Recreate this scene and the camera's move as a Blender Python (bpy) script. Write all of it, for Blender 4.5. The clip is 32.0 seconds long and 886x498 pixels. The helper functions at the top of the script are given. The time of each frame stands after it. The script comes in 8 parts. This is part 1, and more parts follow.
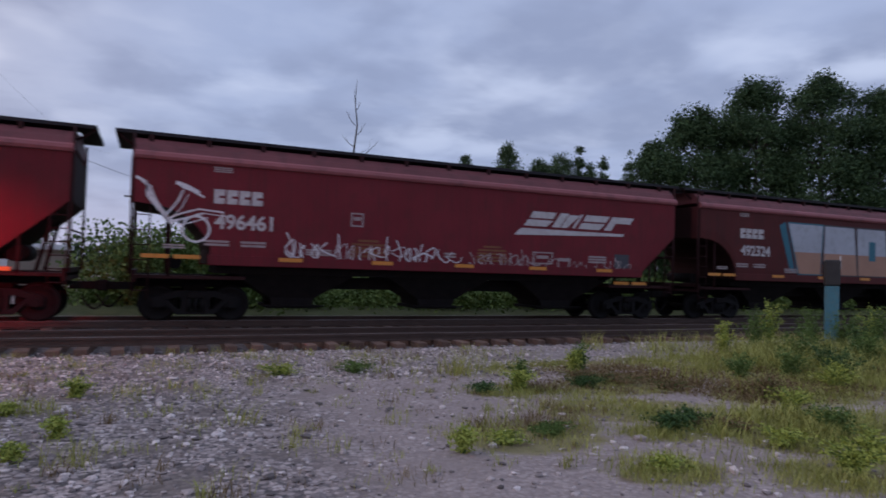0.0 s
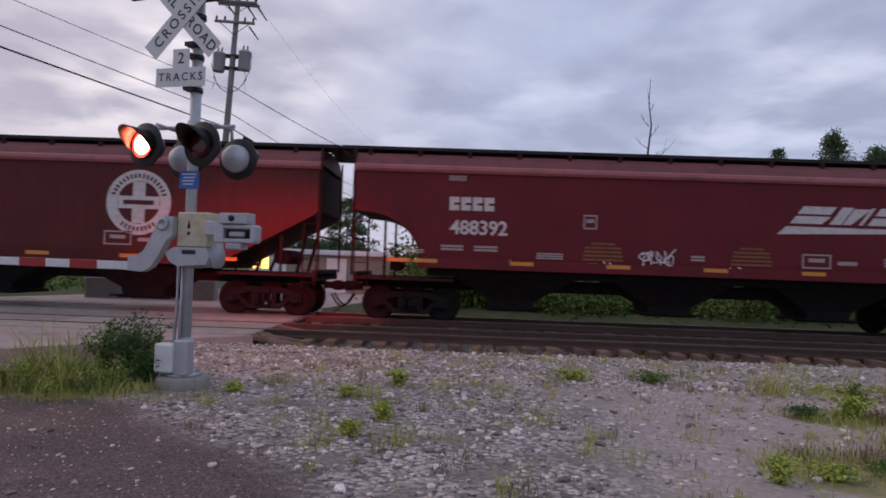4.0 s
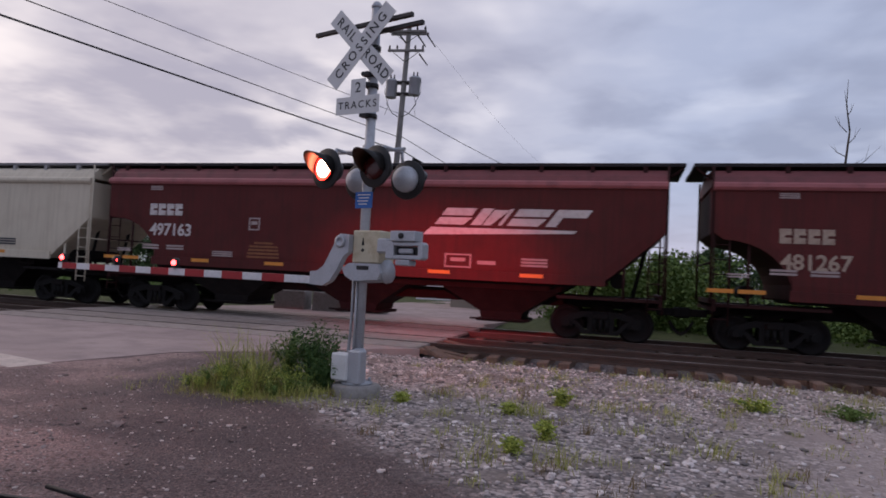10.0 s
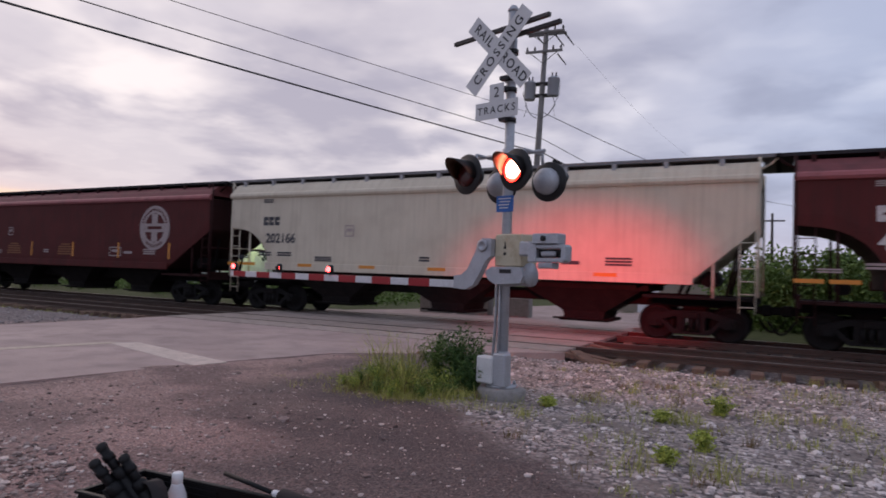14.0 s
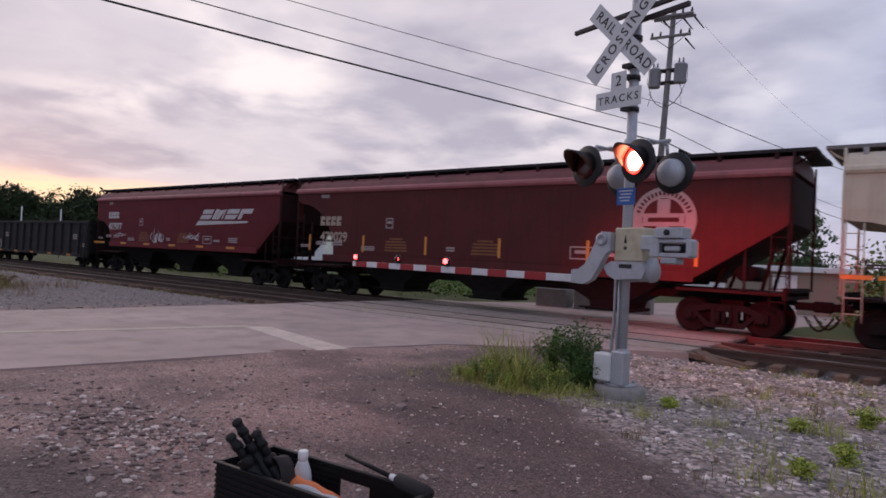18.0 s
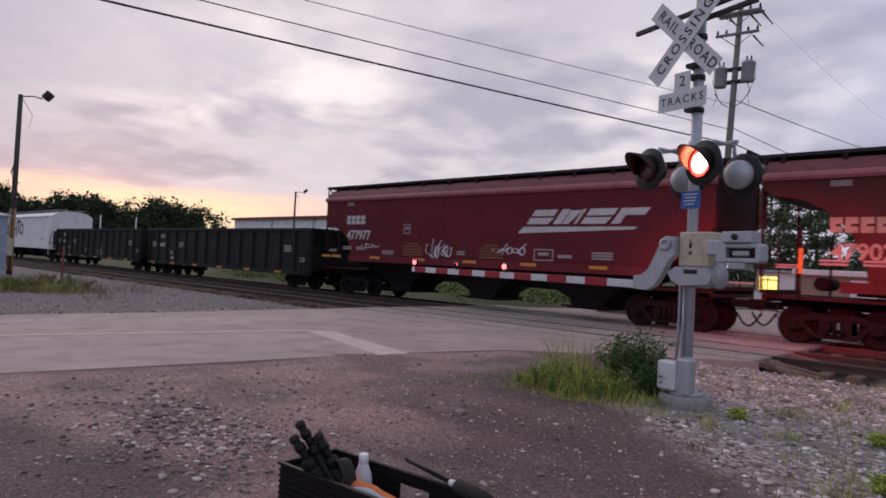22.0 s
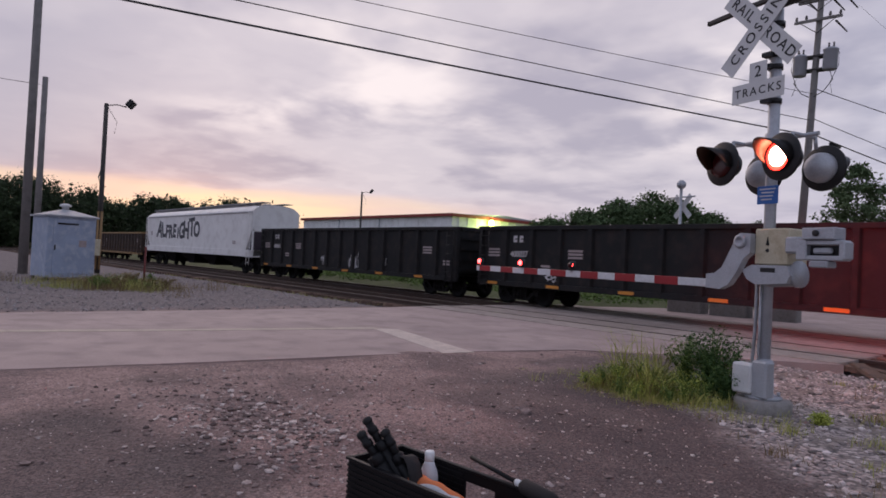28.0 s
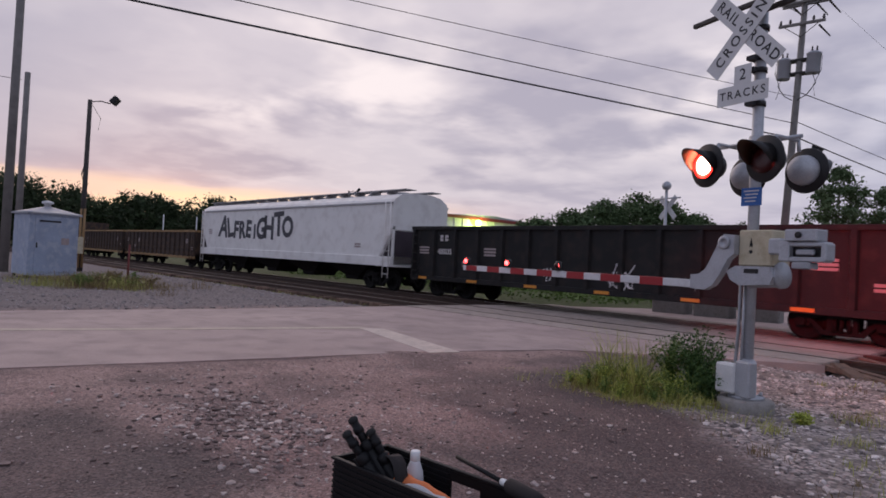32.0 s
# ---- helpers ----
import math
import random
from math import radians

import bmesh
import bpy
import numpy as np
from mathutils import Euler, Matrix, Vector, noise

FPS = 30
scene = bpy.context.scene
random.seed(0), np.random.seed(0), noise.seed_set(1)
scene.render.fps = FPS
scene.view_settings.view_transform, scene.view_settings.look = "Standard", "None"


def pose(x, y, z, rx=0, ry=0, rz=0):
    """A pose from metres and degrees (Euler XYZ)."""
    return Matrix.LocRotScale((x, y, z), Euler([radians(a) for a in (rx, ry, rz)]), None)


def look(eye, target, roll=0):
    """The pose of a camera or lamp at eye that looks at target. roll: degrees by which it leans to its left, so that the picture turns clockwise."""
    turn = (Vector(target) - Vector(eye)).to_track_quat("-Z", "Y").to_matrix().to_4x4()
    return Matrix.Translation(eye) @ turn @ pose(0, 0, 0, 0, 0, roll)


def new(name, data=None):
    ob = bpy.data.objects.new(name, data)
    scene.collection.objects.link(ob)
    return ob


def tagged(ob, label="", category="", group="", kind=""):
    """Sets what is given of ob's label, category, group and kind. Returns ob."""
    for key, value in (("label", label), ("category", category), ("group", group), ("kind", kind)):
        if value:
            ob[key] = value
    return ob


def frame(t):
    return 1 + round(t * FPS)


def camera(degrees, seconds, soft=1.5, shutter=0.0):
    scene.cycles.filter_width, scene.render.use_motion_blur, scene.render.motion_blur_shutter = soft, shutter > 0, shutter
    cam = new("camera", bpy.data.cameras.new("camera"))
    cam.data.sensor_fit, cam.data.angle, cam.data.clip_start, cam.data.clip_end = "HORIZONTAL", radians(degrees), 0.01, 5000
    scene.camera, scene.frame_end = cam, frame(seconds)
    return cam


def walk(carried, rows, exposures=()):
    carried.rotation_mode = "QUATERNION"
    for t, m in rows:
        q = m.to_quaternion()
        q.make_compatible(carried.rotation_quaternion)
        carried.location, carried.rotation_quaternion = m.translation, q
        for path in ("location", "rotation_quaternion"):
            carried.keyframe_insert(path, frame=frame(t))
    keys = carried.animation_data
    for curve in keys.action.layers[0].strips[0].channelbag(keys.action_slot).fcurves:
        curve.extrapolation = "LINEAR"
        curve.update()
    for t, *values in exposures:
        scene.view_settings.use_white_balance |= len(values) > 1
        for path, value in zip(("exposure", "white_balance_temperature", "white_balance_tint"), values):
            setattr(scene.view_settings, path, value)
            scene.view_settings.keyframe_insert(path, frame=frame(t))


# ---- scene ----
cam = camera(68.63, 32.0, soft=1.7, shutter=0.4)
PATH = [
    (0.0, pose(0, 0, 1.55, 91.83, -1.73, -24.27)),
    (0.5, pose(0, 0, 1.55, 91.86, -1.8, -19.82)),
    (1.0, pose(0, 0, 1.55, 91.67, -1.84, -15.57)),
    (1.5, pose(0, 0, 1.55, 91.48, -1.99, -13.38)),
    (2.0, pose(0, 0, 1.55, 91.22, -2.33, -8.35)),
    (2.5, pose(0, 0, 1.55, 91.29, -2.17, -5.09)),
    (3.0, pose(0, 0, 1.55, 91.45, -2.16, -2.93)),
    (3.5, pose(0, 0, 1.55, 91.54, -2.12, -1.03)),
    (4.0, pose(0, 0, 1.55, 91.51, -2.0, 1.16)),
    (4.5, pose(0, 0, 1.55, 91.65, -2.25, 2.07)),
    (6.5, pose(0, 0, 1.55, 91.7, -2.39, 5.31)),
    (7.0, pose(0, 0, 1.55, 91.8, -2.68, 4.27)),
    (7.5, pose(0, 0, 1.55, 91.99, -2.34, 3.98)),
    (8.0, pose(0, 0, 1.55, 91.97, -1.91, 5.85)),
    (8.5, pose(0, 0, 1.55, 92.23, -1.72, 10.07)),
    (9.0, pose(0, 0, 1.55, 92.57, -2.15, 12.88)),
    (9.5, pose(0, 0, 1.55, 92.6, -2.54, 14.61)),
    (10.0, pose(0, 0, 1.55, 92.43, -2.82, 15.49)),
    (10.5, pose(0, 0, 1.55, 92.35, -2.64, 15.9)),
    (11.0, pose(0, 0, 1.55, 92.29, -2.69, 17.58)),
    (11.5, pose(0, 0, 1.55, 92.31, -2.64, 18.95)),
    (12.0, pose(0, 0, 1.55, 92.37, -2.64, 20.66)),
    (12.5, pose(0, 0, 1.55, 92.38, -2.46, 22.26)),
    (13.0, pose(0, 0, 1.55, 92.3, -2.47, 24.11)),
    (13.5, pose(0, 0, 1.55, 92.27, -2.4, 25.41)),
    (14.0, pose(0, 0, 1.55, 92.2, -1.99, 28.04)),
    (14.5, pose(0, 0, 1.55, 91.8, -2.02, 30.65)),
    (16.5, pose(0, 0, 1.55, 91.72, -2.44, 33.87)),
    (17.0, pose(0, 0, 1.55, 91.47, -2.56, 36.92)),
    (17.5, pose(0, 0, 1.55, 91.2, -2.86, 38.11)),
    (18.0, pose(0, 0, 1.55, 91.13, -2.95, 38.26)),
    (18.5, pose(0, 0, 1.55, 91.18, -2.85, 38.66)),
    (19.0, pose(0, 0, 1.55, 91.34, -2.8, 39.16)),
    (19.5, pose(0, 0, 1.55, 91.45, -2.72, 39.44)),
    (20.0, pose(0, 0, 1.55, 91.49, -2.71, 40.03)),
    (20.5, pose(0, 0, 1.55, 91.41, -2.69, 40.59)),
    (21.0, pose(0, 0, 1.55, 91.29, -2.79, 41.7)),
    (21.5, pose(0, 0, 1.55, 91.28, -2.86, 42.59)),
    (22.0, pose(0, 0, 1.55, 91.35, -2.9, 43.44)),
    (22.5, pose(0, 0, 1.55, 91.42, -2.82, 44.4)),
    (23.0, pose(0, 0, 1.55, 91.22, -2.9, 46.17)),
    (23.5, pose(0, 0, 1.55, 91.1, -2.91, 47.19)),
    (24.0, pose(0, 0, 1.55, 91.09, -2.83, 48.2)),
    (24.5, pose(0, 0, 1.55, 91.12, -2.77, 49.09)),
    (25.0, pose(0, 0, 1.55, 91.05, -2.77, 49.59)),
    (25.5, pose(0, 0, 1.55, 90.95, -2.78, 49.66)),
    (27.5, pose(0, 0, 1.55, 90.92, -2.76, 49.3)),
    (28.0, pose(0, 0, 1.55, 90.95, -2.76, 49.15)),
    (28.5, pose(0, 0, 1.55, 91.01, -2.7, 49.1)),
    (29.0, pose(0, 0, 1.55, 91.05, -2.61, 48.91)),
    (29.5, pose(0, 0, 1.55, 91.09, -2.64, 48.84)),
    (30.0, pose(0, 0, 1.55, 91.08, -2.74, 48.65)),
    (30.5, pose(0, 0, 1.55, 91.07, -2.8, 48.38)),
    (31.0, pose(0, 0, 1.55, 91.09, -2.83, 48.04)),
    (31.5, pose(0, 0, 1.55, 91.04, -2.93, 47.88)),
    (32.0, pose(0, 0, 1.55, 90.98, -3.03, 47.97)),
]
walk(cam, PATH, exposures=[(0.0, -0.14, 6000, 14), (1.0, -0.16, 6100, 15), (2.0, -0.12, 6350, 16), (4.0, 0.08, 6600, 15), (9.0, 0.0, 6600, 14), (13.0, 0.04, 6650, 14), (19.0, 0.06, 6700, 16), (25.0, -0.02, 6700, 16), (32.0, -0.05, 6700, 16)])

# ---- world: overcast dusk, a low afterglow beyond the yard ----
GLOW = Vector((-0.955, 0.29, 0.03)).normalized()      # where the sun has set
BRIGHT = Vector((-0.86, 0.50, 0.30)).normalized()    # where the overcast is thinnest
BANK = Vector((-1.0, -0.12, 0.20)).normalized()      # a darker bank of cloud


def make_world():
    w = bpy.data.worlds.new("dusk")
    scene.world = w
    w.use_nodes = True
    nt = w.node_tree
    N, L = nt.nodes, nt.links
    N.clear()
    out = N.new("ShaderNodeOutputWorld")
    bg = N.new("ShaderNodeBackground")
    L.new(bg.outputs[0], out.inputs[0])
    tc = N.new("ShaderNodeTexCoord")
    sky = N.new("ShaderNodeTexSky")
    sky.sky_type = "NISHITA"
    sky.sun_disc = False
    sky.sun_elevation = radians(1.0)
    sky.sun_rotation = radians(-73)

    def math_(op, a, b=None, clamp=False):
        n = N.new("ShaderNodeMath")
        n.operation, n.use_clamp = op, clamp
        for i, v in enumerate((a, b)):
            if v is None:
                continue
            if isinstance(v, (int, float)):
                n.inputs[i].default_value = v
            else:
                L.new(v, n.inputs[i])
        return n.outputs[0]

    def mix(f, a, b, mode="MIX"):
        n = N.new("ShaderNodeMix")
        n.data_type, n.blend_type = "RGBA", mode
        for i, v in ((0, f), (6, a), (7, b)):
            if isinstance(v, tuple):
                n.inputs[i].default_value = (*v, 1)
            elif isinstance(v, (int, float)):
                n.inputs[i].default_value = v
            else:
                L.new(v, n.inputs[i])
        return n.outputs[2]

    def ramp(f, a, b):
        n = N.new("ShaderNodeMapRange")
        n.interpolation_type = "SMOOTHSTEP"
        L.new(f, n.inputs[0])
        n.inputs[1].default_value, n.inputs[2].default_value = a, b
        return n.outputs[0]

    sep = N.new("ShaderNodeSeparateXYZ")
    L.new(tc.outputs["Generated"], sep.inputs[0])
    up = sep.outputs[2]
    # project the clouds on a flat layer, so that they shrink towards the horizon
    den = math_("ADD", math_("MAXIMUM", up, 0.0), 0.13)
    px, py = math_("DIVIDE", sep.outputs[0], den), math_("DIVIDE", sep.outputs[1], den)
    com = N.new("ShaderNodeCombineXYZ")
    L.new(px, com.inputs[0])
    L.new(py, com.inputs[1])

    def cloud(scale, detail, rough, dist=0.0):
        n = N.new("ShaderNodeTexNoise")
        n.inputs["Scale"].default_value = scale
        n.inputs["Detail"].default_value = detail
        n.inputs["Roughness"].default_value = rough
        n.inputs["Distortion"].default_value = dist
        L.new(com.outputs[0], n.inputs["Vector"])
        return n.outputs[0]

    big, small, fine = cloud(0.7, 3, 0.5, 0.2), cloud(2.2, 4, 0.5, 0.2), cloud(1.15, 4, 0.5, 0.2)
    # nearer the afterglow the overcast is lighter and pinker
    vm = N.new("ShaderNodeVectorMath")
    vm.operation = "DOT_PRODUCT"
    L.new(tc.outputs["Generated"], vm.inputs[0])
    vm.inputs[1].default_value = GLOW
    vb = N.new("ShaderNodeVectorMath")
    vb.operation = "DOT_PRODUCT"
    L.new(tc.outputs["Generated"], vb.inputs[0])
    vb.inputs[1].default_value = BRIGHT
    toward = ramp(vb.outputs["Value"], 0.42, 0.98)
    base = mix(toward, (0.43, 0.50, 0.68), (0.655, 0.63, 0.70))
    dark = mix(toward, (0.34, 0.395, 0.55), (0.45, 0.44, 0.54))
    lite = mix(toward, (0.62, 0.685, 0.84), (0.98, 0.92, 0.93))
    c = mix(ramp(math_("ADD", math_("MULTIPLY", big, 0.6), math_("MULTIPLY", small, 0.4)), 0.41, 0.55), dark, base)
    flecks = cloud(4.5, 3, 0.5, 0.1)
    c = mix(math_("MULTIPLY", ramp(flecks, 0.45, 0.66), 0.13), c, lite)
    breaks = math_("MULTIPLY", ramp(fine, 0.47, 0.66), ramp(small, 0.36, 0.62))
    breaks = math_("MULTIPLY", breaks, ramp(up, 0.10, 0.24))
    c = mix(math_("MULTIPLY", breaks, 0.95), c, lite)
    # a darker blue-grey bank beyond the yard
    vk = N.new("ShaderNodeVectorMath")
    vk.operation = "DOT_PRODUCT"
    L.new(tc.outputs["Generated"], vk.inputs[0])
    vk.inputs[1].default_value = BANK
    edge = math_("MULTIPLY_ADD", small, 0.10)
    edge.node.inputs[2].default_value = -0.05
    bank = ramp(math_("ADD", vk.outputs["Value"], edge), 0.88, 0.985)
    c = mix(math_("MULTIPLY", bank, 0.74), c, (0.42, 0.425, 0.535))
    # the glow low above the horizon: a yellow band under a pink one
    near = ramp(vm.outputs["Value"], 0.78, 0.99)
    streak = N.new("ShaderNodeTexNoise")
    streak.inputs["Scale"].default_value = 3.0
    streak.inputs["Detail"].default_value = 4
    mp = N.new("ShaderNodeMapping")
    mp.inputs["Scale"].default_value = (1, 1, 9)
    L.new(tc.outputs["Generated"], mp.inputs[0])
    L.new(mp.outputs[0], streak.inputs["Vector"])
    wob = math_("MULTIPLY_ADD", streak.outputs[0], 0.065)
    wob.node.inputs[2].default_value = -0.0325
    lvl = math_("ADD", up, wob)
    pink = math_("MULTIPLY", math_("SUBTRACT", 1.0, ramp(lvl, 0.065, 0.110)), near)
    gold = math_("MULTIPLY", math_("MULTIPLY", math_("SUBTRACT", 1.0, ramp(lvl, 0.074, 0.098)), ramp(lvl, 0.012, 0.05)), ramp(vm.outputs["Value"], 0.86, 0.995))
    c = mix(math_("MULTIPLY", pink, 0.6), c, (0.95, 0.64, 0.56))
    broken = math_("MULTIPLY_ADD", ramp(streak.outputs[0], 0.36, 0.56), 0.6)
    broken.node.inputs[2].default_value = 0.35
    c = mix(math_("MULTIPLY", gold, broken), c, (1.0, 0.83, 0.56))
    hazy = math_("SUBTRACT", 1.0, ramp(up, 0.0, 0.16))
    c = mix(math_("MULTIPLY", hazy, math_("MULTIPLY", math_("SUBTRACT", 1.0, near), 0.7)), c, (0.60, 0.575, 0.70))
    # below the horizon: dull ground light
    c = mix(ramp(up, -0.04, -0.01), (0.05, 0.05, 0.05), c)
    c = mix(0.015, c, sky.outputs[0])
    L.new(c, bg.inputs[0])
    bg.inputs[1].default_value = 1.0


make_world()
sun = new("sun", bpy.data.lights.new("sun", "SUN"))
sun.data.energy, sun.data.angle, sun.data.color = 0.5, radians(40), (1.0, 0.78, 0.68)
sun.matrix_world = look((-60, 20, 30), (0, 5, 0))


# ---- small tools ----
MATS = {}


def mat(name, color, rough=0.6, metal=0.0, vary=0.25, scale=6.0, bump=0.1, grain=60.0, dirt=None, dirt_amt=0.35, emit=0.0, spread=0.0, spec=0.4, streak=None):
    """Paint or bulk stuff: base colour varied at two scales, stains of a second colour, fine relief."""
    if name in MATS:
        return MATS[name]
    m = MATS[name] = bpy.data.materials.new(name)
    m.use_nodes = True
    nt = m.node_tree
    N, L = nt.nodes, nt.links
    b = N["Principled BSDF"]
    b.inputs["Roughness"].default_value = rough
    b.inputs["Metallic"].default_value = metal
    b.inputs["Specular IOR Level"].default_value = spec
    tc = N.new("ShaderNodeTexCoord")

    def noise_(s, d=4):
        n = N.new("ShaderNodeTexNoise")
        n.inputs["Scale"].default_value = s
        n.inputs["Detail"].default_value = d
        L.new(tc.outputs["Object"], n.inputs["Vector"])
        return n.outputs[0]

    def mixc(f, a, c):
        n = N.new("ShaderNodeMix")
        n.data_type = "RGBA"
        for i, v in ((0, f), (6, a), (7, c)):
            if isinstance(v, tuple):
                n.inputs[i].default_value = (*v, 1)
            else:
                L.new(v, n.inputs[i])
        return n.outputs[2]

    lo = tuple(c * (1 - vary) for c in color)
    hi = tuple(min(1, c * (1 + vary)) for c in color)
    big = noise_(scale)
    fine = noise_(grain, 3)
    c = mixc(big, lo, hi)
    g = N.new("ShaderNodeMix")
    g.data_type, g.blend_type = "RGBA", "OVERLAY"
    g.inputs[0].default_value = min(0.5, vary + 0.1)
    L.new(c, g.inputs[6])
    L.new(fine, g.inputs[7])
    c = g.outputs[2]
    if dirt:
        r = N.new("ShaderNodeMapRange")
        r.inputs[1].default_value, r.inputs[2].default_value = 0.48, 0.72
        r.inputs[4].default_value = dirt_amt
        L.new(noise_(scale * 2.7, 6), r.inputs[0])
        c = mixc(r.outputs[0], c, dirt)
    if streak:                 # grime run down by the rain, and a dusty band low on the sides
        mp = N.new("ShaderNodeMapping")
        mp.inputs["Scale"].default_value = (5.0, 0.4, 0.32)
        L.new(tc.outputs["Object"], mp.inputs[0])
        n = N.new("ShaderNodeTexNoise")
        n.inputs["Scale"].default_value, n.inputs["Detail"].default_value = 1.6, 6
        L.new(mp.outputs[0], n.inputs["Vector"])
        r = N.new("ShaderNodeMapRange")
        r.inputs[1].default_value, r.inputs[2].default_value, r.inputs[4].default_value = 0.45, 0.75, 0.55
        L.new(n.outputs[0], r.inputs[0])
        c = mixc(r.outputs[0], c, streak)
    if spread:
        oi = N.new("ShaderNodeObjectInfo")
        hs = N.new("ShaderNodeHueSaturation")
        mr = N.new("ShaderNodeMapRange")
        mr.inputs[3].default_value, mr.inputs[4].default_value = 1 - spread, 1 + spread
        L.new(oi.outputs["Random"], mr.inputs[0])
        L.new(mr.outputs[0], hs.inputs["Value"])
        L.new(c, hs.inputs["Color"])
        c = hs.outputs[0]
    L.new(c, b.inputs["Base Color"])
    if bump:
        bp = N.new("ShaderNodeBump")
        bp.inputs["Strength"].default_value = bump
        bp.inputs["Distance"].default_value = 0.01
        L.new(fine, bp.inputs["Height"])
        L.new(bp.outputs[0], b.inputs["Normal"])
    if emit:
        b.inputs["Emission Color"].default_value = (*color, 1)
        b.inputs["Emission Strength"].default_value = emit
    return m


def mesh_of(name, bm, material, smooth=False):
    me = bpy.data.meshes.new(name)
    bm.normal_update()
    bm.to_mesh(me)
    bm.free()
    for mm in material if isinstance(material, (list, tuple)) else [material]:
        me.materials.append(mm)
    if smooth:
        me.polygons.foreach_set("use_smooth", [True] * len(me.polygons))
    return me


def thing(name, m, label, category, group="", kind=""):
    """An empty at a thing's base."""
    ob = new(name)
    ob.empty_display_size = 0.2
    ob.matrix_basis = m
    return tagged(ob, label, category, group, kind)


def part(name, bm, material, parent, label="", m=None, smooth=False):
    """Links a bmesh (or a ready mesh) as one mesh under a thing or a part."""
    me = bm if isinstance(bm, bpy.types.Mesh) else mesh_of(name, bm, material, smooth)
    ob = new(name, me)
    ob.parent = parent
    if m is not None:
        ob.matrix_basis = m
    return tagged(ob, label)


def single(name, bm, material, label, category, m=None, group="", kind="", smooth=False):
    """A thing that is one mesh."""
    me = bm if isinstance(bm, bpy.types.Mesh) else mesh_of(name, bm, material, smooth)
    ob = new(name, me)
    if m is not None:
        ob.matrix_basis = m
    return tagged(ob, label, category, group, kind)


def box(bm, x0, x1, y0, y1, z0, z1, bevel=0.0, m=None, mi=0):
    vs = [bm.verts.new(p) for p in ((x0, y0, z0), (x1, y0, z0), (x1, y1, z0), (x0, y1, z0), (x0, y0, z1), (x1, y0, z1), (x1, y1, z1), (x0, y1, z1))]
    fs = [bm.faces.new([vs[i] for i in q]) for q in ((3, 2, 1, 0), (4, 5, 6, 7), (0, 1, 5, 4), (1, 2, 6, 5), (2, 3, 7, 6), (3, 0, 4, 7))]
    for f_ in fs:
        f_.material_index = mi
    if bevel:
        es = list({e for f_ in fs for e in f_.edges})
        r = bmesh.ops.bevel(bm, geom=es, offset=bevel, segments=1, affect="EDGES")
        for f_ in r["faces"]:
            f_.material_index = mi
        vs = list({v for f_ in r["faces"] for v in f_.verts})
    if m is not None:
        bmesh.ops.transform(bm, matrix=m, verts=[v for v in vs if v.is_valid])
    return bm


def prism(bm, pts, axis, a0, a1, mi=0):
    """A polygon, in the two other axes' order, drawn out along an axis."""
    def at(p, a):
        return {"x": (a, p[0], p[1]), "y": (p[0], a, p[1]), "z": (p[0], p[1], a)}[axis]
    lo, hi = [bm.verts.new(at(p, a0)) for p in pts], [bm.verts.new(at(p, a1)) for p in pts]
    n = len(pts)
    fs = [bm.faces.new((lo[i], lo[(i + 1) % n], hi[(i + 1) % n], hi[i])) for i in range(n)]
    fs += [bm.faces.new(lo[::-1]), bm.faces.new(hi)]
    for f_ in fs:
        f_.material_index = mi
    bmesh.ops.recalc_face_normals(bm, faces=fs)
    return bm


def rod(bm, a, b, r, r2=None, n=8, mi=0):
    """A round bar from a to b, tapered where r2 is given."""
    a, b = Vector(a), Vector(b)
    r2 = r if r2 is None else r2
    q = (b - a).to_track_quat("Z", "Y").to_matrix()
    rings = []
    for c, rr in ((a, r), (b, r2)):
        rings.append([bm.verts.new(c + q @ Vector((rr * math.cos(2 * math.pi * i / n), rr * math.sin(2 * math.pi * i / n), 0))) for i in range(n)])
    fs = [bm.faces.new((rings[0][i], rings[0][(i + 1) % n], rings[1][(i + 1) % n], rings[1][i])) for i in range(n)]
    fs += [bm.faces.new(rings[0][::-1]), bm.faces.new(rings[1])]
    for f_ in fs:
        f_.material_index = mi
        f_.smooth = len(f_.verts) == 4
    return bm


def tube(bm, pts, r, n=6):
    """A round bar through several points."""
    pts = [Vector(p) for p in pts]
    rings = []
    for i, p in enumerate(pts):
        d = (pts[min(i + 1, len(pts) - 1)] - pts[max(i - 1, 0)]).normalized()
        q = d.to_track_quat("Z", "Y").to_matrix()
        rings.append([bm.verts.new(p + q @ Vector((r * math.cos(2 * math.pi * k / n), r * math.sin(2 * math.pi * k / n), 0))) for k in range(n)])
    for A_, B_ in zip(rings, rings[1:]):
        for k in range(n):
            bm.faces.new((A_[k], A_[(k + 1) % n], B_[(k + 1) % n], B_[k])).smooth = True
    bm.faces.new(rings[0][::-1])
    bm.faces.new(rings[-1])
    return bm


def lathe(bm, prof, n=24, m=None, mi=0):
    """A round body about z from (radius, height) pairs."""
    rings = [[bm.verts.new((r * math.cos(2 * math.pi * k / n), r * math.sin(2 * math.pi * k / n), h)) for k in range(n)] for r, h in prof]
    fs = []
    for A_, B_ in zip(rings, rings[1:]):
        for k in range(n):
            fs.append(bm.faces.new((A_[k], A_[(k + 1) % n], B_[(k + 1) % n], B_[k])))
    fs += [bm.faces.new(rings[0][::-1]), bm.faces.new(rings[-1])]
    for f_ in fs:
        f_.smooth = len(f_.verts) == 4
        f_.material_index = mi
    if m is not None:
        bmesh.ops.transform(bm, matrix=m, verts=[v for r_ in rings for v in r_])
    return bm


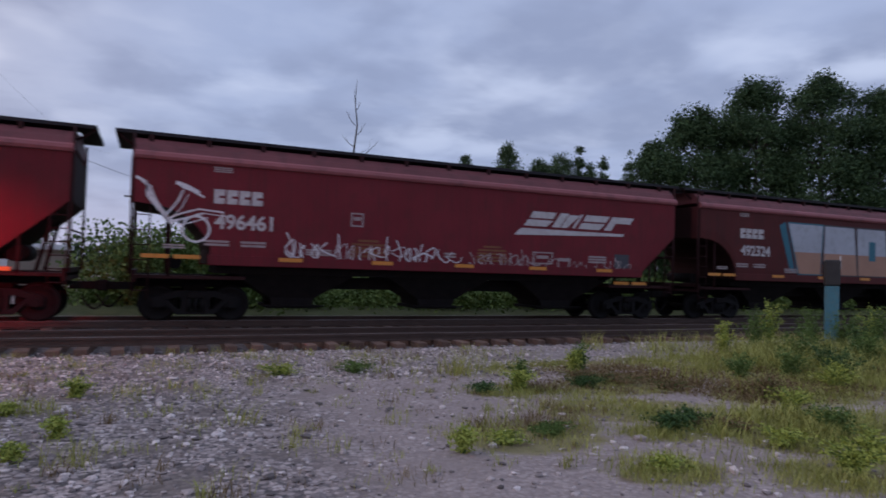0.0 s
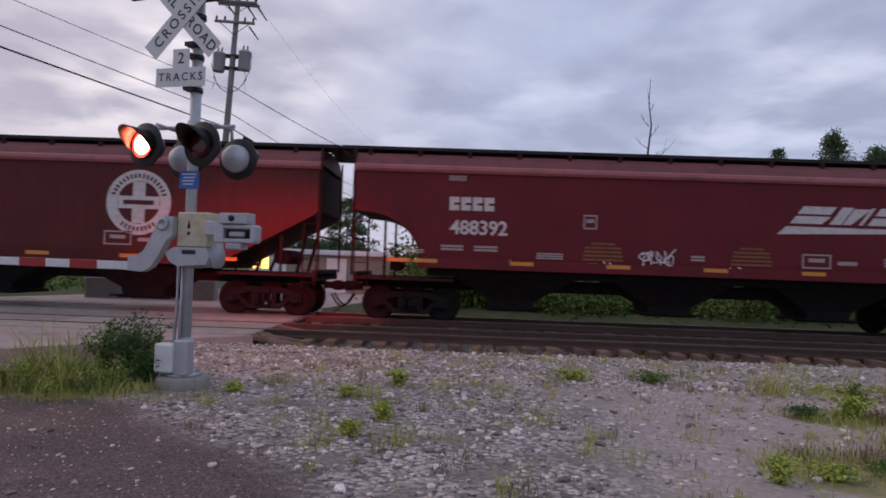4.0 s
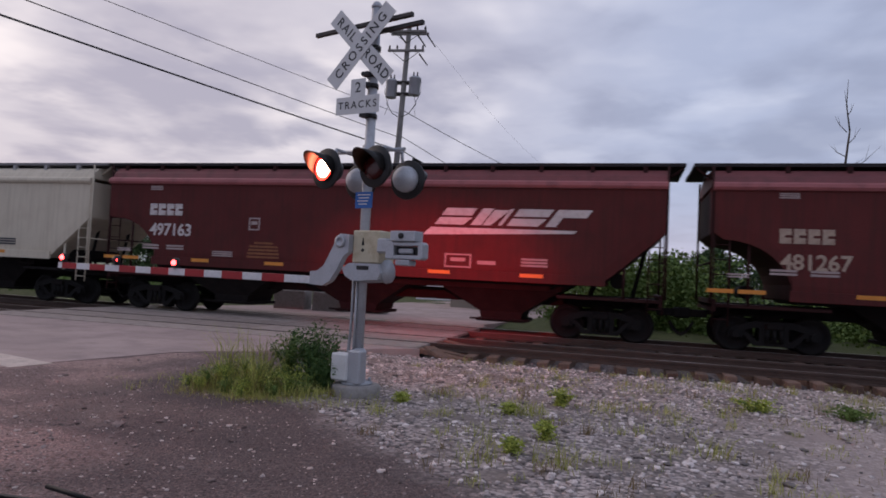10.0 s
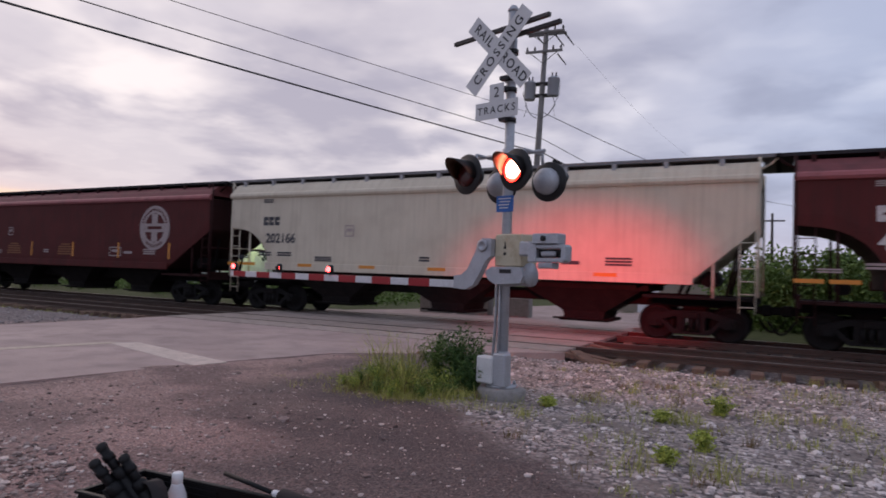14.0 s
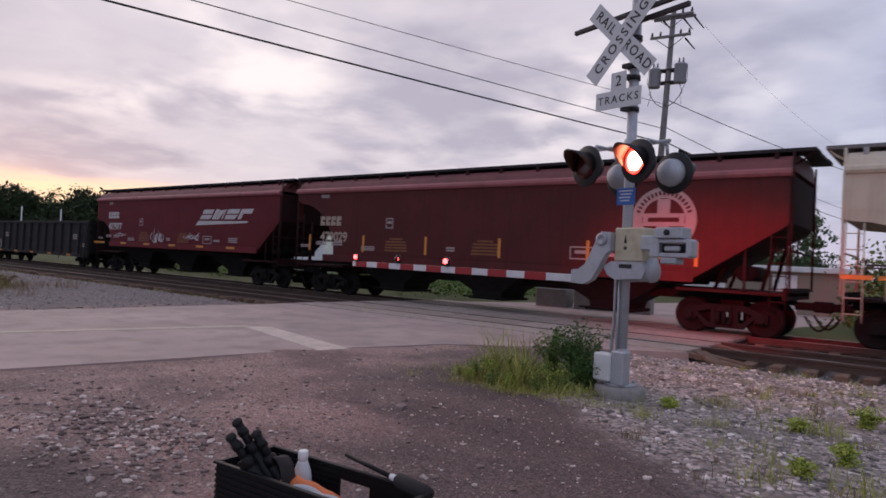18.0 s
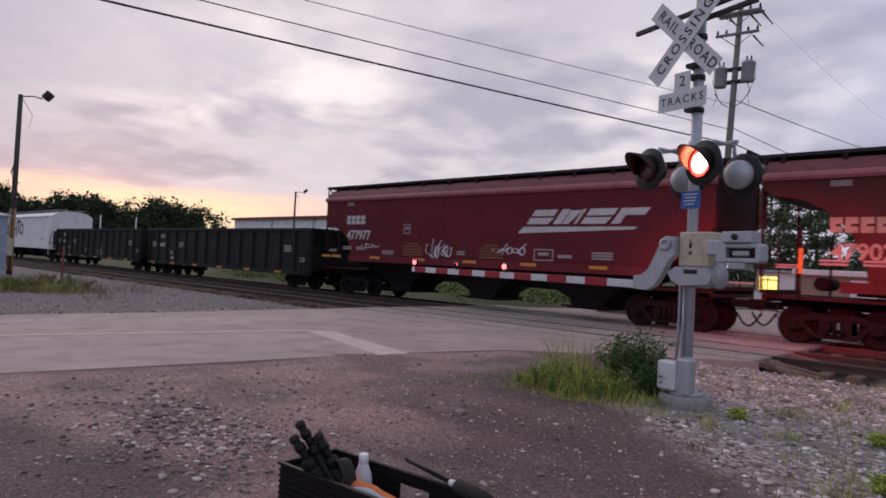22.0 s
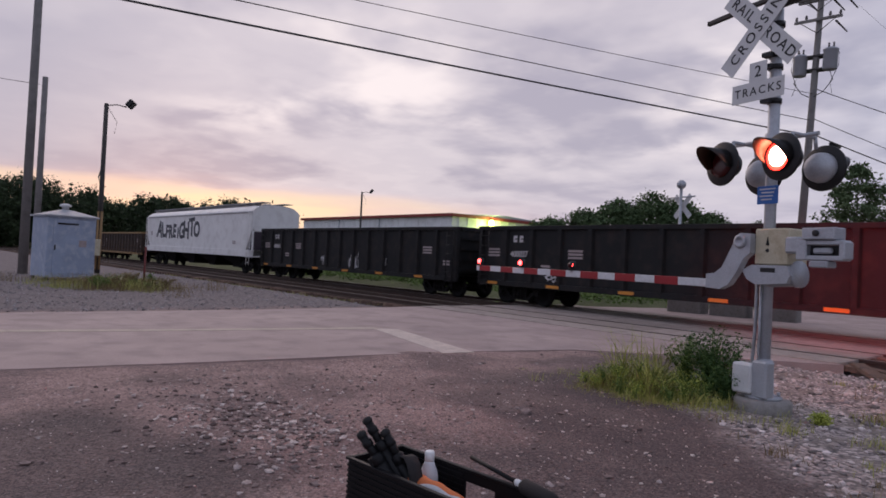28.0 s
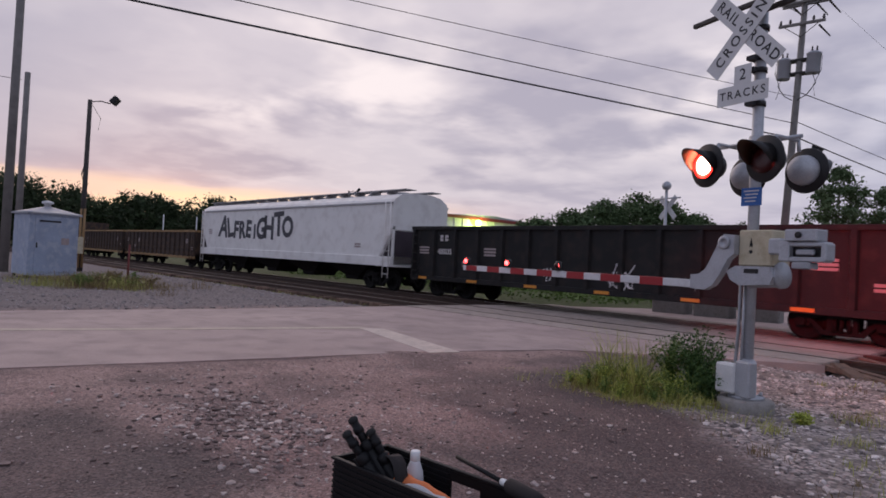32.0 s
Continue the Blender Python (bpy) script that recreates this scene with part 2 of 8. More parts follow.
def letters(text, size, depth=0.004, shear=0.0, bold=0.0, spacing=1.0):
    """A mesh of writing in the built-in font, in the xz plane, facing -y, its middle at the origin."""
    cu = bpy.data.curves.new("writing", "FONT")
    cu.body, cu.size, cu.extrude, cu.align_x, cu.align_y = text, size, depth, "CENTER", "CENTER"
    cu.shear, cu.offset, cu.space_character = shear, bold, spacing
    cu.resolution_u = 3
    ob = bpy.data.objects.new("writing", cu)
    scene.collection.objects.link(ob)
    me = bpy.data.meshes.new_from_object(ob.evaluated_get(bpy.context.evaluated_depsgraph_get()))
    bpy.data.objects.remove(ob)
    me.transform(pose(0, 0, 0, 90, 0, 0))
    me.materials.clear()
    return me


def writing(text, size, material, parent, x, y, z, name="lettering", **kw):
    me = letters(text, size, **kw)
    me.materials.append(material)
    return part(name, me, None, parent, "", pose(x, y, z))


# ---- where turf has crept over the gravel: x, y and the two half widths ----
TURF = [(3.4, 5.35, 0.75, 0.5), (6.0, 7.3, 1.3, 0.55), (5.0, 6.0, 0.95, 0.5), (4.85, 5.0, 0.5, 0.3), (6.4, 4.8, 1.3, 0.8), (5.5, 3.5, 0.9, 0.4), (7.2, 9.1, 2.6, 0.45), (11.8, 7.8, 3.4, 2.0), (4.3, 7.3, 0.5, 0.28), (-4.45, 7.4, 0.8, 0.5), (3.9, 4.0, 0.45, 0.25), (8.2, 6.2, 1.3, 0.7)]


# ---- materials of the ground ----
def ground_material():
    """Pale crushed stone, dark millings on the drive near the camera, soil showing through; which lies where follows the plan."""
    m = bpy.data.materials.new("ground_gravel")
    m.use_nodes = True
    nt = m.node_tree
    N, L = nt.nodes, nt.links
    b = N["Principled BSDF"]
    b.inputs["Roughness"].default_value = 0.9
    tc = N.new("ShaderNodeTexCoord")
    P = tc.outputs["Object"]

    def noise_(s, d=4, src=P):
        n = N.new("ShaderNodeTexNoise")
        n.inputs["Scale"].default_value, n.inputs["Detail"].default_value = s, d
        L.new(src, n.inputs["Vector"])
        return n.outputs[0]

    def vor(s, feat="F1"):
        n = N.new("ShaderNodeTexVoronoi")
        n.feature = feat
        n.inputs["Scale"].default_value = s
        L.new(P, n.inputs["Vector"])
        return n

    def mixc(f, a, c, mode="MIX"):
        n = N.new("ShaderNodeMix")
        n.data_type, n.blend_type = "RGBA", mode
        for i, v in ((0, f), (6, a), (7, c)):
            if isinstance(v, tuple):
                n.inputs[i].default_value = (*v, 1)
            elif isinstance(v, (int, float)):
                n.inputs[i].default_value = v
            else:
                L.new(v, n.inputs[i])
        return n.outputs[2]

    def rng(f, a, c, lo=0.0, hi=1.0):
        n = N.new("ShaderNodeMapRange")
        n.interpolation_type = "SMOOTHSTEP"
        L.new(f, n.inputs[0])
        for i, v in enumerate((a, c, lo, hi)):
            n.inputs[i + 1].default_value = v
        return n.outputs[0]

    def mth(op, a, c):
        n = N.new("ShaderNodeMath")
        n.operation = op
        for i, v in enumerate((a, c)):
            if isinstance(v, (int, float)):
                n.inputs[i].default_value = v
            else:
                L.new(v, n.inputs[i])
        return n.outputs[0]

    stones, grit = vor(21), vor(75)
    sepc = N.new("ShaderNodeSeparateColor")
    L.new(stones.outputs["Color"], sepc.inputs[0])
    sep = N.new("ShaderNodeSeparateXYZ")
    L.new(P, sep.inputs[0])
    x, y = sep.outputs[0], sep.outputs[1]
    wob = mth("MULTIPLY", mth("SUBTRACT", noise_(0.9, 5), 0.5), 2.2)
    # crushed stone: each stone its own grey
    pale = mixc(sepc.outputs[0], (0.17, 0.138, 0.130), (0.80, 0.675, 0.635))
    pale = mixc(rng(stones.outputs["Distance"], 0.45, 0.85), pale, (0.10, 0.095, 0.095))
    pale = mixc(rng(noise_(1.6, 6), 0.44, 0.66, 0, 0.8), pale, mixc(noise_(40, 3), (0.12, 0.098, 0.080), (0.32, 0.26, 0.225)))
    dusty = rng(mth("ADD", x, wob), 2.8, 0.8, 0, 0.32)
    pale = mixc(dusty, pale, mixc(noise_(16, 6), (0.10, 0.085, 0.08), (0.25, 0.21, 0.20)))
    sandy = mth("MULTIPLY", rng(mth("ADD", x, wob), 0.6, 2.2), rng(mth("ADD", y, wob), 9.6, 8.2, 0, 0.75))
    pale = mixc(sandy, pale, mixc(noise_(30, 6), (0.25, 0.195, 0.178), (0.56, 0.455, 0.42)))
    shoulder = mth("MULTIPLY", rng(mth("ADD", y, wob), 8.6, 11.0, 0, 0.55), rng(mth("ADD", x, wob), 0.5, 3.5))
    pale = mixc(shoulder, pale, mixc(noise_(14, 6), (0.20, 0.162, 0.145), (0.48, 0.40, 0.365)))
    # millings: dark, purple-brown, with scattered light stones
    dark = mixc(noise_(22, 6), (0.130, 0.082, 0.076), (0.43, 0.285, 0.258))
    dark = mixc(rng(noise_(1.1, 6), 0.50, 0.64, 0, 0.75), dark, mixc(noise_(34, 4), (0.25, 0.168, 0.150), (0.54, 0.39, 0.345)))
    sepg = N.new("ShaderNodeSeparateColor")
    L.new(grit.outputs["Color"], sepg.inputs[0])
    dark = mixc(rng(sepg.outputs[0], 0.90, 0.93, 0, 0.7), dark, (0.34, 0.285, 0.27))
    bare = rng(mth("ADD", x, mth("MULTIPLY", wob, 1.2)), -7.0, -4.0)
    dark = mixc(mth("MULTIPLY", mth("SUBTRACT", 1.0, bare), 0.92), dark, mixc(noise_(11, 8), (0.150, 0.100, 0.090), (0.49, 0.340, 0.305)))
    speck = mixc(sepg.outputs[1], (0.5, 0.5, 0.5), (1.5, 1.5, 1.5))
    dark = mixc(1.0, dark, speck, "MULTIPLY")
    damp = mixc(rng(noise_(0.85, 7), 0.36, 0.62), (0.62, 0.62, 0.64), (1.06, 1.04, 1.03))      # darker, damper patches
    dark = mixc(1.0, dark, damp, "MULTIPLY")
    # a strip of fresher, blacker millings along the drive's edge
    lip = mth("ADD", mth("ADD", mth("MULTIPLY", x, 0.9), y), mth("MULTIPLY", wob, 1.1))

    def spot(cx, cy, rx, ry):
        gx, gy = mth("MULTIPLY", mth("SUBTRACT", x, cx), 1 / rx), mth("MULTIPLY", mth("SUBTRACT", y, cy), 1 / ry)
        e = mth("ADD", mth("ADD", mth("MULTIPLY", gx, gx), mth("MULTIPLY", gy, gy)), mth("MULTIPLY", wob, 0.7))
        return rng(e, 1.5, 0.4)
    strip = mth("MAXIMUM", mth("MULTIPLY", mth("ADD", mth("MULTIPLY", rng(lip, -0.8, 0.7), 0.95), mth("MULTIPLY", rng(lip, 1.0, 2.4), 0.22)), rng(mth("ADD", x, wob), -7.2, -5.6)), spot(-4.9, 0.9, 2.0, 1.3))
    strip = mth("MULTIPLY", strip, mth("SUBTRACT", 0.64, mth("MULTIPLY", spot(-4.8, 4.3, 0.9, 0.6), 0.58)))
    dark = mixc(strip, dark, mixc(sepg.outputs[1], (0.024, 0.022, 0.023), (0.105, 0.090, 0.090)))
    # the drive: left of a line that runs from the signal's foot to the camera's right
    edge = mth("ADD", mth("SUBTRACT", mth("ADD", mth("MULTIPLY", x, 0.9), y), mth("MULTIPLY", rng(mth("ADD", x, wob), -4.3, -5.0), 3.2)), mth("MULTIPLY", wob, 0.6))
    drive = mth("MULTIPLY", rng(edge, 4.15, 3.2), rng(mth("ADD", x, wob), 1.6, 0.2))
    # beyond the road: pale grey gravel again; soil and turf far off and behind the tracks
    drive = mth("MULTIPLY", drive, rng(mth("ADD", x, wob), -17.5, -16.0))
    yard = rng(mth("ADD", x, wob), -15.5, -17.0, 0, 0.72)
    pale = mixc(yard, pale, mixc(noise_(18, 6), (0.10, 0.080, 0.080), (0.235, 0.195, 0.195)))
    c = mixc(drive, pale, dark)
    gloss = N.new("ShaderNodeMapRange")
    L.new(drive, gloss.inputs[0])
    gloss.inputs[3].default_value, gloss.inputs[4].default_value = 0.9, 0.82
    b.inputs["Specular IOR Level"].default_value = 0.2
    L.new(gloss.outputs[0], b.inputs["Roughness"])
    soil = mixc(noise_(3.5, 6), (0.038, 0.052, 0.020), (0.115, 0.125, 0.050))
    back = rng(mth("ADD", y, mth("MULTIPLY", wob, 1.0)), 20.9, 22.6)
    c = mixc(mth("MULTIPLY", back, rng(noise_(0.12, 4), 0.26, 0.38)), c, soil)
    far = rng(mth("ADD", x, wob), 17.0, 21.0)
    c = mixc(mth("MULTIPLY", far, 0.8), c, soil)
    # turf creeping over the stone in patches
    cover = None
    for cx, cy, rx, ry in TURF:
        gx, gy = mth("MULTIPLY", mth("SUBTRACT", x, cx), 1 / rx), mth("MULTIPLY", mth("SUBTRACT", y, cy), 1 / ry)
        e = mth("ADD", mth("MULTIPLY", gx, gx), mth("MULTIPLY", gy, gy))
        cover = e if cover is None else mth("MINIMUM", cover, e)
    rad = mth("ADD", cover, mth("MULTIPLY", mth("SUBTRACT", noise_(2.2, 6), 0.5), 2.2))
    turf = mixc(noise_(9, 5), (0.16, 0.14, 0.055), (0.40, 0.345, 0.16))
    turf = mixc(rng(noise_(1.7, 4), 0.5, 0.66, 0, 0.8), turf, (0.15, 0.095, 0.055))
    c = mixc(mth("MULTIPLY", rng(rad, 1.5, 0.75), 0.92), c, turf)
    # damp, reddish ballast dust beside the rails
    rust = mth("MULTIPLY", rng(y, 12.2, 14.6), rng(y, 22.5, 20.5))
    c = mixc(mth("MULTIPLY", rust, 0.62), c, (0.085, 0.070, 0.066))
    L.new(c, b.inputs["Base Color"])
    bp = N.new("ShaderNodeBump")
    bp.inputs["Strength"].default_value, bp.inputs["Distance"].default_value = 0.7, 0.025
    h = mth("ADD", mth("MULTIPLY", stones.outputs["Distance"], -0.7), mth("MULTIPLY", grit.outputs["Distance"], -0.35))
    L.new(h, bp.inputs["Height"])
    L.new(bp.outputs[0], b.inputs["Normal"])
    return m


M_GROUND = ground_material()
M_ROAD = mat("worn_asphalt", (0.40, 0.298, 0.276), 0.75, 0, 0.34, 0.6, 0.6, 70, (0.21, 0.162, 0.152), 0.6)
M_ROADLINE = mat("worn_road_paint", (0.60, 0.495, 0.43), 0.8, 0, 0.25, 3, 0.3, 60, (0.36, 0.28, 0.25), 0.6)
M_YELLOWLINE = mat("faded_yellow_paint", (0.50, 0.41, 0.33), 0.8, 0, 0.2, 3, 0.3, 60, (0.30, 0.235, 0.215), 0.7)
M_PANEL = mat("crossing_concrete", (0.37, 0.30, 0.265), 0.8, 0, 0.2, 1.3, 0.4, 50, (0.15, 0.12, 0.11), 0.6, spread=0.12)
M_RUBBER = mat("flangeway_rubber", (0.03, 0.028, 0.028), 0.8, 0, 0.3, 4)
M_RAIL = mat("rusty_rail", (0.085, 0.055, 0.044), 0.6, 0.3, 0.3, 3, 0.3, 60, (0.05, 0.035, 0.03))
M_RAILTOP = mat("polished_rail_head", (0.42, 0.38, 0.36), 0.32, 0.9, 0.2, 2, 0.05, 40, (0.16, 0.11, 0.09), 0.5)
M_TIE = mat("weathered_tie", (0.17, 0.105, 0.078), 0.9, 0, 0.35, 2.5, 0.8, 40, (0.05, 0.04, 0.036), 0.6, spread=0.4)
M_STEEL = mat("dark_steel", (0.05, 0.045, 0.044), 0.55, 0.4, 0.3, 4, 0.2)


# ---- the ground: one sheet ----
def on_road(x, y, margin=0.0):
    near = float(np.interp(y, [-60, -2, 1.1, 3.7, 7.4, 9.8, 11.8, 13.2], [-12.5, -9.6, -9.2, -8.75, -8.2, -7.5, -5.6, -4.1]))
    return -16.4 < x < near - margin and y < 21


def ground_z(x, y):
    n = noise.noise((x * 0.35, y * 0.35, 0)) * 0.035 + noise.noise((x * 1.3, y * 1.3, 3)) * 0.018
    z = -0.010 + n * (0.8 if abs(x) < 60 and -30 < y < 40 else 0.2)
    onroad = -17.0 < x < -3.2
    bed = max(0.0, min(1.0, (y - 11.9) / 1.3)) * max(0.0, min(1.0, (23.5 - y) / 2.0))
    z -= (0.30 if onroad else 0.285) * bed
    if on_road(x, y, 0.22):
        z -= 0.08
    return z


def build_ground():
    xs = [-3000, -1500, -700, -350, -180, -110, -80] + list(np.arange(-60, -14, 1.0)) + list(np.arange(-14, 18, 0.25)) + list(np.arange(18, 46, 1.0)) + [60, 90, 150, 300, 700, 1500, 3000]
    ys = [-1500, -600, -250, -100, -50, -30, -18, -10] + list(np.arange(-6, 14, 0.25)) + list(np.arange(14, 40, 1.0)) + [48, 60, 80, 120, 200, 400, 900, 1800, 3000]
    verts = [(x, y, ground_z(x, y)) for y in ys for x in xs]
    w = len(xs)
    faces = [(j * w + i, j * w + i + 1, (j + 1) * w + i + 1, (j + 1) * w + i) for j in range(len(ys) - 1) for i in range(w - 1)]
    me = bpy.data.meshes.new("ground")
    me.from_pydata(verts, [], faces)
    me.materials.append(M_GROUND)
    me.polygons.foreach_set("use_smooth", [True] * len(faces))
    tagged(new("ground", me), "pale crushed-stone gravel and dark millings with soil beyond", "ground", "", "structure")


build_ground()


def slab(name, pts, z0, z1, material, label, category):
    bm = bmesh.new()
    prism(bm, pts, "z", z0, z1)
    return single(name, bm, material, label, category, kind="structure")


slab("road_approach", [(-12.5, -60), (-9.6, -2), (-9.2, 1.1), (-8.75, 3.7), (-8.2, 7.4), (-7.5, 9.8), (-5.6, 11.8), (-4.1, 13.22), (-16.4, 13.22), (-16.15, 7), (-16.3, 1.5), (-18.2, -10), (-24, -60)], -0.25, 0.002, M_ROAD, "worn grey asphalt road leading up to the crossing", "road")
slab("road_beyond", [(-4.6, 20.78), (-3.6, 26), (-2.0, 40), (14, 140), (4, 140), (-10.5, 40), (-13.5, 26), (-15.6, 20.78)], -0.25, 0.002, M_ROAD, "worn grey asphalt road leading away behind the tracks", "road")
slab("stop_line", [(-8.11, 7.12), (-7.98, 7.70), (-11.2, 8.5), (-11.49, 8.04)], -0.02, 0.007, M_ROADLINE, "wide worn white stop line painted on the asphalt", "road marking")
slab("centre_line", [(-11.36, 8.2), (-11.68, 8.2), (-12.66, 3.57), (-13.2, 1.5), (-15.6, -10), (-22.0, -60), (-21.8, -60), (-15.4, -10), (-12.9, 1.5), (-12.38, 3.57)], -0.02, 0.007, M_YELLOWLINE, "faded yellow centre line on worn asphalt", "road marking")


# ---- two tracks ----
TRACKS = (15.1, 18.9)
RAIL_TOP = 0.03


def build_tracks():
    prof = [(-0.075, -0.14), (0.075, -0.14), (0.075, -0.125), (0.012, -0.10), (0.012, -0.03), (0.037, -0.02), (0.037, 0.022), (0.028, 0.03), (-0.028, 0.03), (-0.037, 0.022), (-0.037, -0.02), (-0.012, -0.03), (-0.012, -0.10), (-0.075, -0.125)]
    for k, yc in enumerate(TRACKS):
        t = thing("railway_track", pose(0, yc, 0), ("rusty near railway track on weathered wooden ties" if k == 0 else "polished railway track under the passing train"), "track", "tracks", "structure")
        for s in (-0.755, 0.755):
            bm = bmesh.new()
            prism(bm, [(s + a, b) for a, b in prof], "x", -420, 330)
            r = part("rail", bm, M_RAIL, t)
            bm = bmesh.new()
            box(bm, -420, 330, s - 0.024, s + 0.024, 0.028, 0.0335)
            part("rail_head", bm, M_RAILTOP, r, "shiny worn running surface")


build_tracks()


def build_crossing():
    """Concrete panels and asphalt between the rails, with open flangeways."""
    c = thing("grade_crossing", pose(0, 0, 0), "road crossing surface of concrete panels with recessed flangeways", "crossing", "", "structure")
    bm = bmesh.new()
    box(bm, -16.35, -4.15, 13.2, 20.8, -0.30, -0.05)
    part("crossing_bed", bm, M_RUBBER, c)
    meshes = {}
    for y0, y1 in ((13.24, 14.26), (14.44, 15.76), (15.94, 16.98), (17.0, 18.06), (18.24, 19.56), (19.74, 20.76)):
        key = round(y1 - y0, 2)
        if key not in meshes:
            bm = bmesh.new()
            box(bm, 0, 2.42, 0, key, -0.06, 0.022, 0.012)
            meshes[key] = mesh_of("panel", bm, M_PANEL)
        for i in range(5):
            part("panel", meshes[key], None, c, "", pose(-16.33 + 2.435 * i, y0, random.uniform(-0.006, 0.006)))
    bm = bmesh.new()
    prism(bm, [(0, 0), (1.05, -0.16), (1.05, -0.22), (0, -0.10)], "y", 0, 0.24)
    me = mesh_of("end_timber", bm, M_TIE)
    for yy in (13.28, 13.66, 14.5, 14.9, 15.35):
        part("end_timber", me, None, c, "splintered wooden timber at the panels' end", pose(-4.16, yy, 0.0, 0, 0, random.uniform(-9, 4)))
    bm = bmesh.new()
    box(bm, -0.65, 0.65, -0.12, 0.12, -0.04, 0.04, 0.01)
    single("loose_plank", bm, M_TIE, "split brown wooden plank lying beside the crossing", "plank", pose(-3.55, 13.05, -0.10, 0, 9, -48))


build_crossing()


def build_ties():
    bm = bmesh.new()
    box(bm, -0.115, 0.115, -1.3, 1.3, -0.32, -0.14, 0.012)
    me = mesh_of("tie", bm, M_TIE)
    tr = [o for o in bpy.data.objects if o.name.startswith("railway_track")]
    tr.sort(key=lambda o: o.matrix_basis.translation.y)
    for k, t in enumerate(tr):
        near, rest = [], []
        x = -150.0
        while x < 90:
            if not -16.2 < x < -4.3:
                (near if -40 < x < 42 else rest).append(x + random.uniform(-0.04, 0.04))
            x += 0.53
        for x in near:
            part("tie", me, None, t, "", pose(x, random.uniform(-0.07, 0.07), random.uniform(-0.02, 0.015), random.uniform(-1, 1), random.uniform(-3, 3), random.uniform(-2, 2)))
        bm = bmesh.new()
        for x in rest:
            box(bm, x - 0.115, x + 0.115, -1.3, 1.3, -0.32, -0.14)
        tagged(part("far_ties", bm, M_TIE, t), kind="stuff")


# ---- loose stones ----
def stone_mesh(name, places, material):
    """Many small angular stones in one mesh; places give x, y, z, size."""
    ico = bmesh.new()
    bmesh.ops.create_icosphere(ico, subdivisions=1, radius=1.0)
    base = np.array([v.co[:] for v in ico.verts])
    fac = np.array([[v.index for v in f_.verts] for f_ in ico.faces])
    ico.free()
    places = np.asarray(places)
    n, k = len(places), len(base)
    r = np.random.default_rng(4)
    jit = base[None] * r.uniform(0.62, 1.15, (n, k, 1))
    sc = r.uniform(0.55, 1.25, (n, 1, 3)) * places[:, None, 3:4] * np.array([1, 1, 0.5])
    ang = r.uniform(0, 6.283, n)
    v = jit * sc
    c, s = np.cos(ang)[:, None], np.sin(ang)[:, None]
    vx, vy = v[..., 0] * c - v[..., 1] * s, v[..., 0] * s + v[..., 1] * c
    v = np.stack([vx, vy, v[..., 2]], -1) + places[:, None, :3]
    f_ = (fac[None] + (np.arange(n) * k)[:, None, None]).reshape(-1, 3)
    me = bpy.data.meshes.new(name)
    me.from_pydata(v.reshape(-1, 3).tolist(), [], f_.tolist())
    me.materials.append(material)
    return me


def stone_material(name, lo, hi, warm):
    m = bpy.data.materials.new(name)
    m.use_nodes = True
    N, L = m.node_tree.nodes, m.node_tree.links
    b = N["Principled BSDF"]
    b.inputs["Roughness"].default_value = 0.85
    g = N.new("ShaderNodeNewGeometry")
    cr = N.new("ShaderNodeValToRGB")
    L.new(g.outputs["Random Per Island"], cr.inputs[0])
    cr.color_ramp.elements[0].color = (*lo, 1)
    cr.color_ramp.elements[1].color = (*hi, 1)
    e = cr.color_ramp.elements.new(0.55)
    e.color = (*warm, 1)
    tc = N.new("ShaderNodeTexCoord")
    n = N.new("ShaderNodeTexNoise")
    n.inputs["Scale"].default_value = 45
    L.new(tc.outputs["Object"], n.inputs["Vector"])
    mx = N.new("ShaderNodeMix")
    mx.data_type, mx.blend_type = "RGBA", "OVERLAY"
    mx.inputs[0].default_value = 0.5
    L.new(cr.outputs[0], mx.inputs[6])
    L.new(n.outputs[0], mx.inputs[7])
    L.new(mx.outputs[2], b.inputs["Base Color"])
    return m


def on_drive(x, y):
    return 0.9 * x + y < (6.8 if x < -4.7 else 3.7) and -8.6 < x < 1.0


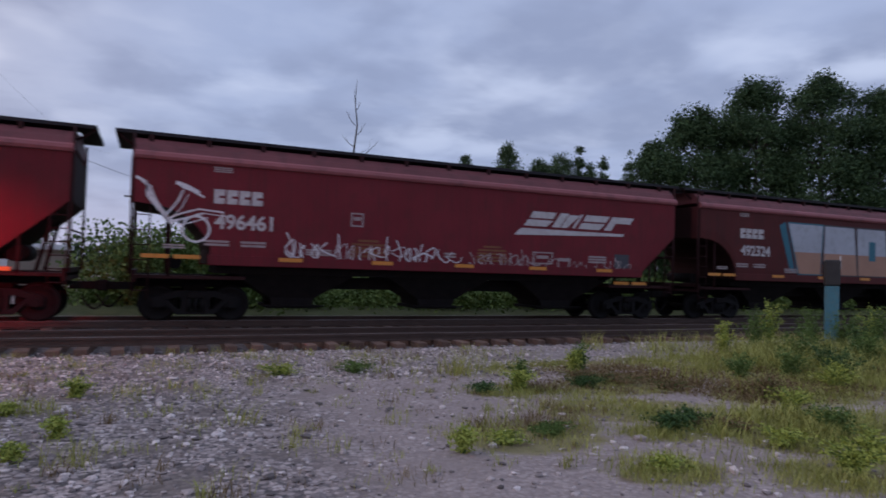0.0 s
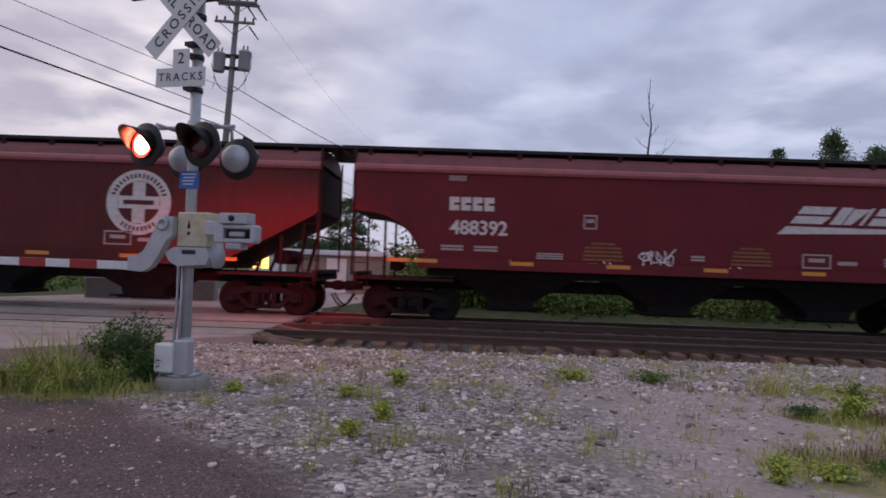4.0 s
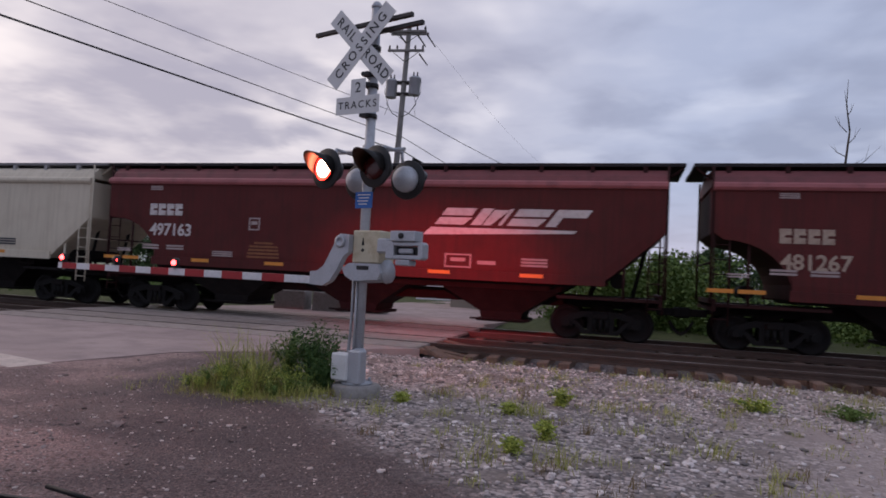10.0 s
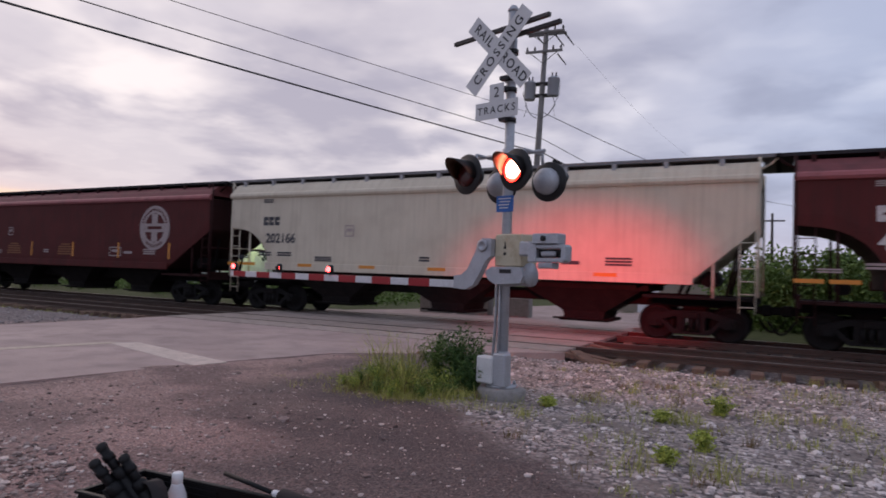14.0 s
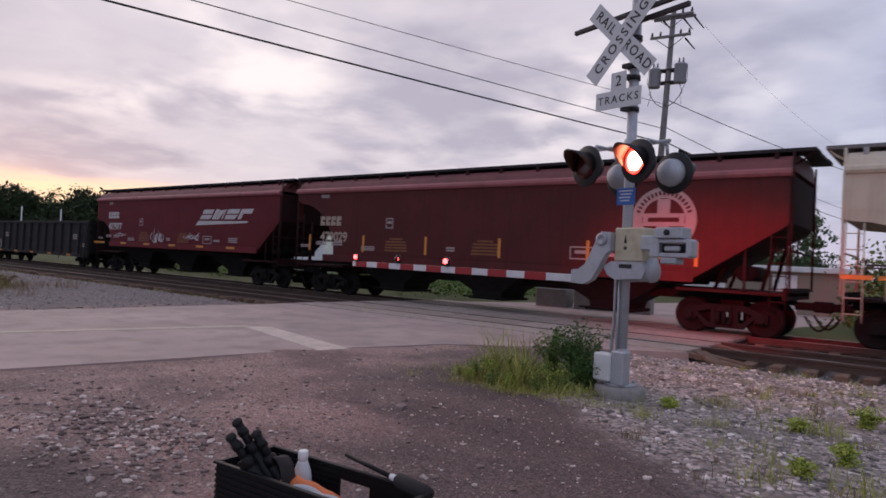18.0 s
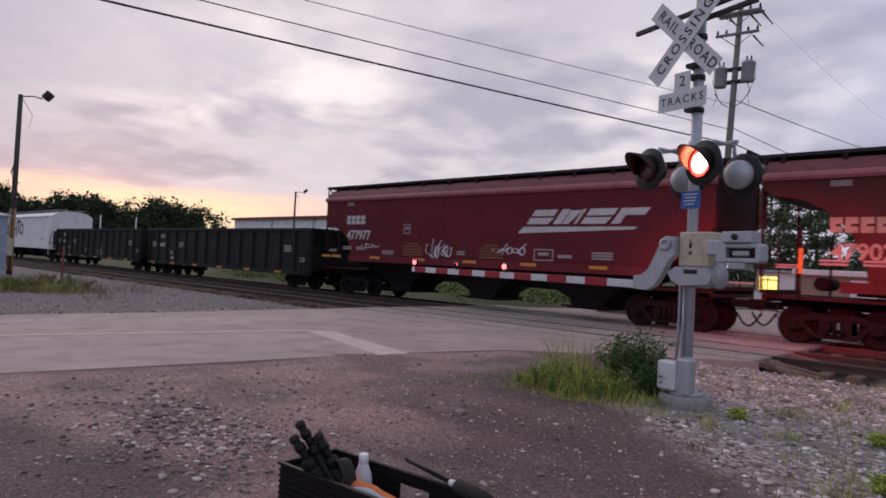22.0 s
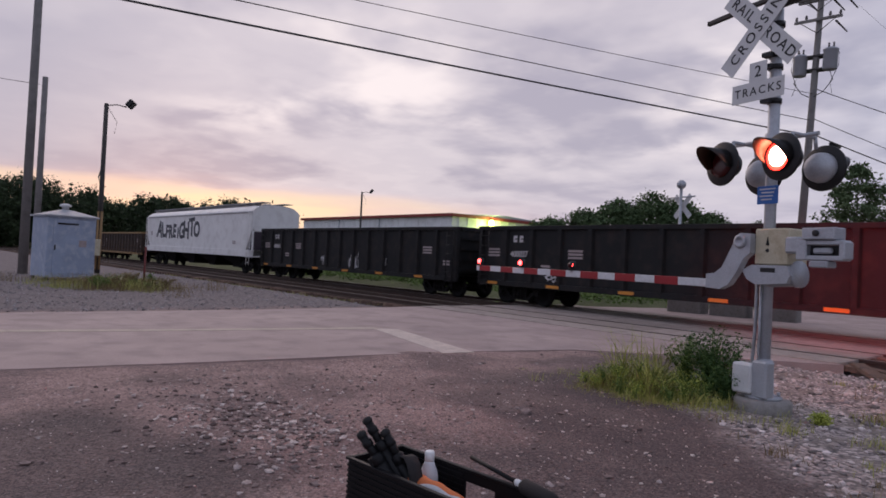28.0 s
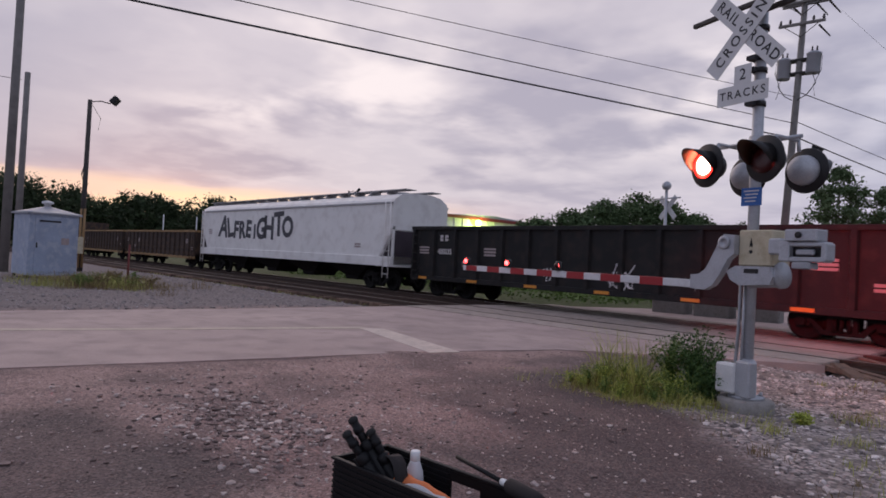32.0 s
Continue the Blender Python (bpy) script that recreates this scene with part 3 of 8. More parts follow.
def build_stones():
    r = np.random.default_rng(11)
    pale, dark, bed = [], [], []
    for _ in range(26000):
        x, y = r.uniform(-8, 15), r.uniform(1.5, 13.6)
        if r.random() < 0.35:
            x = r.uniform(-5, 6)
        if on_road(x, y):
            continue
        s = float(np.clip(r.lognormal(-3.8, 0.45), 0.008, 0.07))
        if on_drive(x, y):
            if r.random() < 0.10:
                dark.append((x, y, ground_z(x, y) + s * 0.15, s * r.uniform(0.6, 1.1)))
            continue
        if (x > 1.2 and y < 8.6 and r.random() < 0.72) or (x < -1.5 and r.random() < 0.15):
            continue
        pale.append((x, y, ground_z(x, y) + s * 0.2, s))
    for _ in range(2100):      # a scatter of bigger stones on the drive
        x, y = (r.normal(-5.4, 0.75), r.normal(2.7, 0.4)) if r.random() < 0.45 else (r.normal(-5.4, 1.6), r.normal(3.6, 1.3))
        if on_road(x, y) or not on_drive(x, y):
            continue
        s = float(np.clip(r.lognormal(-3.95, 0.5), 0.007, 0.045)) * (1.0 if y < 3.3 else 0.7)
        dark.append((x, y, ground_z(x, y) + s * 0.2, s))
    for _ in range(4200):      # fine chips all over it
        x, y = r.uniform(-8.4, -0.6), r.uniform(0.8, 7.6)
        if on_road(x, y) or not on_drive(x, y):
            continue
        s = r.uniform(0.006, 0.014)
        dark.append((x, y, ground_z(x, y) + s * 0.2, s))
    for _ in range(9000):
        x, y = r.uniform(-34, 22), r.uniform(13.0, 14.4)
        if -16.5 < x < -3.2:
            continue
        s = float(np.clip(r.lognormal(-3.5, 0.3), 0.012, 0.06))
        bed.append((x, y, -0.275 + s * 0.3, s))
    for _ in range(5000):
        x, y = r.uniform(-38, -16.4), r.uniform(2, 13.2)
        s = float(np.clip(r.lognormal(-3.5, 0.35), 0.012, 0.07))
        bed.append((x, y, ground_z(x, y) + s * 0.15, s))
    single("loose_gravel", stone_mesh("loose_gravel", pale, stone_material("pale_stone", (0.12, 0.100, 0.095), (0.84, 0.735, 0.70), (0.42, 0.35, 0.33))), None, "loose pale grey crushed stones strewn over the ground", "gravel", kind="stuff")
    single("drive_stones", stone_mesh("drive_stones", dark, stone_material("drive_stone", (0.09, 0.062, 0.057), (0.66, 0.55, 0.50), (0.26, 0.19, 0.172))), None, "brownish stones scattered over the dark drive", "gravel", kind="stuff")
    single("ballast", stone_mesh("ballast", bed, stone_material("ballast_stone", (0.15, 0.13, 0.13), (0.42, 0.38, 0.37), (0.25, 0.22, 0.215))), None, "grey crushed-stone ballast along the tracks and yard", "ballast", kind="stuff")


build_stones()


# ---- the train ----
M_MAROON = mat("oxide_red_paint", (0.162, 0.023, 0.030), 0.6, 0, 0.26, 0.7, 0.05, 40, (0.100, 0.026, 0.026), 0.5, spread=0.14, spec=0.12, streak=(0.085, 0.026, 0.026))
M_BROWN = mat("brown_red_paint", (0.100, 0.024, 0.023), 0.62, 0, 0.26, 0.7, 0.05, 40, (0.065, 0.024, 0.022), 0.5, spread=0.14, spec=0.12, streak=(0.052, 0.023, 0.020))
# lip colour lightened to paint in the sky light along the roof's edge
M_ROOF = mat("faded_roof_paint", (0.32, 0.100, 0.105), 0.55, 0, 0.2, 1.0, 0.08, 40, (0.10, 0.04, 0.04), 0.5)
M_ROOFTOP = mat("dull_roof_paint", (0.175, 0.050, 0.054), 0.6, 0, 0.25, 1.0, 0.08, 40, (0.07, 0.03, 0.03), 0.5)
M_BEIGE = mat("weathered_beige_paint", (0.60, 0.53, 0.42), 0.65, 0, 0.12, 0.6, 0.06, 40, (0.40, 0.32, 0.24), 0.3, streak=(0.42, 0.36, 0.27))
M_WHITECAR = mat("off_white_car_paint", (0.80, 0.775, 0.75), 0.55, 0, 0.12, 0.7, 0.08, 40, (0.50, 0.45, 0.42), 0.4)
M_BLACKCAR = mat("black_car_paint", (0.013, 0.0125, 0.013), 0.6, 0, 0.4, 0.9, 0.15, 40, (0.045, 0.03, 0.025), 0.5, spec=0.25)
M_RUSTCAR = mat("rusty_car_paint", (0.045, 0.030, 0.024), 0.75, 0, 0.4, 1.2, 0.2, 40, (0.16, 0.085, 0.045), 0.6)
M_OCHRE = mat("ochre_edge_paint", (0.28, 0.17, 0.075), 0.7, 0, 0.3, 2, 0.1)
# underframe grime, with the shade beneath the cars put into the colour
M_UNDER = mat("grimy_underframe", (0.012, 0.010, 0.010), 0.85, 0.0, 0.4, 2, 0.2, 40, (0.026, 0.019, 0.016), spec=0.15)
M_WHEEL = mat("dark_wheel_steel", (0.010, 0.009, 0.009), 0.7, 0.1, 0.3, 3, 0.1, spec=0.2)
M_WALK = mat("galvanised_running_board", (0.030, 0.028, 0.031), 0.7, 0.1, 0.3, 4, 0.2, spec=0.2)
M_DECAL = mat("white_lettering", (0.56, 0.52, 0.51), 0.6, 0, 0.15, 3, 0, 30, (0.33, 0.22, 0.21), 0.45)
M_DECALTAN = mat("dusty_tan_lettering", (0.40, 0.31, 0.24), 0.7, 0, 0.2, 3, 0, 30, (0.22, 0.13, 0.11), 0.5)
M_DECALGREY = mat("dusty_lettering", (0.36, 0.29, 0.28), 0.7, 0, 0.2, 5, 0, 30)
M_DECALDARK = mat("dark_lettering", (0.05, 0.05, 0.06), 0.7, 0, 0.2, 3, 0, 30)
M_ORANGE = mat("orange_reflector", (0.62, 0.24, 0.035), 0.35, 0, 0.12, 8, 0)
M_SPRAY = mat("white_spray_paint", (0.72, 0.69, 0.70), 0.6, 0, 0.15, 8, 0, 30, (0.3, 0.2, 0.2), 0.3)
M_SPRAYDARK = mat("charcoal_spray_paint", (0.055, 0.055, 0.065), 0.6, 0, 0.2, 8, 0, 30)
M_SPRAYBLUE = mat("teal_spray_paint", (0.035, 0.15, 0.20), 0.6, 0, 0.2, 8, 0, 30)
M_SILVER = mat("silver_spray_paint", (0.42, 0.43, 0.47), 0.45, 0.1, 0.18, 1.4, 0, 30, (0.22, 0.2, 0.2), 0.4)
M_PEACH = mat("peach_spray_paint", (0.40, 0.215, 0.14), 0.55, 0, 0.18, 1.4, 0, 30)
# mid-grey carries the shade on the underside of a paler grating
M_BEIGEWALK = mat("grey_roof_grating", (0.17, 0.165, 0.17), 0.65, 0.1, 0.25, 4, 0.15)
M_CARGREY = mat("pale_walkway_steel", (0.36, 0.35, 0.36), 0.6, 0.2, 0.2, 3, 0.1)
# dark tone that stands for the shade inside an open end bay
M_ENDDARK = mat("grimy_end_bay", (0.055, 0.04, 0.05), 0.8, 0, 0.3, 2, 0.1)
# maroon darkened to carry the shade at the cars' ends
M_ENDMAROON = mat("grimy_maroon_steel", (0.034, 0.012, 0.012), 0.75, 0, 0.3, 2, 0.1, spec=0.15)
M_STENCIL = mat("faded_stencil", (0.21, 0.085, 0.035), 0.7, 0, 0.3, 4, 0, 30, (0.15, 0.03, 0.025), 0.6)
M_LUMBER = mat("pale_lumber", (0.42, 0.27, 0.15), 0.8, 0, 0.25, 3, 0.2)

SIDE = -1.63      # the near side of every car, from its centre line
WHEEL_R = 0.457
CACHE = {}


def cached(key, build, material, smooth=False):
    if key not in CACHE:
        bm = bmesh.new()
        build(bm)
        CACHE[key] = mesh_of(key, bm, material, smooth)
    return CACHE[key]


WHEELSETS = []


def add_truck(car, x):
    """A three-piece truck: two cast side frames, bolster, springs, and two turning wheelsets."""
    def frames(bm):
        top = [(-1.04, 0.60), (-0.86, 0.66), (-0.45, 0.79), (0.45, 0.79), (0.86, 0.66), (1.04, 0.60), (1.04, 0.50), (0.74, 0.54), (0.42, 0.63), (-0.42, 0.63), (-0.74, 0.54), (-1.04, 0.50)]
        prism(bm, top, "y", -0.075, 0.075)
        prism(bm, [(-0.80, 0.545), (-0.66, 0.54), (-0.40, 0.30), (0.40, 0.30), (0.66, 0.54), (0.80, 0.545), (0.46, 0.18), (-0.46, 0.18)], "y", -0.07, 0.07)
        for q in (-1, 1):
            prism(bm, [(q * 0.22, 0.29), (q * 0.34, 0.29), (q * 0.34, 0.64), (q * 0.22, 0.64)], "y", -0.068, 0.068)
            prism(bm, [(q * 0.72, 0.36), (q * 0.80, 0.36), (q * 0.82, 0.55), (q * 0.70, 0.55)], "y", -0.066, 0.066)
            prism(bm, [(q * 0.98, 0.36), (q * 1.05, 0.36), (q * 1.05, 0.55), (q * 0.96, 0.55)], "y", -0.066, 0.066)
        return bm

    def spring(bm):
        rod(bm, (0, 0, 0.26), (0, 0, 0.62), 0.06, n=8)

    def bolster(bm):
        box(bm, -0.2, 0.2, -1.18, 1.18, 0.60, 0.76, 0.02)
        box(bm, -0.3, 0.3, -0.35, 0.35, 0.76, 0.95, 0.02)

    def cap(bm):
        rod(bm, (0, -0.055, WHEEL_R), (0, 0.055, WHEEL_R), 0.1, n=10)

    def wheelset(bm):
        for s in (-1, 1):
            lathe(bm, [(0.10, -0.07), (0.13, -0.05), (0.36, -0.02), (0.39, -0.05), (0.485, -0.052), (0.485, -0.024), (WHEEL_R, -0.018), (WHEEL_R - 0.008, 0.075), (0.38, 0.078), (0.35, 0.045), (0.17, 0.05), (0.13, 0.09), (0.08, 0.09)], 28, pose(0, s * 0.735, 0, -90 * s, 0, 0))
            for k in range(3):
                a = 2 * math.pi * k / 3
                rod(bm, (0.25 * math.cos(a), s * 0.79, 0.25 * math.sin(a)), (0.25 * math.cos(a), s * 0.805, 0.25 * math.sin(a)), 0.045, n=6)
        rod(bm, (0, -0.7, 0), (0, 0.7, 0), 0.085, n=10)

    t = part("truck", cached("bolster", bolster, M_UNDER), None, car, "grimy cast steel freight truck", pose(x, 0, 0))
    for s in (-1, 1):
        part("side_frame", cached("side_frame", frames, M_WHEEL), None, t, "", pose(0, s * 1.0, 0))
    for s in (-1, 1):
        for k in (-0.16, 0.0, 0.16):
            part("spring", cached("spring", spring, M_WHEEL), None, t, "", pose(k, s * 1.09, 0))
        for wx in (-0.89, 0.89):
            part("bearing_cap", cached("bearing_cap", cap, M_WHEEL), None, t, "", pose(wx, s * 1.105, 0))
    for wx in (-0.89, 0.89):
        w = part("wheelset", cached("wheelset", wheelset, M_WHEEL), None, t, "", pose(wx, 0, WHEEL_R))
        WHEELSETS.append((w, wx))


def add_coupler(car, x, s):
    def knuckle(bm):
        box(bm, -0.1, 0.62, -0.09, 0.09, 0.76, 0.96, 0.02)
        box(bm, 0.5, 0.78, -0.16, 0.14, 0.72, 1.0, 0.04)

    def hose(bm):
        pts = [(0.25 + 0.62 * k / 9, -0.42, 0.62 - 0.34 * math.sin(math.pi * k / 9)) for k in range(10)]
        tube(bm, pts, 0.03)
    part("coupler", cached("coupler", knuckle, M_UNDER), None, car, "", pose(x, 0, 0, 0, 0, 0 if s > 0 else 180))
    part("brake_hose", cached("brake_hose", hose, M_UNDER), None, car, "black rubber air hose", pose(x - (0.05 if s > 0 else -0.05), 0, 0.0, 0, 0, 0 if s > 0 else 180))


def ladder(bm, x, z0, z1, y, w=0.4, n=8, r=0.018):
    for dx in (-w / 2, w / 2):
        rod(bm, (x + dx, y, z0), (x + dx, y, z1), r * 1.2, n=6)
    for k in range(n):
        z = z0 + (z1 - z0) * (k + 0.5) / n
        rod(bm, (x - w / 2, y, z), (x + w / 2, y, z), r, n=5)


def ribbon(bm, pts, w, y, t=0.004):
    """A sprayed line on a car's side: a flat strip through points in x and z."""
    P = [Vector((p[0], p[1])) for p in pts]
    A_, B_ = [], []
    for i, p in enumerate(P):
        d = P[min(i + 1, len(P) - 1)] - P[max(i - 1, 0)]
        n = Vector((-d.y, d.x)).normalized() * w / 2 if d.length > 1e-6 else Vector((0, w / 2))
        A_.append(bm.verts.new((p.x + n.x, y - t, p.y + n.y)))
        B_.append(bm.verts.new((p.x - n.x, y - t, p.y - n.y)))
    for i in range(len(P) - 1):
        bm.faces.new((A_[i], A_[i + 1], B_[i + 1], B_[i]))


def scrawl(rnd, x0, x1, z0, z1, n, w, y, material, parent, label=""):
    """Looping illegible strokes that fill a box on a car's side, with tall spikes between them."""
    step = (x1 - x0) / n
    for k in range(n):
        cx, pts = x0 + step * (k + 0.5), []
        a0, turns = rnd.uniform(0, 6.28), rnd.choice((0.6, 0.9, 1.3))
        kx, kz = step * rnd.uniform(0.45, 0.95), (z1 - z0) * rnd.uniform(0.22, 0.48)
        cz = (z0 + z1) / 2 + rnd.uniform(-0.2, 0.1) * (z1 - z0)
        for i in range(15):
            u = i / 14
            a = a0 + turns * 6.28 * u
            pts.append((cx + kx * math.cos(a) * (0.5 + 0.5 * u) + step * (u - 0.5) * 0.5, cz + kz * math.sin(a * 1.0 + 0.6 * math.sin(a))))
        bm = bmesh.new()
        ribbon(bm, pts, w * rnd.uniform(0.6, 1.4), y - 0.0004 * (k % 5))
        part("sprayed_stroke", bm, material, parent, label)
        if rnd.random() < 0.6:
            zz = z1 + rnd.uniform(-0.2, 0.3) * (z1 - z0)
            bm = bmesh.new()
            ribbon(bm, [(cx, z0), (cx + rnd.uniform(-0.1, 0.1), (z0 + zz) / 2), (cx + rnd.uniform(-0.25, 0.25), zz)], w, y - 0.0004 * (k % 4) - 0.0002)
            part("sprayed_stroke", bm, material, parent, label)


def bars(bm, x, z, w, h, rows, y, gap=0.5):
    """Small print that cannot be read: bars of its size."""
    rh = h / (rows + gap * (rows - 1))
    for k in range(rows):
        z1 = z + h / 2 - k * rh * (1 + gap)
        box(bm, x - w / 2, x + w / 2, y - 0.004, y + 0.001, z1 - rh, z1)


def mark_blocks(parent, material, x, z, h, n, y, w=0.62, gap=0.16):
    """A company mark, as plain notched blocks of its letters' size; x is its left foot."""
    def block(bm):
        b, m_ = h * w, h * w * 0.45
        prism(bm, [(0, 0), (b, 0), (b, 0.40 * h), (m_, 0.40 * h), (m_, 0.58 * h), (b, 0.58 * h), (b, h), (0, h)], "y", -0.004, 0.001)
    me = cached(f"mark_block_{h}_{w}_{material.name}", block, material)
    for k in range(n):
        part("mark_block", me, None, parent, "", pose(x + k * h * (w + gap), y, z))


def hopper_car(name, label, u0, u1, number, style, paint, mark="small", label_in=1.5, disc=4.87, cut=1.55, upright=False):
    """A three-bay covered hopper, its ends at u0 and u1 along the train."""
    Lh = (u1 - u0) / 2
    car = thing(name, pose((u0 + u1) / 2, TRACKS[1], RAIL_TOP), label, "hopper car", "covered hopper cars")
    M = {"maroon": M_MAROON, "brown": M_BROWN, "beige": M_BEIGE}[paint]
    roofm = M if paint == "beige" else M_ROOF
    # body: stations along the car, the under side rising at both ends
    bot = 1.36 if mark == "low" else 1.50
    xs = [-Lh, -Lh + 0.02]
    high, reach = (0.82, 2.05) if upright else (0.0, 1.55)      # how far the hollow end rises and runs
    zb = [2.95 + high, 2.93 + high]
    for k in range(9):          # hollow curve at one end
        a = math.pi / 2 * k / 8
        xs.append(-Lh + 0.25 + reach * math.sin(a))
        zb.append(bot + 0.12 + (1.28 + high) * math.cos(a) if k < 8 else bot)
    xs += [-Lh + 0.31 + reach, Lh - cut, Lh - 0.12, Lh - 0.02, Lh]
    zb += [bot, bot, 2.75, 2.86, 2.9]
    bm = bmesh.new()
    rings = []
    for x, z in zip(xs, zb):
        inset = 0.05 if abs(x) > Lh - 0.01 else 0.0
        half = [(0.35, z), (1.50 - inset, z), (1.60 - inset, z + 0.02), (1.625 - inset, max(z + 0.03, min(z + 0.35, 3.2))), (1.625 - inset, 4.02), (1.60 - inset, 4.06)]
        pts = [(-y, zz) for y, zz in half] + [(y, zz) for y, zz in half[::-1]]
        rings.append([bm.verts.new((x, *p)) for p in pts])
    n = len(rings[0])
    for A_, B_ in zip(rings, rings[1:]):
        for k in range(n):
            bm.faces.new((A_[k], A_[(k + 1) % n], B_[(k + 1) % n], B_[k]))
    bm.faces.new(rings[0])
    bm.faces.new(rings[-1][::-1])
    bmesh.ops.recalc_face_normals(bm, faces=bm.faces)
    # end and underside faces take the darker maroon: shade put into the colour
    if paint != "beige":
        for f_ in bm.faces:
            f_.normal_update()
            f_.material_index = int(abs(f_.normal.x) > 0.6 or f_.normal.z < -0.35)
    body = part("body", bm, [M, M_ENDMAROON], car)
    # side sill below the sheets
    bm = bmesh.new()
    for s in (-1, 1):
        box(bm, -Lh + 1.75, Lh - cut + 0.1, s * 1.645 - 0.03, s * 1.645 + 0.03, bot - 0.04, bot + 0.22, 0.01)
    part("side_sill", bm, M, car)
    # lip and roof
    bm = bmesh.new()
    prism(bm, [(-1.60, 4.18), (-1.50, 4.36), (-1.30, 4.54), (-0.9, 4.60), (0, 4.64), (0.9, 4.60), (1.30, 4.54), (1.50, 4.36), (1.60, 4.18)], "x", -Lh, Lh)
    part("roof", bm, M if paint == "beige" else M_ROOFTOP, car)
    for s in (-1, 1):
        bm = bmesh.new()
        prism(bm, [(s * y_, z_) for y_, z_ in ((1.58, 3.99), (1.69, 4.01), (1.725, 4.08), (1.70, 4.16), (1.62, 4.21), (1.55, 4.20))], "x", -Lh - 0.01, Lh + 0.01)
        part("roof_lip", bm, roofm, car, "paler rounded lip along the roof's edge")
    bm = bmesh.new()
    for yy in (-0.95, 0.95):
        box(bm, -Lh - 0.45, Lh + 0.45, yy - 0.38, yy + 0.36, 4.645, 4.73)
    for xx in (-Lh - 0.45, Lh + 0.05):
        box(bm, xx, xx + 0.4, -1.3, 1.3, 4.64, 4.71)
    walkm = M_BEIGEWALK if paint == "beige" else M_WALK
    rb = part("running_board", bm, walkm, car, "grey galvanised grating along the roof" if paint == "beige" else "dark galvanised grating along the roof")
    post = cached("board_bracket_" + paint, lambda b_: box(b_, 0, 0.11, -0.43, -0.30, 4.47, 4.643), M_CARGREY if paint == "beige" else M_ENDMAROON)
    k = -Lh + 0.3
    while k < Lh:
        part("bracket", post, None, rb, "", pose(k, -0.95, 0))
        part("bracket", post, None, rb, "", pose(k + 0.09, 0.95, 0, 0, 0, 180))
        k += 1.35
    bm = bmesh.new()
    box(bm, -Lh + 0.05, Lh - 0.05, -0.42, 0.42, 4.60, 4.72, 0.03)
    k = -Lh + 1.0
    while k < Lh - 1:
        box(bm, k, k + 0.5, -0.2, 0.2, 4.715, 4.80, 0.02)
        k += 3.1
    part("hatch_cover", bm, walkm, car)
    # ends: slope sheets, posts, ladders, platform
    for s in (1,):
        bm = bmesh.new()
        x1, x2 = s * (Lh - 0.35), s * (Lh - 2.9)
        vs = [bm.verts.new(p) for p in ((x1, -1.45, 3.0), (x1, 1.45, 3.0), (x2, 1.45, 1.35), (x2, -1.45, 1.35))]
        bm.faces.new(vs)
        vs = [bm.verts.new((p.co.x, p.co.y, p.co.z - 0.03)) for p in vs]
        bm.faces.new(vs[::-1])
        for yy in (-0.7, 0.7):
            rod(bm, (x1, yy, 2.95), (s * (Lh - 0.75), yy, 1.2), 0.05, n=6)
            rod(bm, (s * (Lh - 1.5), yy, 2.3), (s * (Lh - 1.9), yy, 1.2), 0.05, n=6)
        bmesh.ops.recalc_face_normals(bm, faces=bm.faces)
        # near-black instead of body paint: the end bay's shadow put into the colour
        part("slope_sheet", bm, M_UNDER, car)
    for s in (-1, 1):
        bm = bmesh.new()
        box(bm, min(s * (Lh - 0.02), s * (Lh - 2.7)), max(s * (Lh - 0.02), s * (Lh - 2.7)), -1.5, 1.5, 1.10, 1.18)
        box(bm, min(s * (Lh - 0.02), s * (Lh - 0.12)), max(s * (Lh - 0.02), s * (Lh - 0.12)), -1.55, 1.55, 1.0, 1.3)
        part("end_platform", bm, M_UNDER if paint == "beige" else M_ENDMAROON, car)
    for s in (-1, 1):
        bm = bmesh.new()
        if s < 0:
            ladder(bm, s * (Lh - 0.22), 0.62, 3.2, -1.56, 0.36, 7, 0.014)
            rod(bm, (s * (Lh - 0.85), -1.5, 1.15), (s * (Lh - 0.85), -1.5, 2.85), 0.035, n=6)
            rod(bm, (s * (Lh - 0.85), 1.5, 1.15), (s * (Lh - 0.85), 1.5, 2.85), 0.035, n=6)
        else:
            ladder(bm, s * (Lh - 0.22), 0.8, 3.0, -1.58, 0.36, 7, 0.014)
            rod(bm, (s * (Lh - 1.0), -1.5, 1.15), (s * (Lh - 1.0), -1.5, 2.2), 0.035, n=6)
        rod(bm, (s * (Lh + 0.02), -1.55, 1.2), (s * (Lh + 0.02), -1.55, 4.62), 0.03, n=6)
        rod(bm, (s * (Lh + 0.02), 1.55, 1.2), (s * (Lh + 0.02), 1.55, 4.62), 0.03, n=6)
        rod(bm, (s * (Lh + 0.02), -1.55, 2.2), (s * (Lh + 0.02), 1.55, 2.2), 0.025, n=6)
        tube(bm, [(s * Lh, -1.2, 4.35), (s * (Lh + 0.25), -1.2, 4.5), (s * (Lh + 0.42), -1.2, 4.66)], 0.03)
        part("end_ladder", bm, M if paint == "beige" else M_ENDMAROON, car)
    bm = bmesh.new()
    box(bm, -Lh - 0.06, -Lh - 0.002, -1.57, -1.28, 2.9, 4.05, 0.01)
    part("corner_sheet", bm, M, car)
    bm = bmesh.new()
    rod(bm, (Lh - 1.15, -0.95, 1.62), (Lh - 1.15, 0.95, 1.62), 0.21, n=14)
    part("air_reservoir", bm, M_UNDER, car)
    bm = bmesh.new()
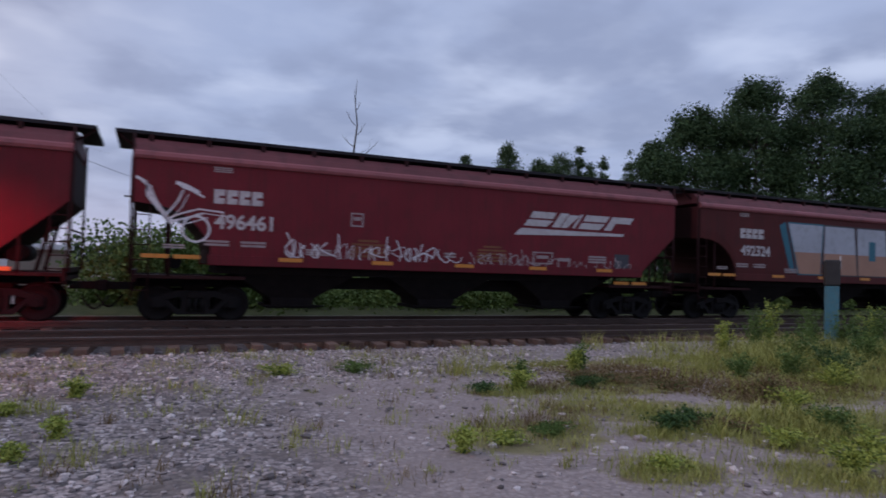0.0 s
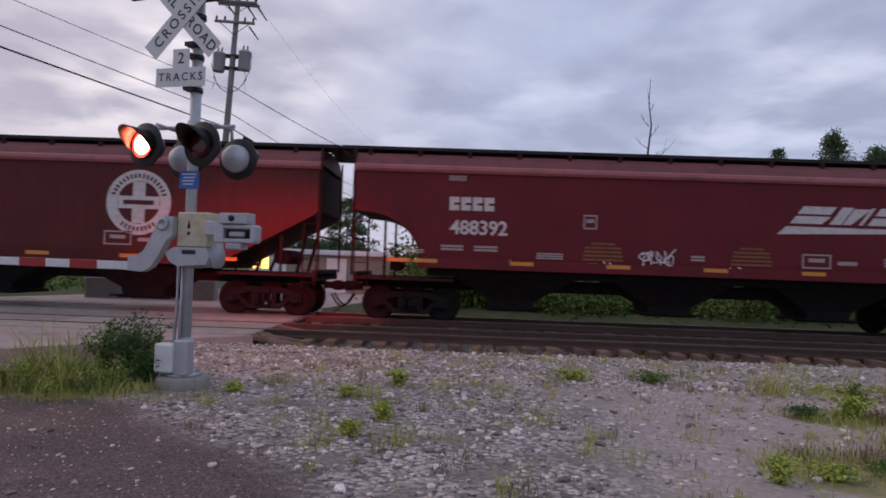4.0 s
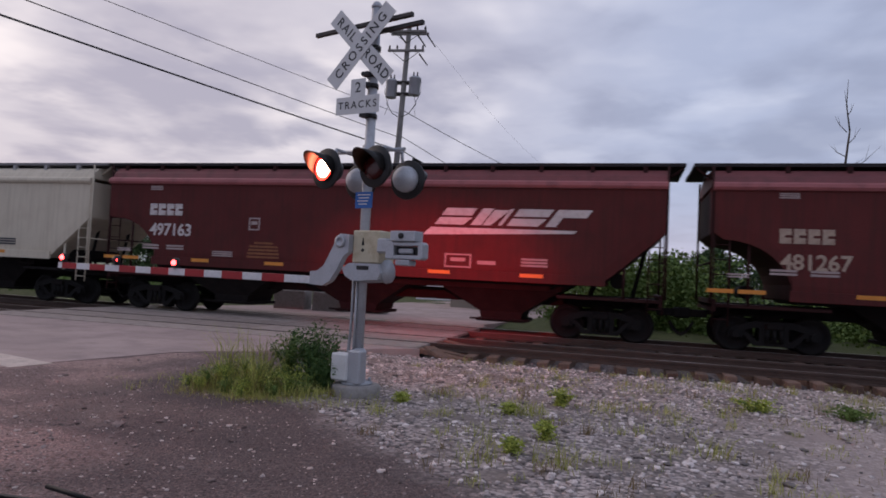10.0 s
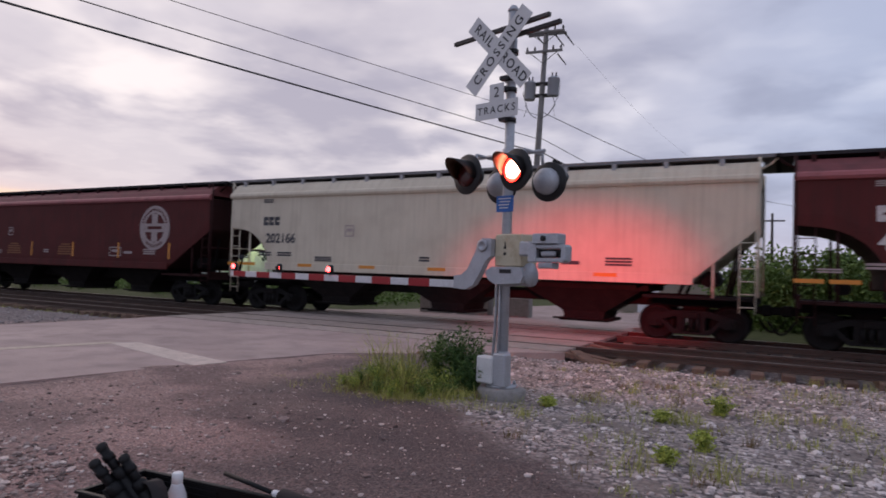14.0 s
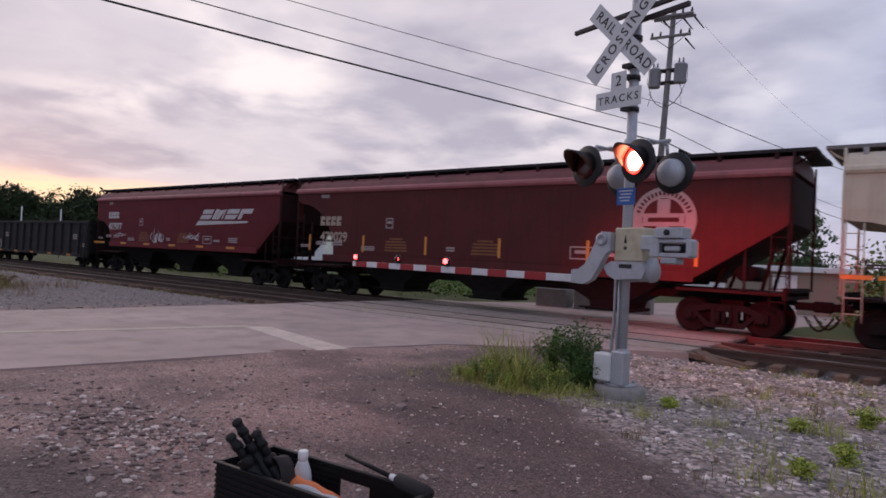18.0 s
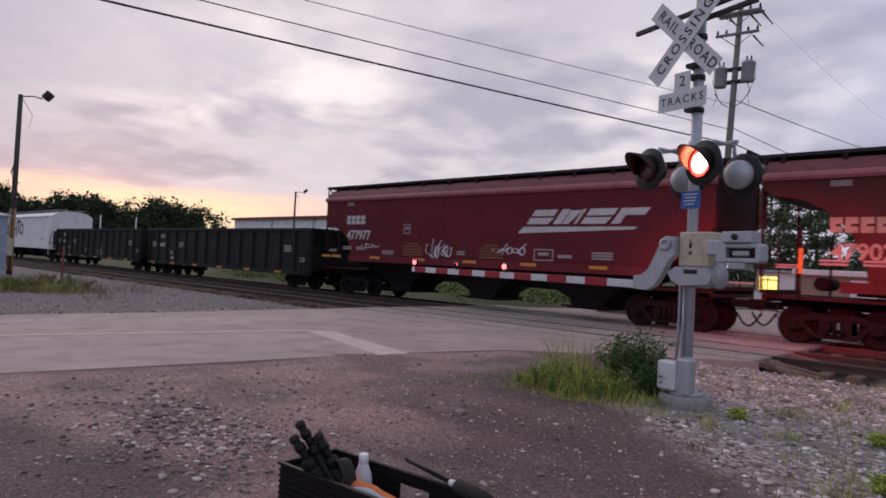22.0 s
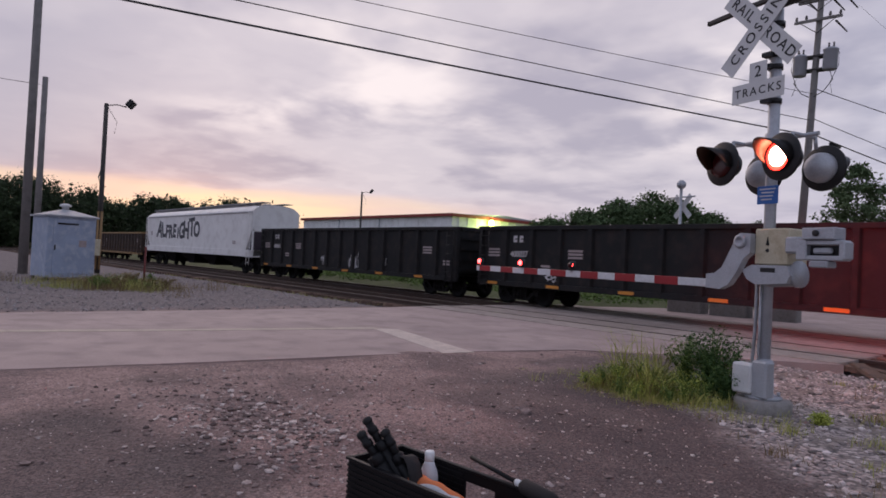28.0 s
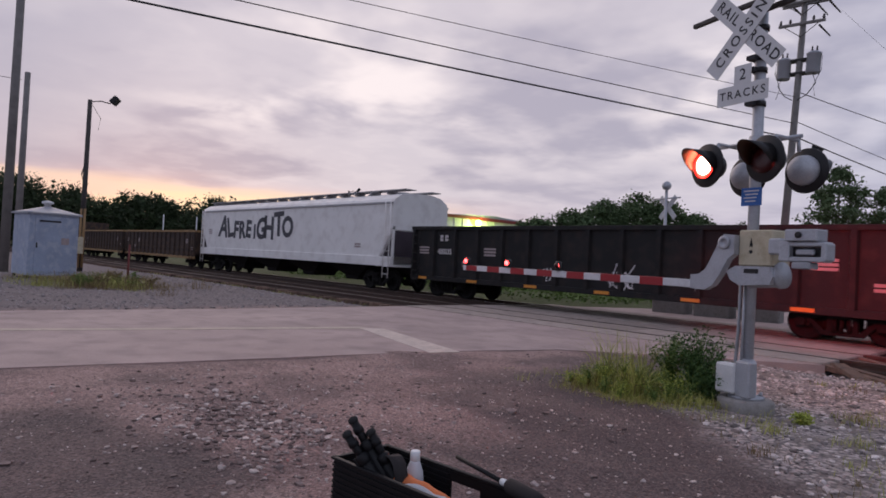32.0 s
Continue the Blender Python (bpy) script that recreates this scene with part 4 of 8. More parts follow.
    rod(bm, (-Lh + 1.05, -0.35, 1.5), (-Lh + 1.05, 0.9, 1.5), 0.17, n=12)
    part("air_reservoir", bm, M_UNDER, car)
    # hoppers below
    def bay(bm):
        vs = [(-2.05, 1.5), (2.05, 1.5), (0.62, 0.62), (0.55, 0.40), (-0.55, 0.40), (-0.62, 0.62)]
        lo = [bm.verts.new((x, -1.25 if z > 1 else -0.75, z)) for x, z in vs]
        hi = [bm.verts.new((x, 1.25 if z > 1 else 0.75, z)) for x, z in vs]
        m_ = len(vs)
        for k in range(m_):
            bm.faces.new((lo[k], lo[(k + 1) % m_], hi[(k + 1) % m_], hi[k]))
        bm.faces.new(lo[::-1])
        bm.faces.new(hi)
        bmesh.ops.recalc_face_normals(bm, faces=bm.faces)
        box(bm, -0.7, 0.7, -0.8, 0.8, 0.33, 0.42, 0.01)
        rod(bm, (-0.85, -0.9, 0.40), (0.85, -0.9, 0.40), 0.03, n=6)
    for k in (-1, 0, 1):
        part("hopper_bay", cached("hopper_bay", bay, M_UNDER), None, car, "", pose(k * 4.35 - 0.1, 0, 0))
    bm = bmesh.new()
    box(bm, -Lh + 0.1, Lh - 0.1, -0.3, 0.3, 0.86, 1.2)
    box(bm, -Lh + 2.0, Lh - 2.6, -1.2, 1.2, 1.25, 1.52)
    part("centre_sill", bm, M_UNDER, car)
    add_truck(car, -Lh + 1.55)
    add_truck(car, Lh - 1.55)
    add_coupler(car, Lh, 1)
    add_coupler(car, -Lh, -1)
    # markings
    y = SIDE - 0.002
    ys = -1.678
    dec = M_DECALDARK if paint == "beige" else M_DECALTAN if mark == "low" else M_DECAL
    lx = -Lh + label_in
    mark_blocks(body, dec, lx, 3.02 if mark != "low" else 2.72, 0.36 if paint != "beige" else 0.30, 3 if paint == "beige" else 4, y, 0.72, 0.14)
    nz = 2.55 if mark != "low" else 2.26
    me = letters(number, 0.52 if paint != "beige" else 0.46, 0.003, 0, 0.012, 0.98)
    me.materials.append(dec)
    part("car_number", me, None, body, "", pose(lx + 0.8, y, nz))
    for bx, bz, w, h, r_ in ((lx + 0.2, 3.88, 0.45, 0.13, 3), (lx + 0.1, 2.02, 0.6, 0.14, 2), (lx + 1.0, 2.02, 0.62, 0.14, 2), (lx - 0.9, 1.9, 0.5, 0.1, 2), (lx + 6.6, 1.95, 0.36, 0.14, 2), (Lh - 3.3, 2.0, 0.7, 0.22, 3), (lx + 2.7, 1.88, 0.7, 0.16, 3), (Lh - 4.6, 1.95, 0.5, 0.1, 1)):
        bm = bmesh.new()
        bars(bm, bx, bz, w, h, r_, y)
        part("small_print", bm, M_DECALGREY if paint != "beige" else M_DECALDARK, body)
    for bx, bz, w in ((lx + 3.75, 2.82, 0.36), (Lh - 5.4, 1.98, 0.75)):
        bm = bmesh.new()
        for a, b, c_, d_ in ((bx - w / 2, bx + w / 2, bz + 0.15, bz + 0.19), (bx - w / 2, bx + w / 2, bz - 0.19, bz - 0.15), (bx - w / 2, bx - w / 2 + 0.04, bz - 0.15, bz + 0.15), (bx + w / 2 - 0.04, bx + w / 2, bz - 0.15, bz + 0.15)):
            box(bm, a, b, y - 0.004, y + 0.001, c_, d_)
        box(bm, bx - w * 0.28, bx + w * 0.28, y - 0.004, y + 0.001, bz - 0.02, bz + 0.08)
        part("stencil_frame", bm, M_DECALGREY, body)
    k = lx - 0.9
    tape = cached("reflector_stripe", lambda b_: box(b_, 0, 0.62, -0.004, 0.001, -0.05, 0.05), M_ORANGE)
    for q in [k - 0.72] * (not upright) + [k + (3.05 if upright else 2.55) * i for i in range(int((Lh - 1.9 - k) / (3.05 if upright else 2.55)) + 1)]:
        part("reflector_stripe", tape, None, car, "orange reflective tape", pose(q + 0.3, y - 0.001, 1.73, 0, -90, 0) if upright else pose(q, ys, bot + 0.15))
    for q in (Lh - 2.5, Lh - 1.75) if label_in > 1.8 else ():
        part("reflector_stripe", tape, None, car, "orange reflective tape", pose(q, -1.506, 1.25))
    if paint != "beige":
        for bx in (lx + 4.1, lx + 8.0):
            bm = bmesh.new()
            for q in range(5):
                w = (0.62, 0.95, 1.0, 1.05, 1.08)[q]
                box(bm, bx - w / 2, bx + w / 2, y - 0.004, y + 0.001, 2.22 - 0.105 * q, 2.28 - 0.105 * q)
            part("load_stencil", bm, M_STENCIL, body, "faded ochre stencilled panel")
    if style == "wedge":
        X0, Z0, H0, sl = Lh - 6.45, 2.97, 0.46, 0.75

        def slab_mark(u, v0, w, v1, cut_=0.0):
            """One plain slanting shape of the mark: u and w along it, v0 and v1 up it."""
            b_ = bmesh.new()
            a0, a1 = X0 + 0.34 + u, X0 + 0.34 + u + w
            prism(b_, [(a0 + sl * v0, Z0 + v0), (a1 - cut_ + sl * v0, Z0 + v0), (a1 + sl * v1, Z0 + v1), (a0 + sl * v1, Z0 + v1)], "y", y - 0.004, y + 0.001)
            return b_
        bm = bmesh.new()
        prism(bm, [(X0, Z0 - 0.30), (X0 + 4.15, Z0 - 0.17), (X0 + 4.25, Z0 - 0.09), (X0 + 0.24, Z0 - 0.08)], "y", y - 0.004, y + 0.001)
        part("company_emblem", bm, M_DECAL, body, "white slanting emblem above a tapering bar")
        for u, v0, w, v1, c_ in ((0, 0, 0.92, 0.20, 0.1), (0, 0.255, 0.86, H0, 0), (1.02, 0, 0.30, H0, 0), (1.36, 0, 0.42, H0 * 0.92, 0.2), (1.78, 0, 0.10, H0, 0), (2.02, 0, 0.92, 0.20, 0.08), (2.02, 0.255, 0.92, H0, 0), (3.06, 0, 0.28, 0.25, 0), (3.06, 0.25, 0.88, H0, 0)):
            part("emblem_block", slab_mark(u, v0, w, v1, c_), M_DECAL, body)
    elif style == "disc":
        bm = bmesh.new()
        cx, cz, R = Lh - disc, 2.95, 0.88
        seg = 40
        loops = [[bm.verts.new((cx + r_ * math.cos(2 * math.pi * k / seg), yy, cz + r_ * math.sin(2 * math.pi * k / seg))) for k in range(seg)] for r_, yy in ((R, y + 0.001), (R, y - 0.004), (R * 0.66, y - 0.004), (R * 0.66, y + 0.001))]
        for A_, B_ in zip(loops, loops[1:]):
            for k in range(seg):
                bm.faces.new((A_[k], A_[(k + 1) % seg], B_[(k + 1) % seg], B_[k]))
        bmesh.ops.recalc_face_normals(bm, faces=bm.faces)
        part("company_emblem", bm, M_DECALGREY if upright else M_DECAL, body, "round dusty pale emblem with a cross in it")
        bm = bmesh.new()
        a_, b_ = 0.17, 0.56
        prism(bm, [(cx + p_, cz + q_) for p_, q_ in ((a_, a_), (b_, a_), (b_, -a_), (a_, -a_), (a_, -b_), (-a_, -b_), (-a_, -a_), (-b_, -a_), (-b_, a_), (-a_, a_), (-a_, b_), (a_, b_))], "y", y - 0.004, y + 0.001)
        part("emblem_cross", bm, M_DECALGREY if upright else M_DECAL, body)
        bm = bmesh.new()
        for k in list(range(-8, 9)) + list(range(16, 25)):     # its lettering, as plain marks round the rim
            a = math.pi / 2 - 2 * math.pi * k / 40
            c_, s_ = math.cos(a), math.sin(a)
            prism(bm, [(cx + r_ * c_ - w_ * s_, cz + r_ * s_ + w_ * c_) for r_, w_ in ((0.66, -0.03), (0.78, -0.03), (0.78, 0.03), (0.66, 0.03))], "y", y - 0.0065, y - 0.0035)
        box(bm, cx - 0.42, cx + 0.42, y - 0.0065, y - 0.0045, cz - 0.06, cz + 0.06)
        tagged(part("emblem_print", bm, M_BROWN, body), kind="stuff")
    return car, body, Lh, y


def graffiti_b(body, Lh, y):
    rnd = random.Random(5)
    scrawl(rnd, -Lh + 3.65, -Lh + 8.7, 1.62, 2.24, 15, 0.034, y, M_SPRAY, body, "white tangled spray-paint scrawl")
    scrawl(rnd, -Lh + 9.1, -Lh + 11.45, 1.6, 2.1, 7, 0.03, y, M_DECALGREY, body)
    scrawl(rnd, -Lh + 11.8, -Lh + 15.2, 1.56, 2.05, 9, 0.03, y, M_DECALGREY, body)
    bm = bmesh.new()
    for pts, w in (([(0.05, 3.55), (0.25, 3.45), (0.4, 3.1), (0.62, 2.8), (0.75, 2.55)], 0.12), ([(0.28, 3.45), (0.32, 3.1), (0.6, 2.75)], 0.08), ([(0.75, 2.55), (1.1, 2.72), (1.5, 2.85), (2.1, 2.8)], 0.07), ([(0.7, 2.6), (1.0, 3.0), (1.12, 3.3)], 0.08), ([(0.95, 3.48), (1.2, 3.4), (1.5, 3.25)], 0.16), ([(0.8, 2.5), (1.2, 2.6), (1.6, 2.75)], 0.09)):
        ribbon(bm, [(-Lh + p, q) for p, q in pts], w * 0.6, y - 0.0005)
        ribbon(bm, [(-Lh + p + 0.12, q - 0.1) for p, q in pts], w * 0.3, y - 0.0008)
    ribbon(bm, [(-Lh + 1.45 + 0.32 * math.cos(a / 3), 2.35 + 0.32 * math.sin(a / 3)) for a in range(20)], 0.06, y - 0.001)
    part("sprayed_figure", bm, M_SPRAY, body, "white sprayed figure of loose strokes")
    bm = bmesh.new()
    box(bm, Lh - 2.6, Lh - 2.0, y - 0.004, y, 1.75, 2.2)
    part("sprayed_patch", bm, M_SPRAYDARK, body)


def graffiti_a(body, Lh, y):
    x0 = -Lh + 4.4
    for k, (a, b, c_, d_) in enumerate(((0.15, 2.1, 0.75, 1.95), (2.25, 4.0, 2.15, 4.2), (4.2, 6.0, 4.3, 6.2), (6.2, 8.2, 6.3, 8.0))):
        bm = bmesh.new()
        prism(bm, [(x0 + c_ - 0.06, 1.74), (x0 + d_ + 0.06, 1.74), (x0 + b + 0.06, 3.76), (x0 + a - 0.06, 3.76)], "y", y - 0.004, y + 0.001)
        part("sprayed_outline", bm, M_SPRAYBLUE if k == 0 else M_SPRAYDARK, body)
        bm = bmesh.new()
        mid = 2.62
        f_ = (mid - 1.78) / (3.7 - 1.78)
        am, bm_ = c_ + (a - c_) * f_, d_ + (b - d_) * f_
        prism(bm, [(x0 + am, mid), (x0 + bm_, mid), (x0 + b, 3.7), (x0 + a, 3.7)], "y", y - 0.008, y - 0.003)
        part("sprayed_letter", bm, M_SILVER, body, "silver sprayed letter shape, too stylised to read")
        bm = bmesh.new()
        prism(bm, [(x0 + c_, 1.78), (x0 + d_, 1.78), (x0 + bm_, mid), (x0 + am, mid)], "y", y - 0.008, y - 0.003)
        part("sprayed_letter_foot", bm, M_PEACH, body, "peach lower half of the sprayed letter")
    for px in (4.95, 6.95):
        bm = bmesh.new()
        box(bm, x0 + px, x0 + px + 0.42, y - 0.012, y - 0.007, 2.4, 3.2)
        part("sprayed_counter", bm, M_SPRAYBLUE, body)
    bm = bmesh.new()
    prism(bm, [(x0 - 0.35, 3.6), (x0 - 0.02, 3.75), (x0 + 0.55, 1.78), (x0 + 0.25, 1.9)], "y", y - 0.003, y + 0.001)
    part("sprayed_shadow", bm, M_SPRAYBLUE, body)


def small_tags(body, Lh, y, spots, seed):
    rnd = random.Random(seed)
    for x, z, w, h in spots:
        scrawl(rnd, -Lh + x, -Lh + x + w, z, z + h, max(3, int(w / 0.22)), 0.03, y, M_SPRAY, body)


CARS = []


def gondola_car(u0, u1, label, number="", rust=False, top=2.78, ribs=14):
    """An open gondola: ribbed sides, top chord, floor, end sheets."""
    Lh = (u1 - u0) / 2
    car = thing("gondola_car", pose((u0 + u1) / 2, TRACKS[1], RAIL_TOP), label, "gondola car", "gondola cars")
    M = M_RUSTCAR if rust else M_BLACKCAR
    for s in (1, -1):
        bm = bmesh.new()
        box(bm, -Lh, Lh, s * 1.5 - 0.02, s * 1.5 + 0.02, 0.74, top)
        side = part("side_sheet", bm, M, car)
        bm = bmesh.new()
        box(bm, s * (Lh - 0.03) - 0.03, s * (Lh - 0.03) + 0.03, -1.48, 1.48, 0.9, top)
        end = part("end_sheet", bm, M, car)
        for q in range(4):
            bm = bmesh.new()
            box(bm, s * (Lh + 0.04) - 0.04, s * (Lh + 0.04) + 0.04, -1.45, 1.45, 1.1 + 0.42 * q, 1.2 + 0.42 * q)
            part("end_rib", bm, M, end)
        bm = bmesh.new()
        box(bm, -Lh - 0.02, Lh + 0.02, s * 1.56 - 0.07, s * 1.56 + 0.07, top - 0.05, top + 0.09, 0.01)
        part("top_chord", bm, M if not rust else M_OCHRE, car)
        bm = bmesh.new()
        box(bm, -Lh, Lh, s * 1.55 - 0.06, s * 1.55 + 0.06, 0.68, 0.86, 0.01)
        part("side_sill", bm, M if not rust else M_OCHRE, car)
        bm = bmesh.new()
        box(bm, s * Lh - 0.06, s * Lh + 0.06, -1.48, 1.48, top - 0.05, top + 0.088)
        part("end_chord", bm, M if not rust else M_OCHRE, car)

    def rib(b_):
        prism(b_, [(-0.11, 0), (0.11, 0), (0.07, -0.11), (-0.07, -0.11)], "z", 0.82, top - 0.04)
    me = cached(f"side_rib_{top}_{rust}", rib, M)
    for k in range(ribs + 1):
        x = -Lh + 0.12 + (2 * Lh - 0.24) * k / ribs
        part("side_rib", me, None, car, "", pose(x, -1.52, 0))
        part("side_rib", me, None, car, "", pose(x, 1.52, 0, 0, 0, 180))
    bm = bmesh.new()
    box(bm, -Lh, Lh, -1.48, 1.48, 0.92, 1.0)
    box(bm, -Lh + 0.1, Lh - 0.1, -0.3, 0.3, 0.66, 0.92)
    for k in range(9):
        x = -Lh + 2.4 + (2 * Lh - 4.8) * k / 8
        box(bm, x - 0.06, x + 0.06, -1.45, 1.45, 0.72, 0.92)
    part("floor_frame", bm, M_UNDER, car)
    for s in (-1, 1):
        bm = bmesh.new()
        ladder(bm, s * (Lh - 0.4), 0.5, top - 0.1, -1.68, 0.4, 6)
        part("end_ladder", bm, M, car)
    y = -1.524
    k = -Lh + 0.5
    stripe = cached(f"gondola_stripe_{rust}", lambda b_: box(b_, 0, 0.55, -1.618, -1.609, 0.72, 0.82), M_ORANGE if not rust else M_OCHRE)
    while k < Lh - 0.5:
        part("reflector_stripe", stripe, None, car, "orange reflective tape", pose(k, 0, 0))
        k += 2.9
    step = (2 * Lh - 0.24) / ribs
    if number:
        c0 = -Lh + 0.12 + step * 1.5
        mark_blocks(side, M_DECAL, c0 - 0.28, 2.28, 0.24, 2, y, 0.7, 0.5)
        me = letters(number, 0.30, 0.003, 0, 0.006, 0.9)
        me.materials.append(M_DECAL)
        part("car_number", me, None, side, "", pose(c0, y, 1.85))
    for q, z, w_, h_, n_ in ((0.5, 1.9, 0.6, 0.3, 3), (3.5, 1.9, 0.6, 0.3, 3), (ribs - 1.5, 1.9, 0.6, 0.3, 3), (2.5, 1.4, 0.4, 0.2, 2), (ribs - 0.5, 1.4, 0.4, 0.2, 2)):
        bm = bmesh.new()
        bars(bm, -Lh + 0.12 + step * q, z, min(w_, step * 0.5), h_, n_, y)
        part("small_print", bm, M_DECALGREY, side)
    add_truck(car, -Lh + 1.7)
    add_truck(car, Lh - 1.7)
    add_coupler(car, Lh, 1)
    add_coupler(car, -Lh, -1)
    CARS.append(car)
    return car, side, Lh, y


def white_hopper(u0, u1):
    """A long off-white covered hopper with straight sides and a rounded roof."""
    Lh = (u1 - u0) / 2
    car = thing("white_hopper_car", pose((u0 + u1) / 2, TRACKS[1], RAIL_TOP), "off-white covered hopper car with dark sprayed letters", "hopper car", "covered hopper cars")
    bm = bmesh.new()
    for sgn, pts in ((0, None),):
        xs = [(-Lh, 2.9), (-Lh + 0.9, 1.2), (Lh - 0.9, 1.2), (Lh, 2.9)]
        rings = []
        for x, z in ((-Lh, 2.75), (-Lh + 1.1, 1.22), (Lh - 1.1, 1.22), (Lh, 2.75)):
            half = [(0.3, z), (1.55, z), (1.60, z + 0.1), (1.60, 3.95), (1.52, 4.10), (1.15, 4.34), (0.6, 4.44)]
            rings.append([bm.verts.new((x, a, b)) for a, b in [(-p, q) for p, q in half] + [(p, q) for p, q in half[::-1]]])
        n = len(rings[0])
        for A_, B_ in zip(rings, rings[1:]):
            for k in range(n):
                bm.faces.new((A_[k], A_[(k + 1) % n], B_[(k + 1) % n], B_[k]))
        bm.faces.new(rings[0])
        bm.faces.new(rings[-1][::-1])
    bmesh.ops.recalc_face_normals(bm, faces=bm.faces)
    body = part("body", bm, M_WHITECAR, car, smooth=False)
    for s in (-1, 1):
        bm = bmesh.new()
        box(bm, -Lh, Lh, s * 1.62 - 0.03, s * 1.62 + 0.03, 3.88, 3.97, 0.01)
        part("roof_lip", bm, M_CARGREY, car)
    bm = bmesh.new()
    for s in (-1, 1):
        box(bm, -Lh, Lh, s * 1.6 - 0.05, s * 1.6 + 0.05, 1.12, 1.55, 0.015)
        box(bm, s * (Lh - 0.6) - 0.6, s * (Lh - 0.6) + 0.6, -1.55, 1.55, 1.10, 1.2)
        for yy in (-1.5, 1.5):
            box(bm, s * (Lh - 0.05) - 0.05, s * (Lh - 0.05) + 0.05, yy - 0.05, yy + 0.05, 1.2, 2.9)
    part("side_sill", bm, M_WHITECAR, car)
    bm = bmesh.new()
    for yy in (-0.75, 0.75):
        box(bm, -Lh - 0.1, Lh + 0.1, yy - 0.3, yy + 0.3, 4.56, 4.60)
        k = -Lh + 0.3
        while k < Lh:
            box(bm, k, k + 0.06, yy - 0.3, yy + 0.3, 4.40, 4.56)
            k += 1.3
    part("running_board", bm, M_CARGREY, car, "pale grey roof walkway")
    # added dark wedge fills each open end bay in place of its shade
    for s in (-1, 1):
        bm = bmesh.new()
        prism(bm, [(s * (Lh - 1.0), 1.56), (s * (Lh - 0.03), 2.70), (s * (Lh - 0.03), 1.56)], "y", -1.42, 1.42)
        part("end_recess", bm, M_ENDDARK, car, "dark block standing for the shaded end bay behind the ladder")
    bm = bmesh.new()
    for k in range(9):
        x = -Lh + 1.4 + (2 * Lh - 2.8) * k / 8
        lathe(bm, [(0.33, 0), (0.33, 0.1), (0.28, 0.14)], 14, pose(x, 0, 4.44))
    part("hatch_row", bm, M_CARGREY, car)
    for s in (-1, 1):
        bm = bmesh.new()
        ladder(bm, s * (Lh - 0.28), 0.6, 4.0, -1.68, 0.4, 10)
        part("end_ladder", bm, M_WHITECAR, car)
    def bay(b_):
        vs = [(-2.2, 1.25), (2.2, 1.25), (0.6, 0.55), (0.5, 0.36), (-0.5, 0.36), (-0.6, 0.55)]
        lo = [b_.verts.new((x, -1.2 if z > 1 else -0.7, z)) for x, z in vs]
        hi = [b_.verts.new((x, 1.2 if z > 1 else 0.7, z)) for x, z in vs]
        for k in range(6):
            b_.faces.new((lo[k], lo[(k + 1) % 6], hi[(k + 1) % 6], hi[k]))
        b_.faces.new(lo[::-1])
        b_.faces.new(hi)
        bmesh.ops.recalc_face_normals(b_, faces=b_.faces)
    for k in range(4):
        part("hopper_bay", cached("wide_hopper_bay", bay, M_UNDER), None, car, "", pose(-6.3 + 4.2 * k, 0, 0))
    bm = bmesh.new()
    box(bm, -Lh + 0.1, Lh - 0.1, -0.3, 0.3, 0.8, 1.14)
    part("centre_sill", bm, M_UNDER, car)
    y = -1.606
    x = -Lh + 3.4
    for k, ch in enumerate("ALFREIGHTO"):
        size = 1.06 * (1.75, 1.6, 1.35, 1.35, 1.3, 1.0, 1.55, 1.65, 1.75, 1.45)[k]
        me = letters(ch, size, 0.004, (0.1, -0.15, 0, 0, 0, 0, 0.1, -0.1, 0, 0)[k], 0.06)
        me.materials.append(M_SPRAYDARK)
        part("sprayed_letter", me, None, body, "", pose(x, y, 2.72 + (0.15, 0.1, -0.05, -0.05, 0, -0.15, 0.0, 0.05, 0.25, 0.1)[k], 0, (4, -6, 3, -4, 5, 0, -6, 5, -3, 4)[k], 0))
        x += 1.09 * (0.98, 0.74, 0.78, 0.8, 0.75, 0.7, 0.98, 1.0, 0.92, 0.9)[k]
    bm = bmesh.new()
    bars(bm, Lh - 2.6, 2.0, 0.5, 0.2, 2, y)
    bars(bm, -Lh + 1.4, 2.6, 0.5, 0.3, 3, y)
    part("small_print", bm, M_DECALGREY, body)
    add_truck(car, -Lh + 1.7)
    add_truck(car, Lh - 1.7)
    add_coupler(car, Lh, 1)
    add_coupler(car, -Lh, -1)
    CARS.append(car)


def lumber_car(u0, u1):
    Lh = (u1 - u0) / 2
    car = thing("lumber_flatcar", pose((u0 + u1) / 2, TRACKS[1], RAIL_TOP), "flat car stacked with pale wrapped lumber", "flat car")
    bm = bmesh.new()
    box(bm, -Lh, Lh, -1.5, 1.5, 0.9, 1.15, 0.02)
    for s in (-1, 1):
        box(bm, s * (Lh - 0.15) - 0.15, s * (Lh - 0.15) + 0.15, -1.5, 1.5, 1.15, 3.6)
    part("deck", bm, M_RUSTCAR, car)
    def pack(b_):
        box(b_, -1.15, 1.15, -1.35, 1.35, 0, 0.72, 0.02)
    for i in range(int((2 * Lh - 1.2) / 2.4)):
        for j in range(3):
            part("lumber_bundle", cached("lumber_bundle", pack, M_LUMBER), None, car, "", pose(-Lh + 1.8 + 2.4 * i, 0, 1.15 + 0.76 * j))
    add_truck(car, -Lh + 1.7)
    add_truck(car, Lh - 1.7)
    CARS.append(car)


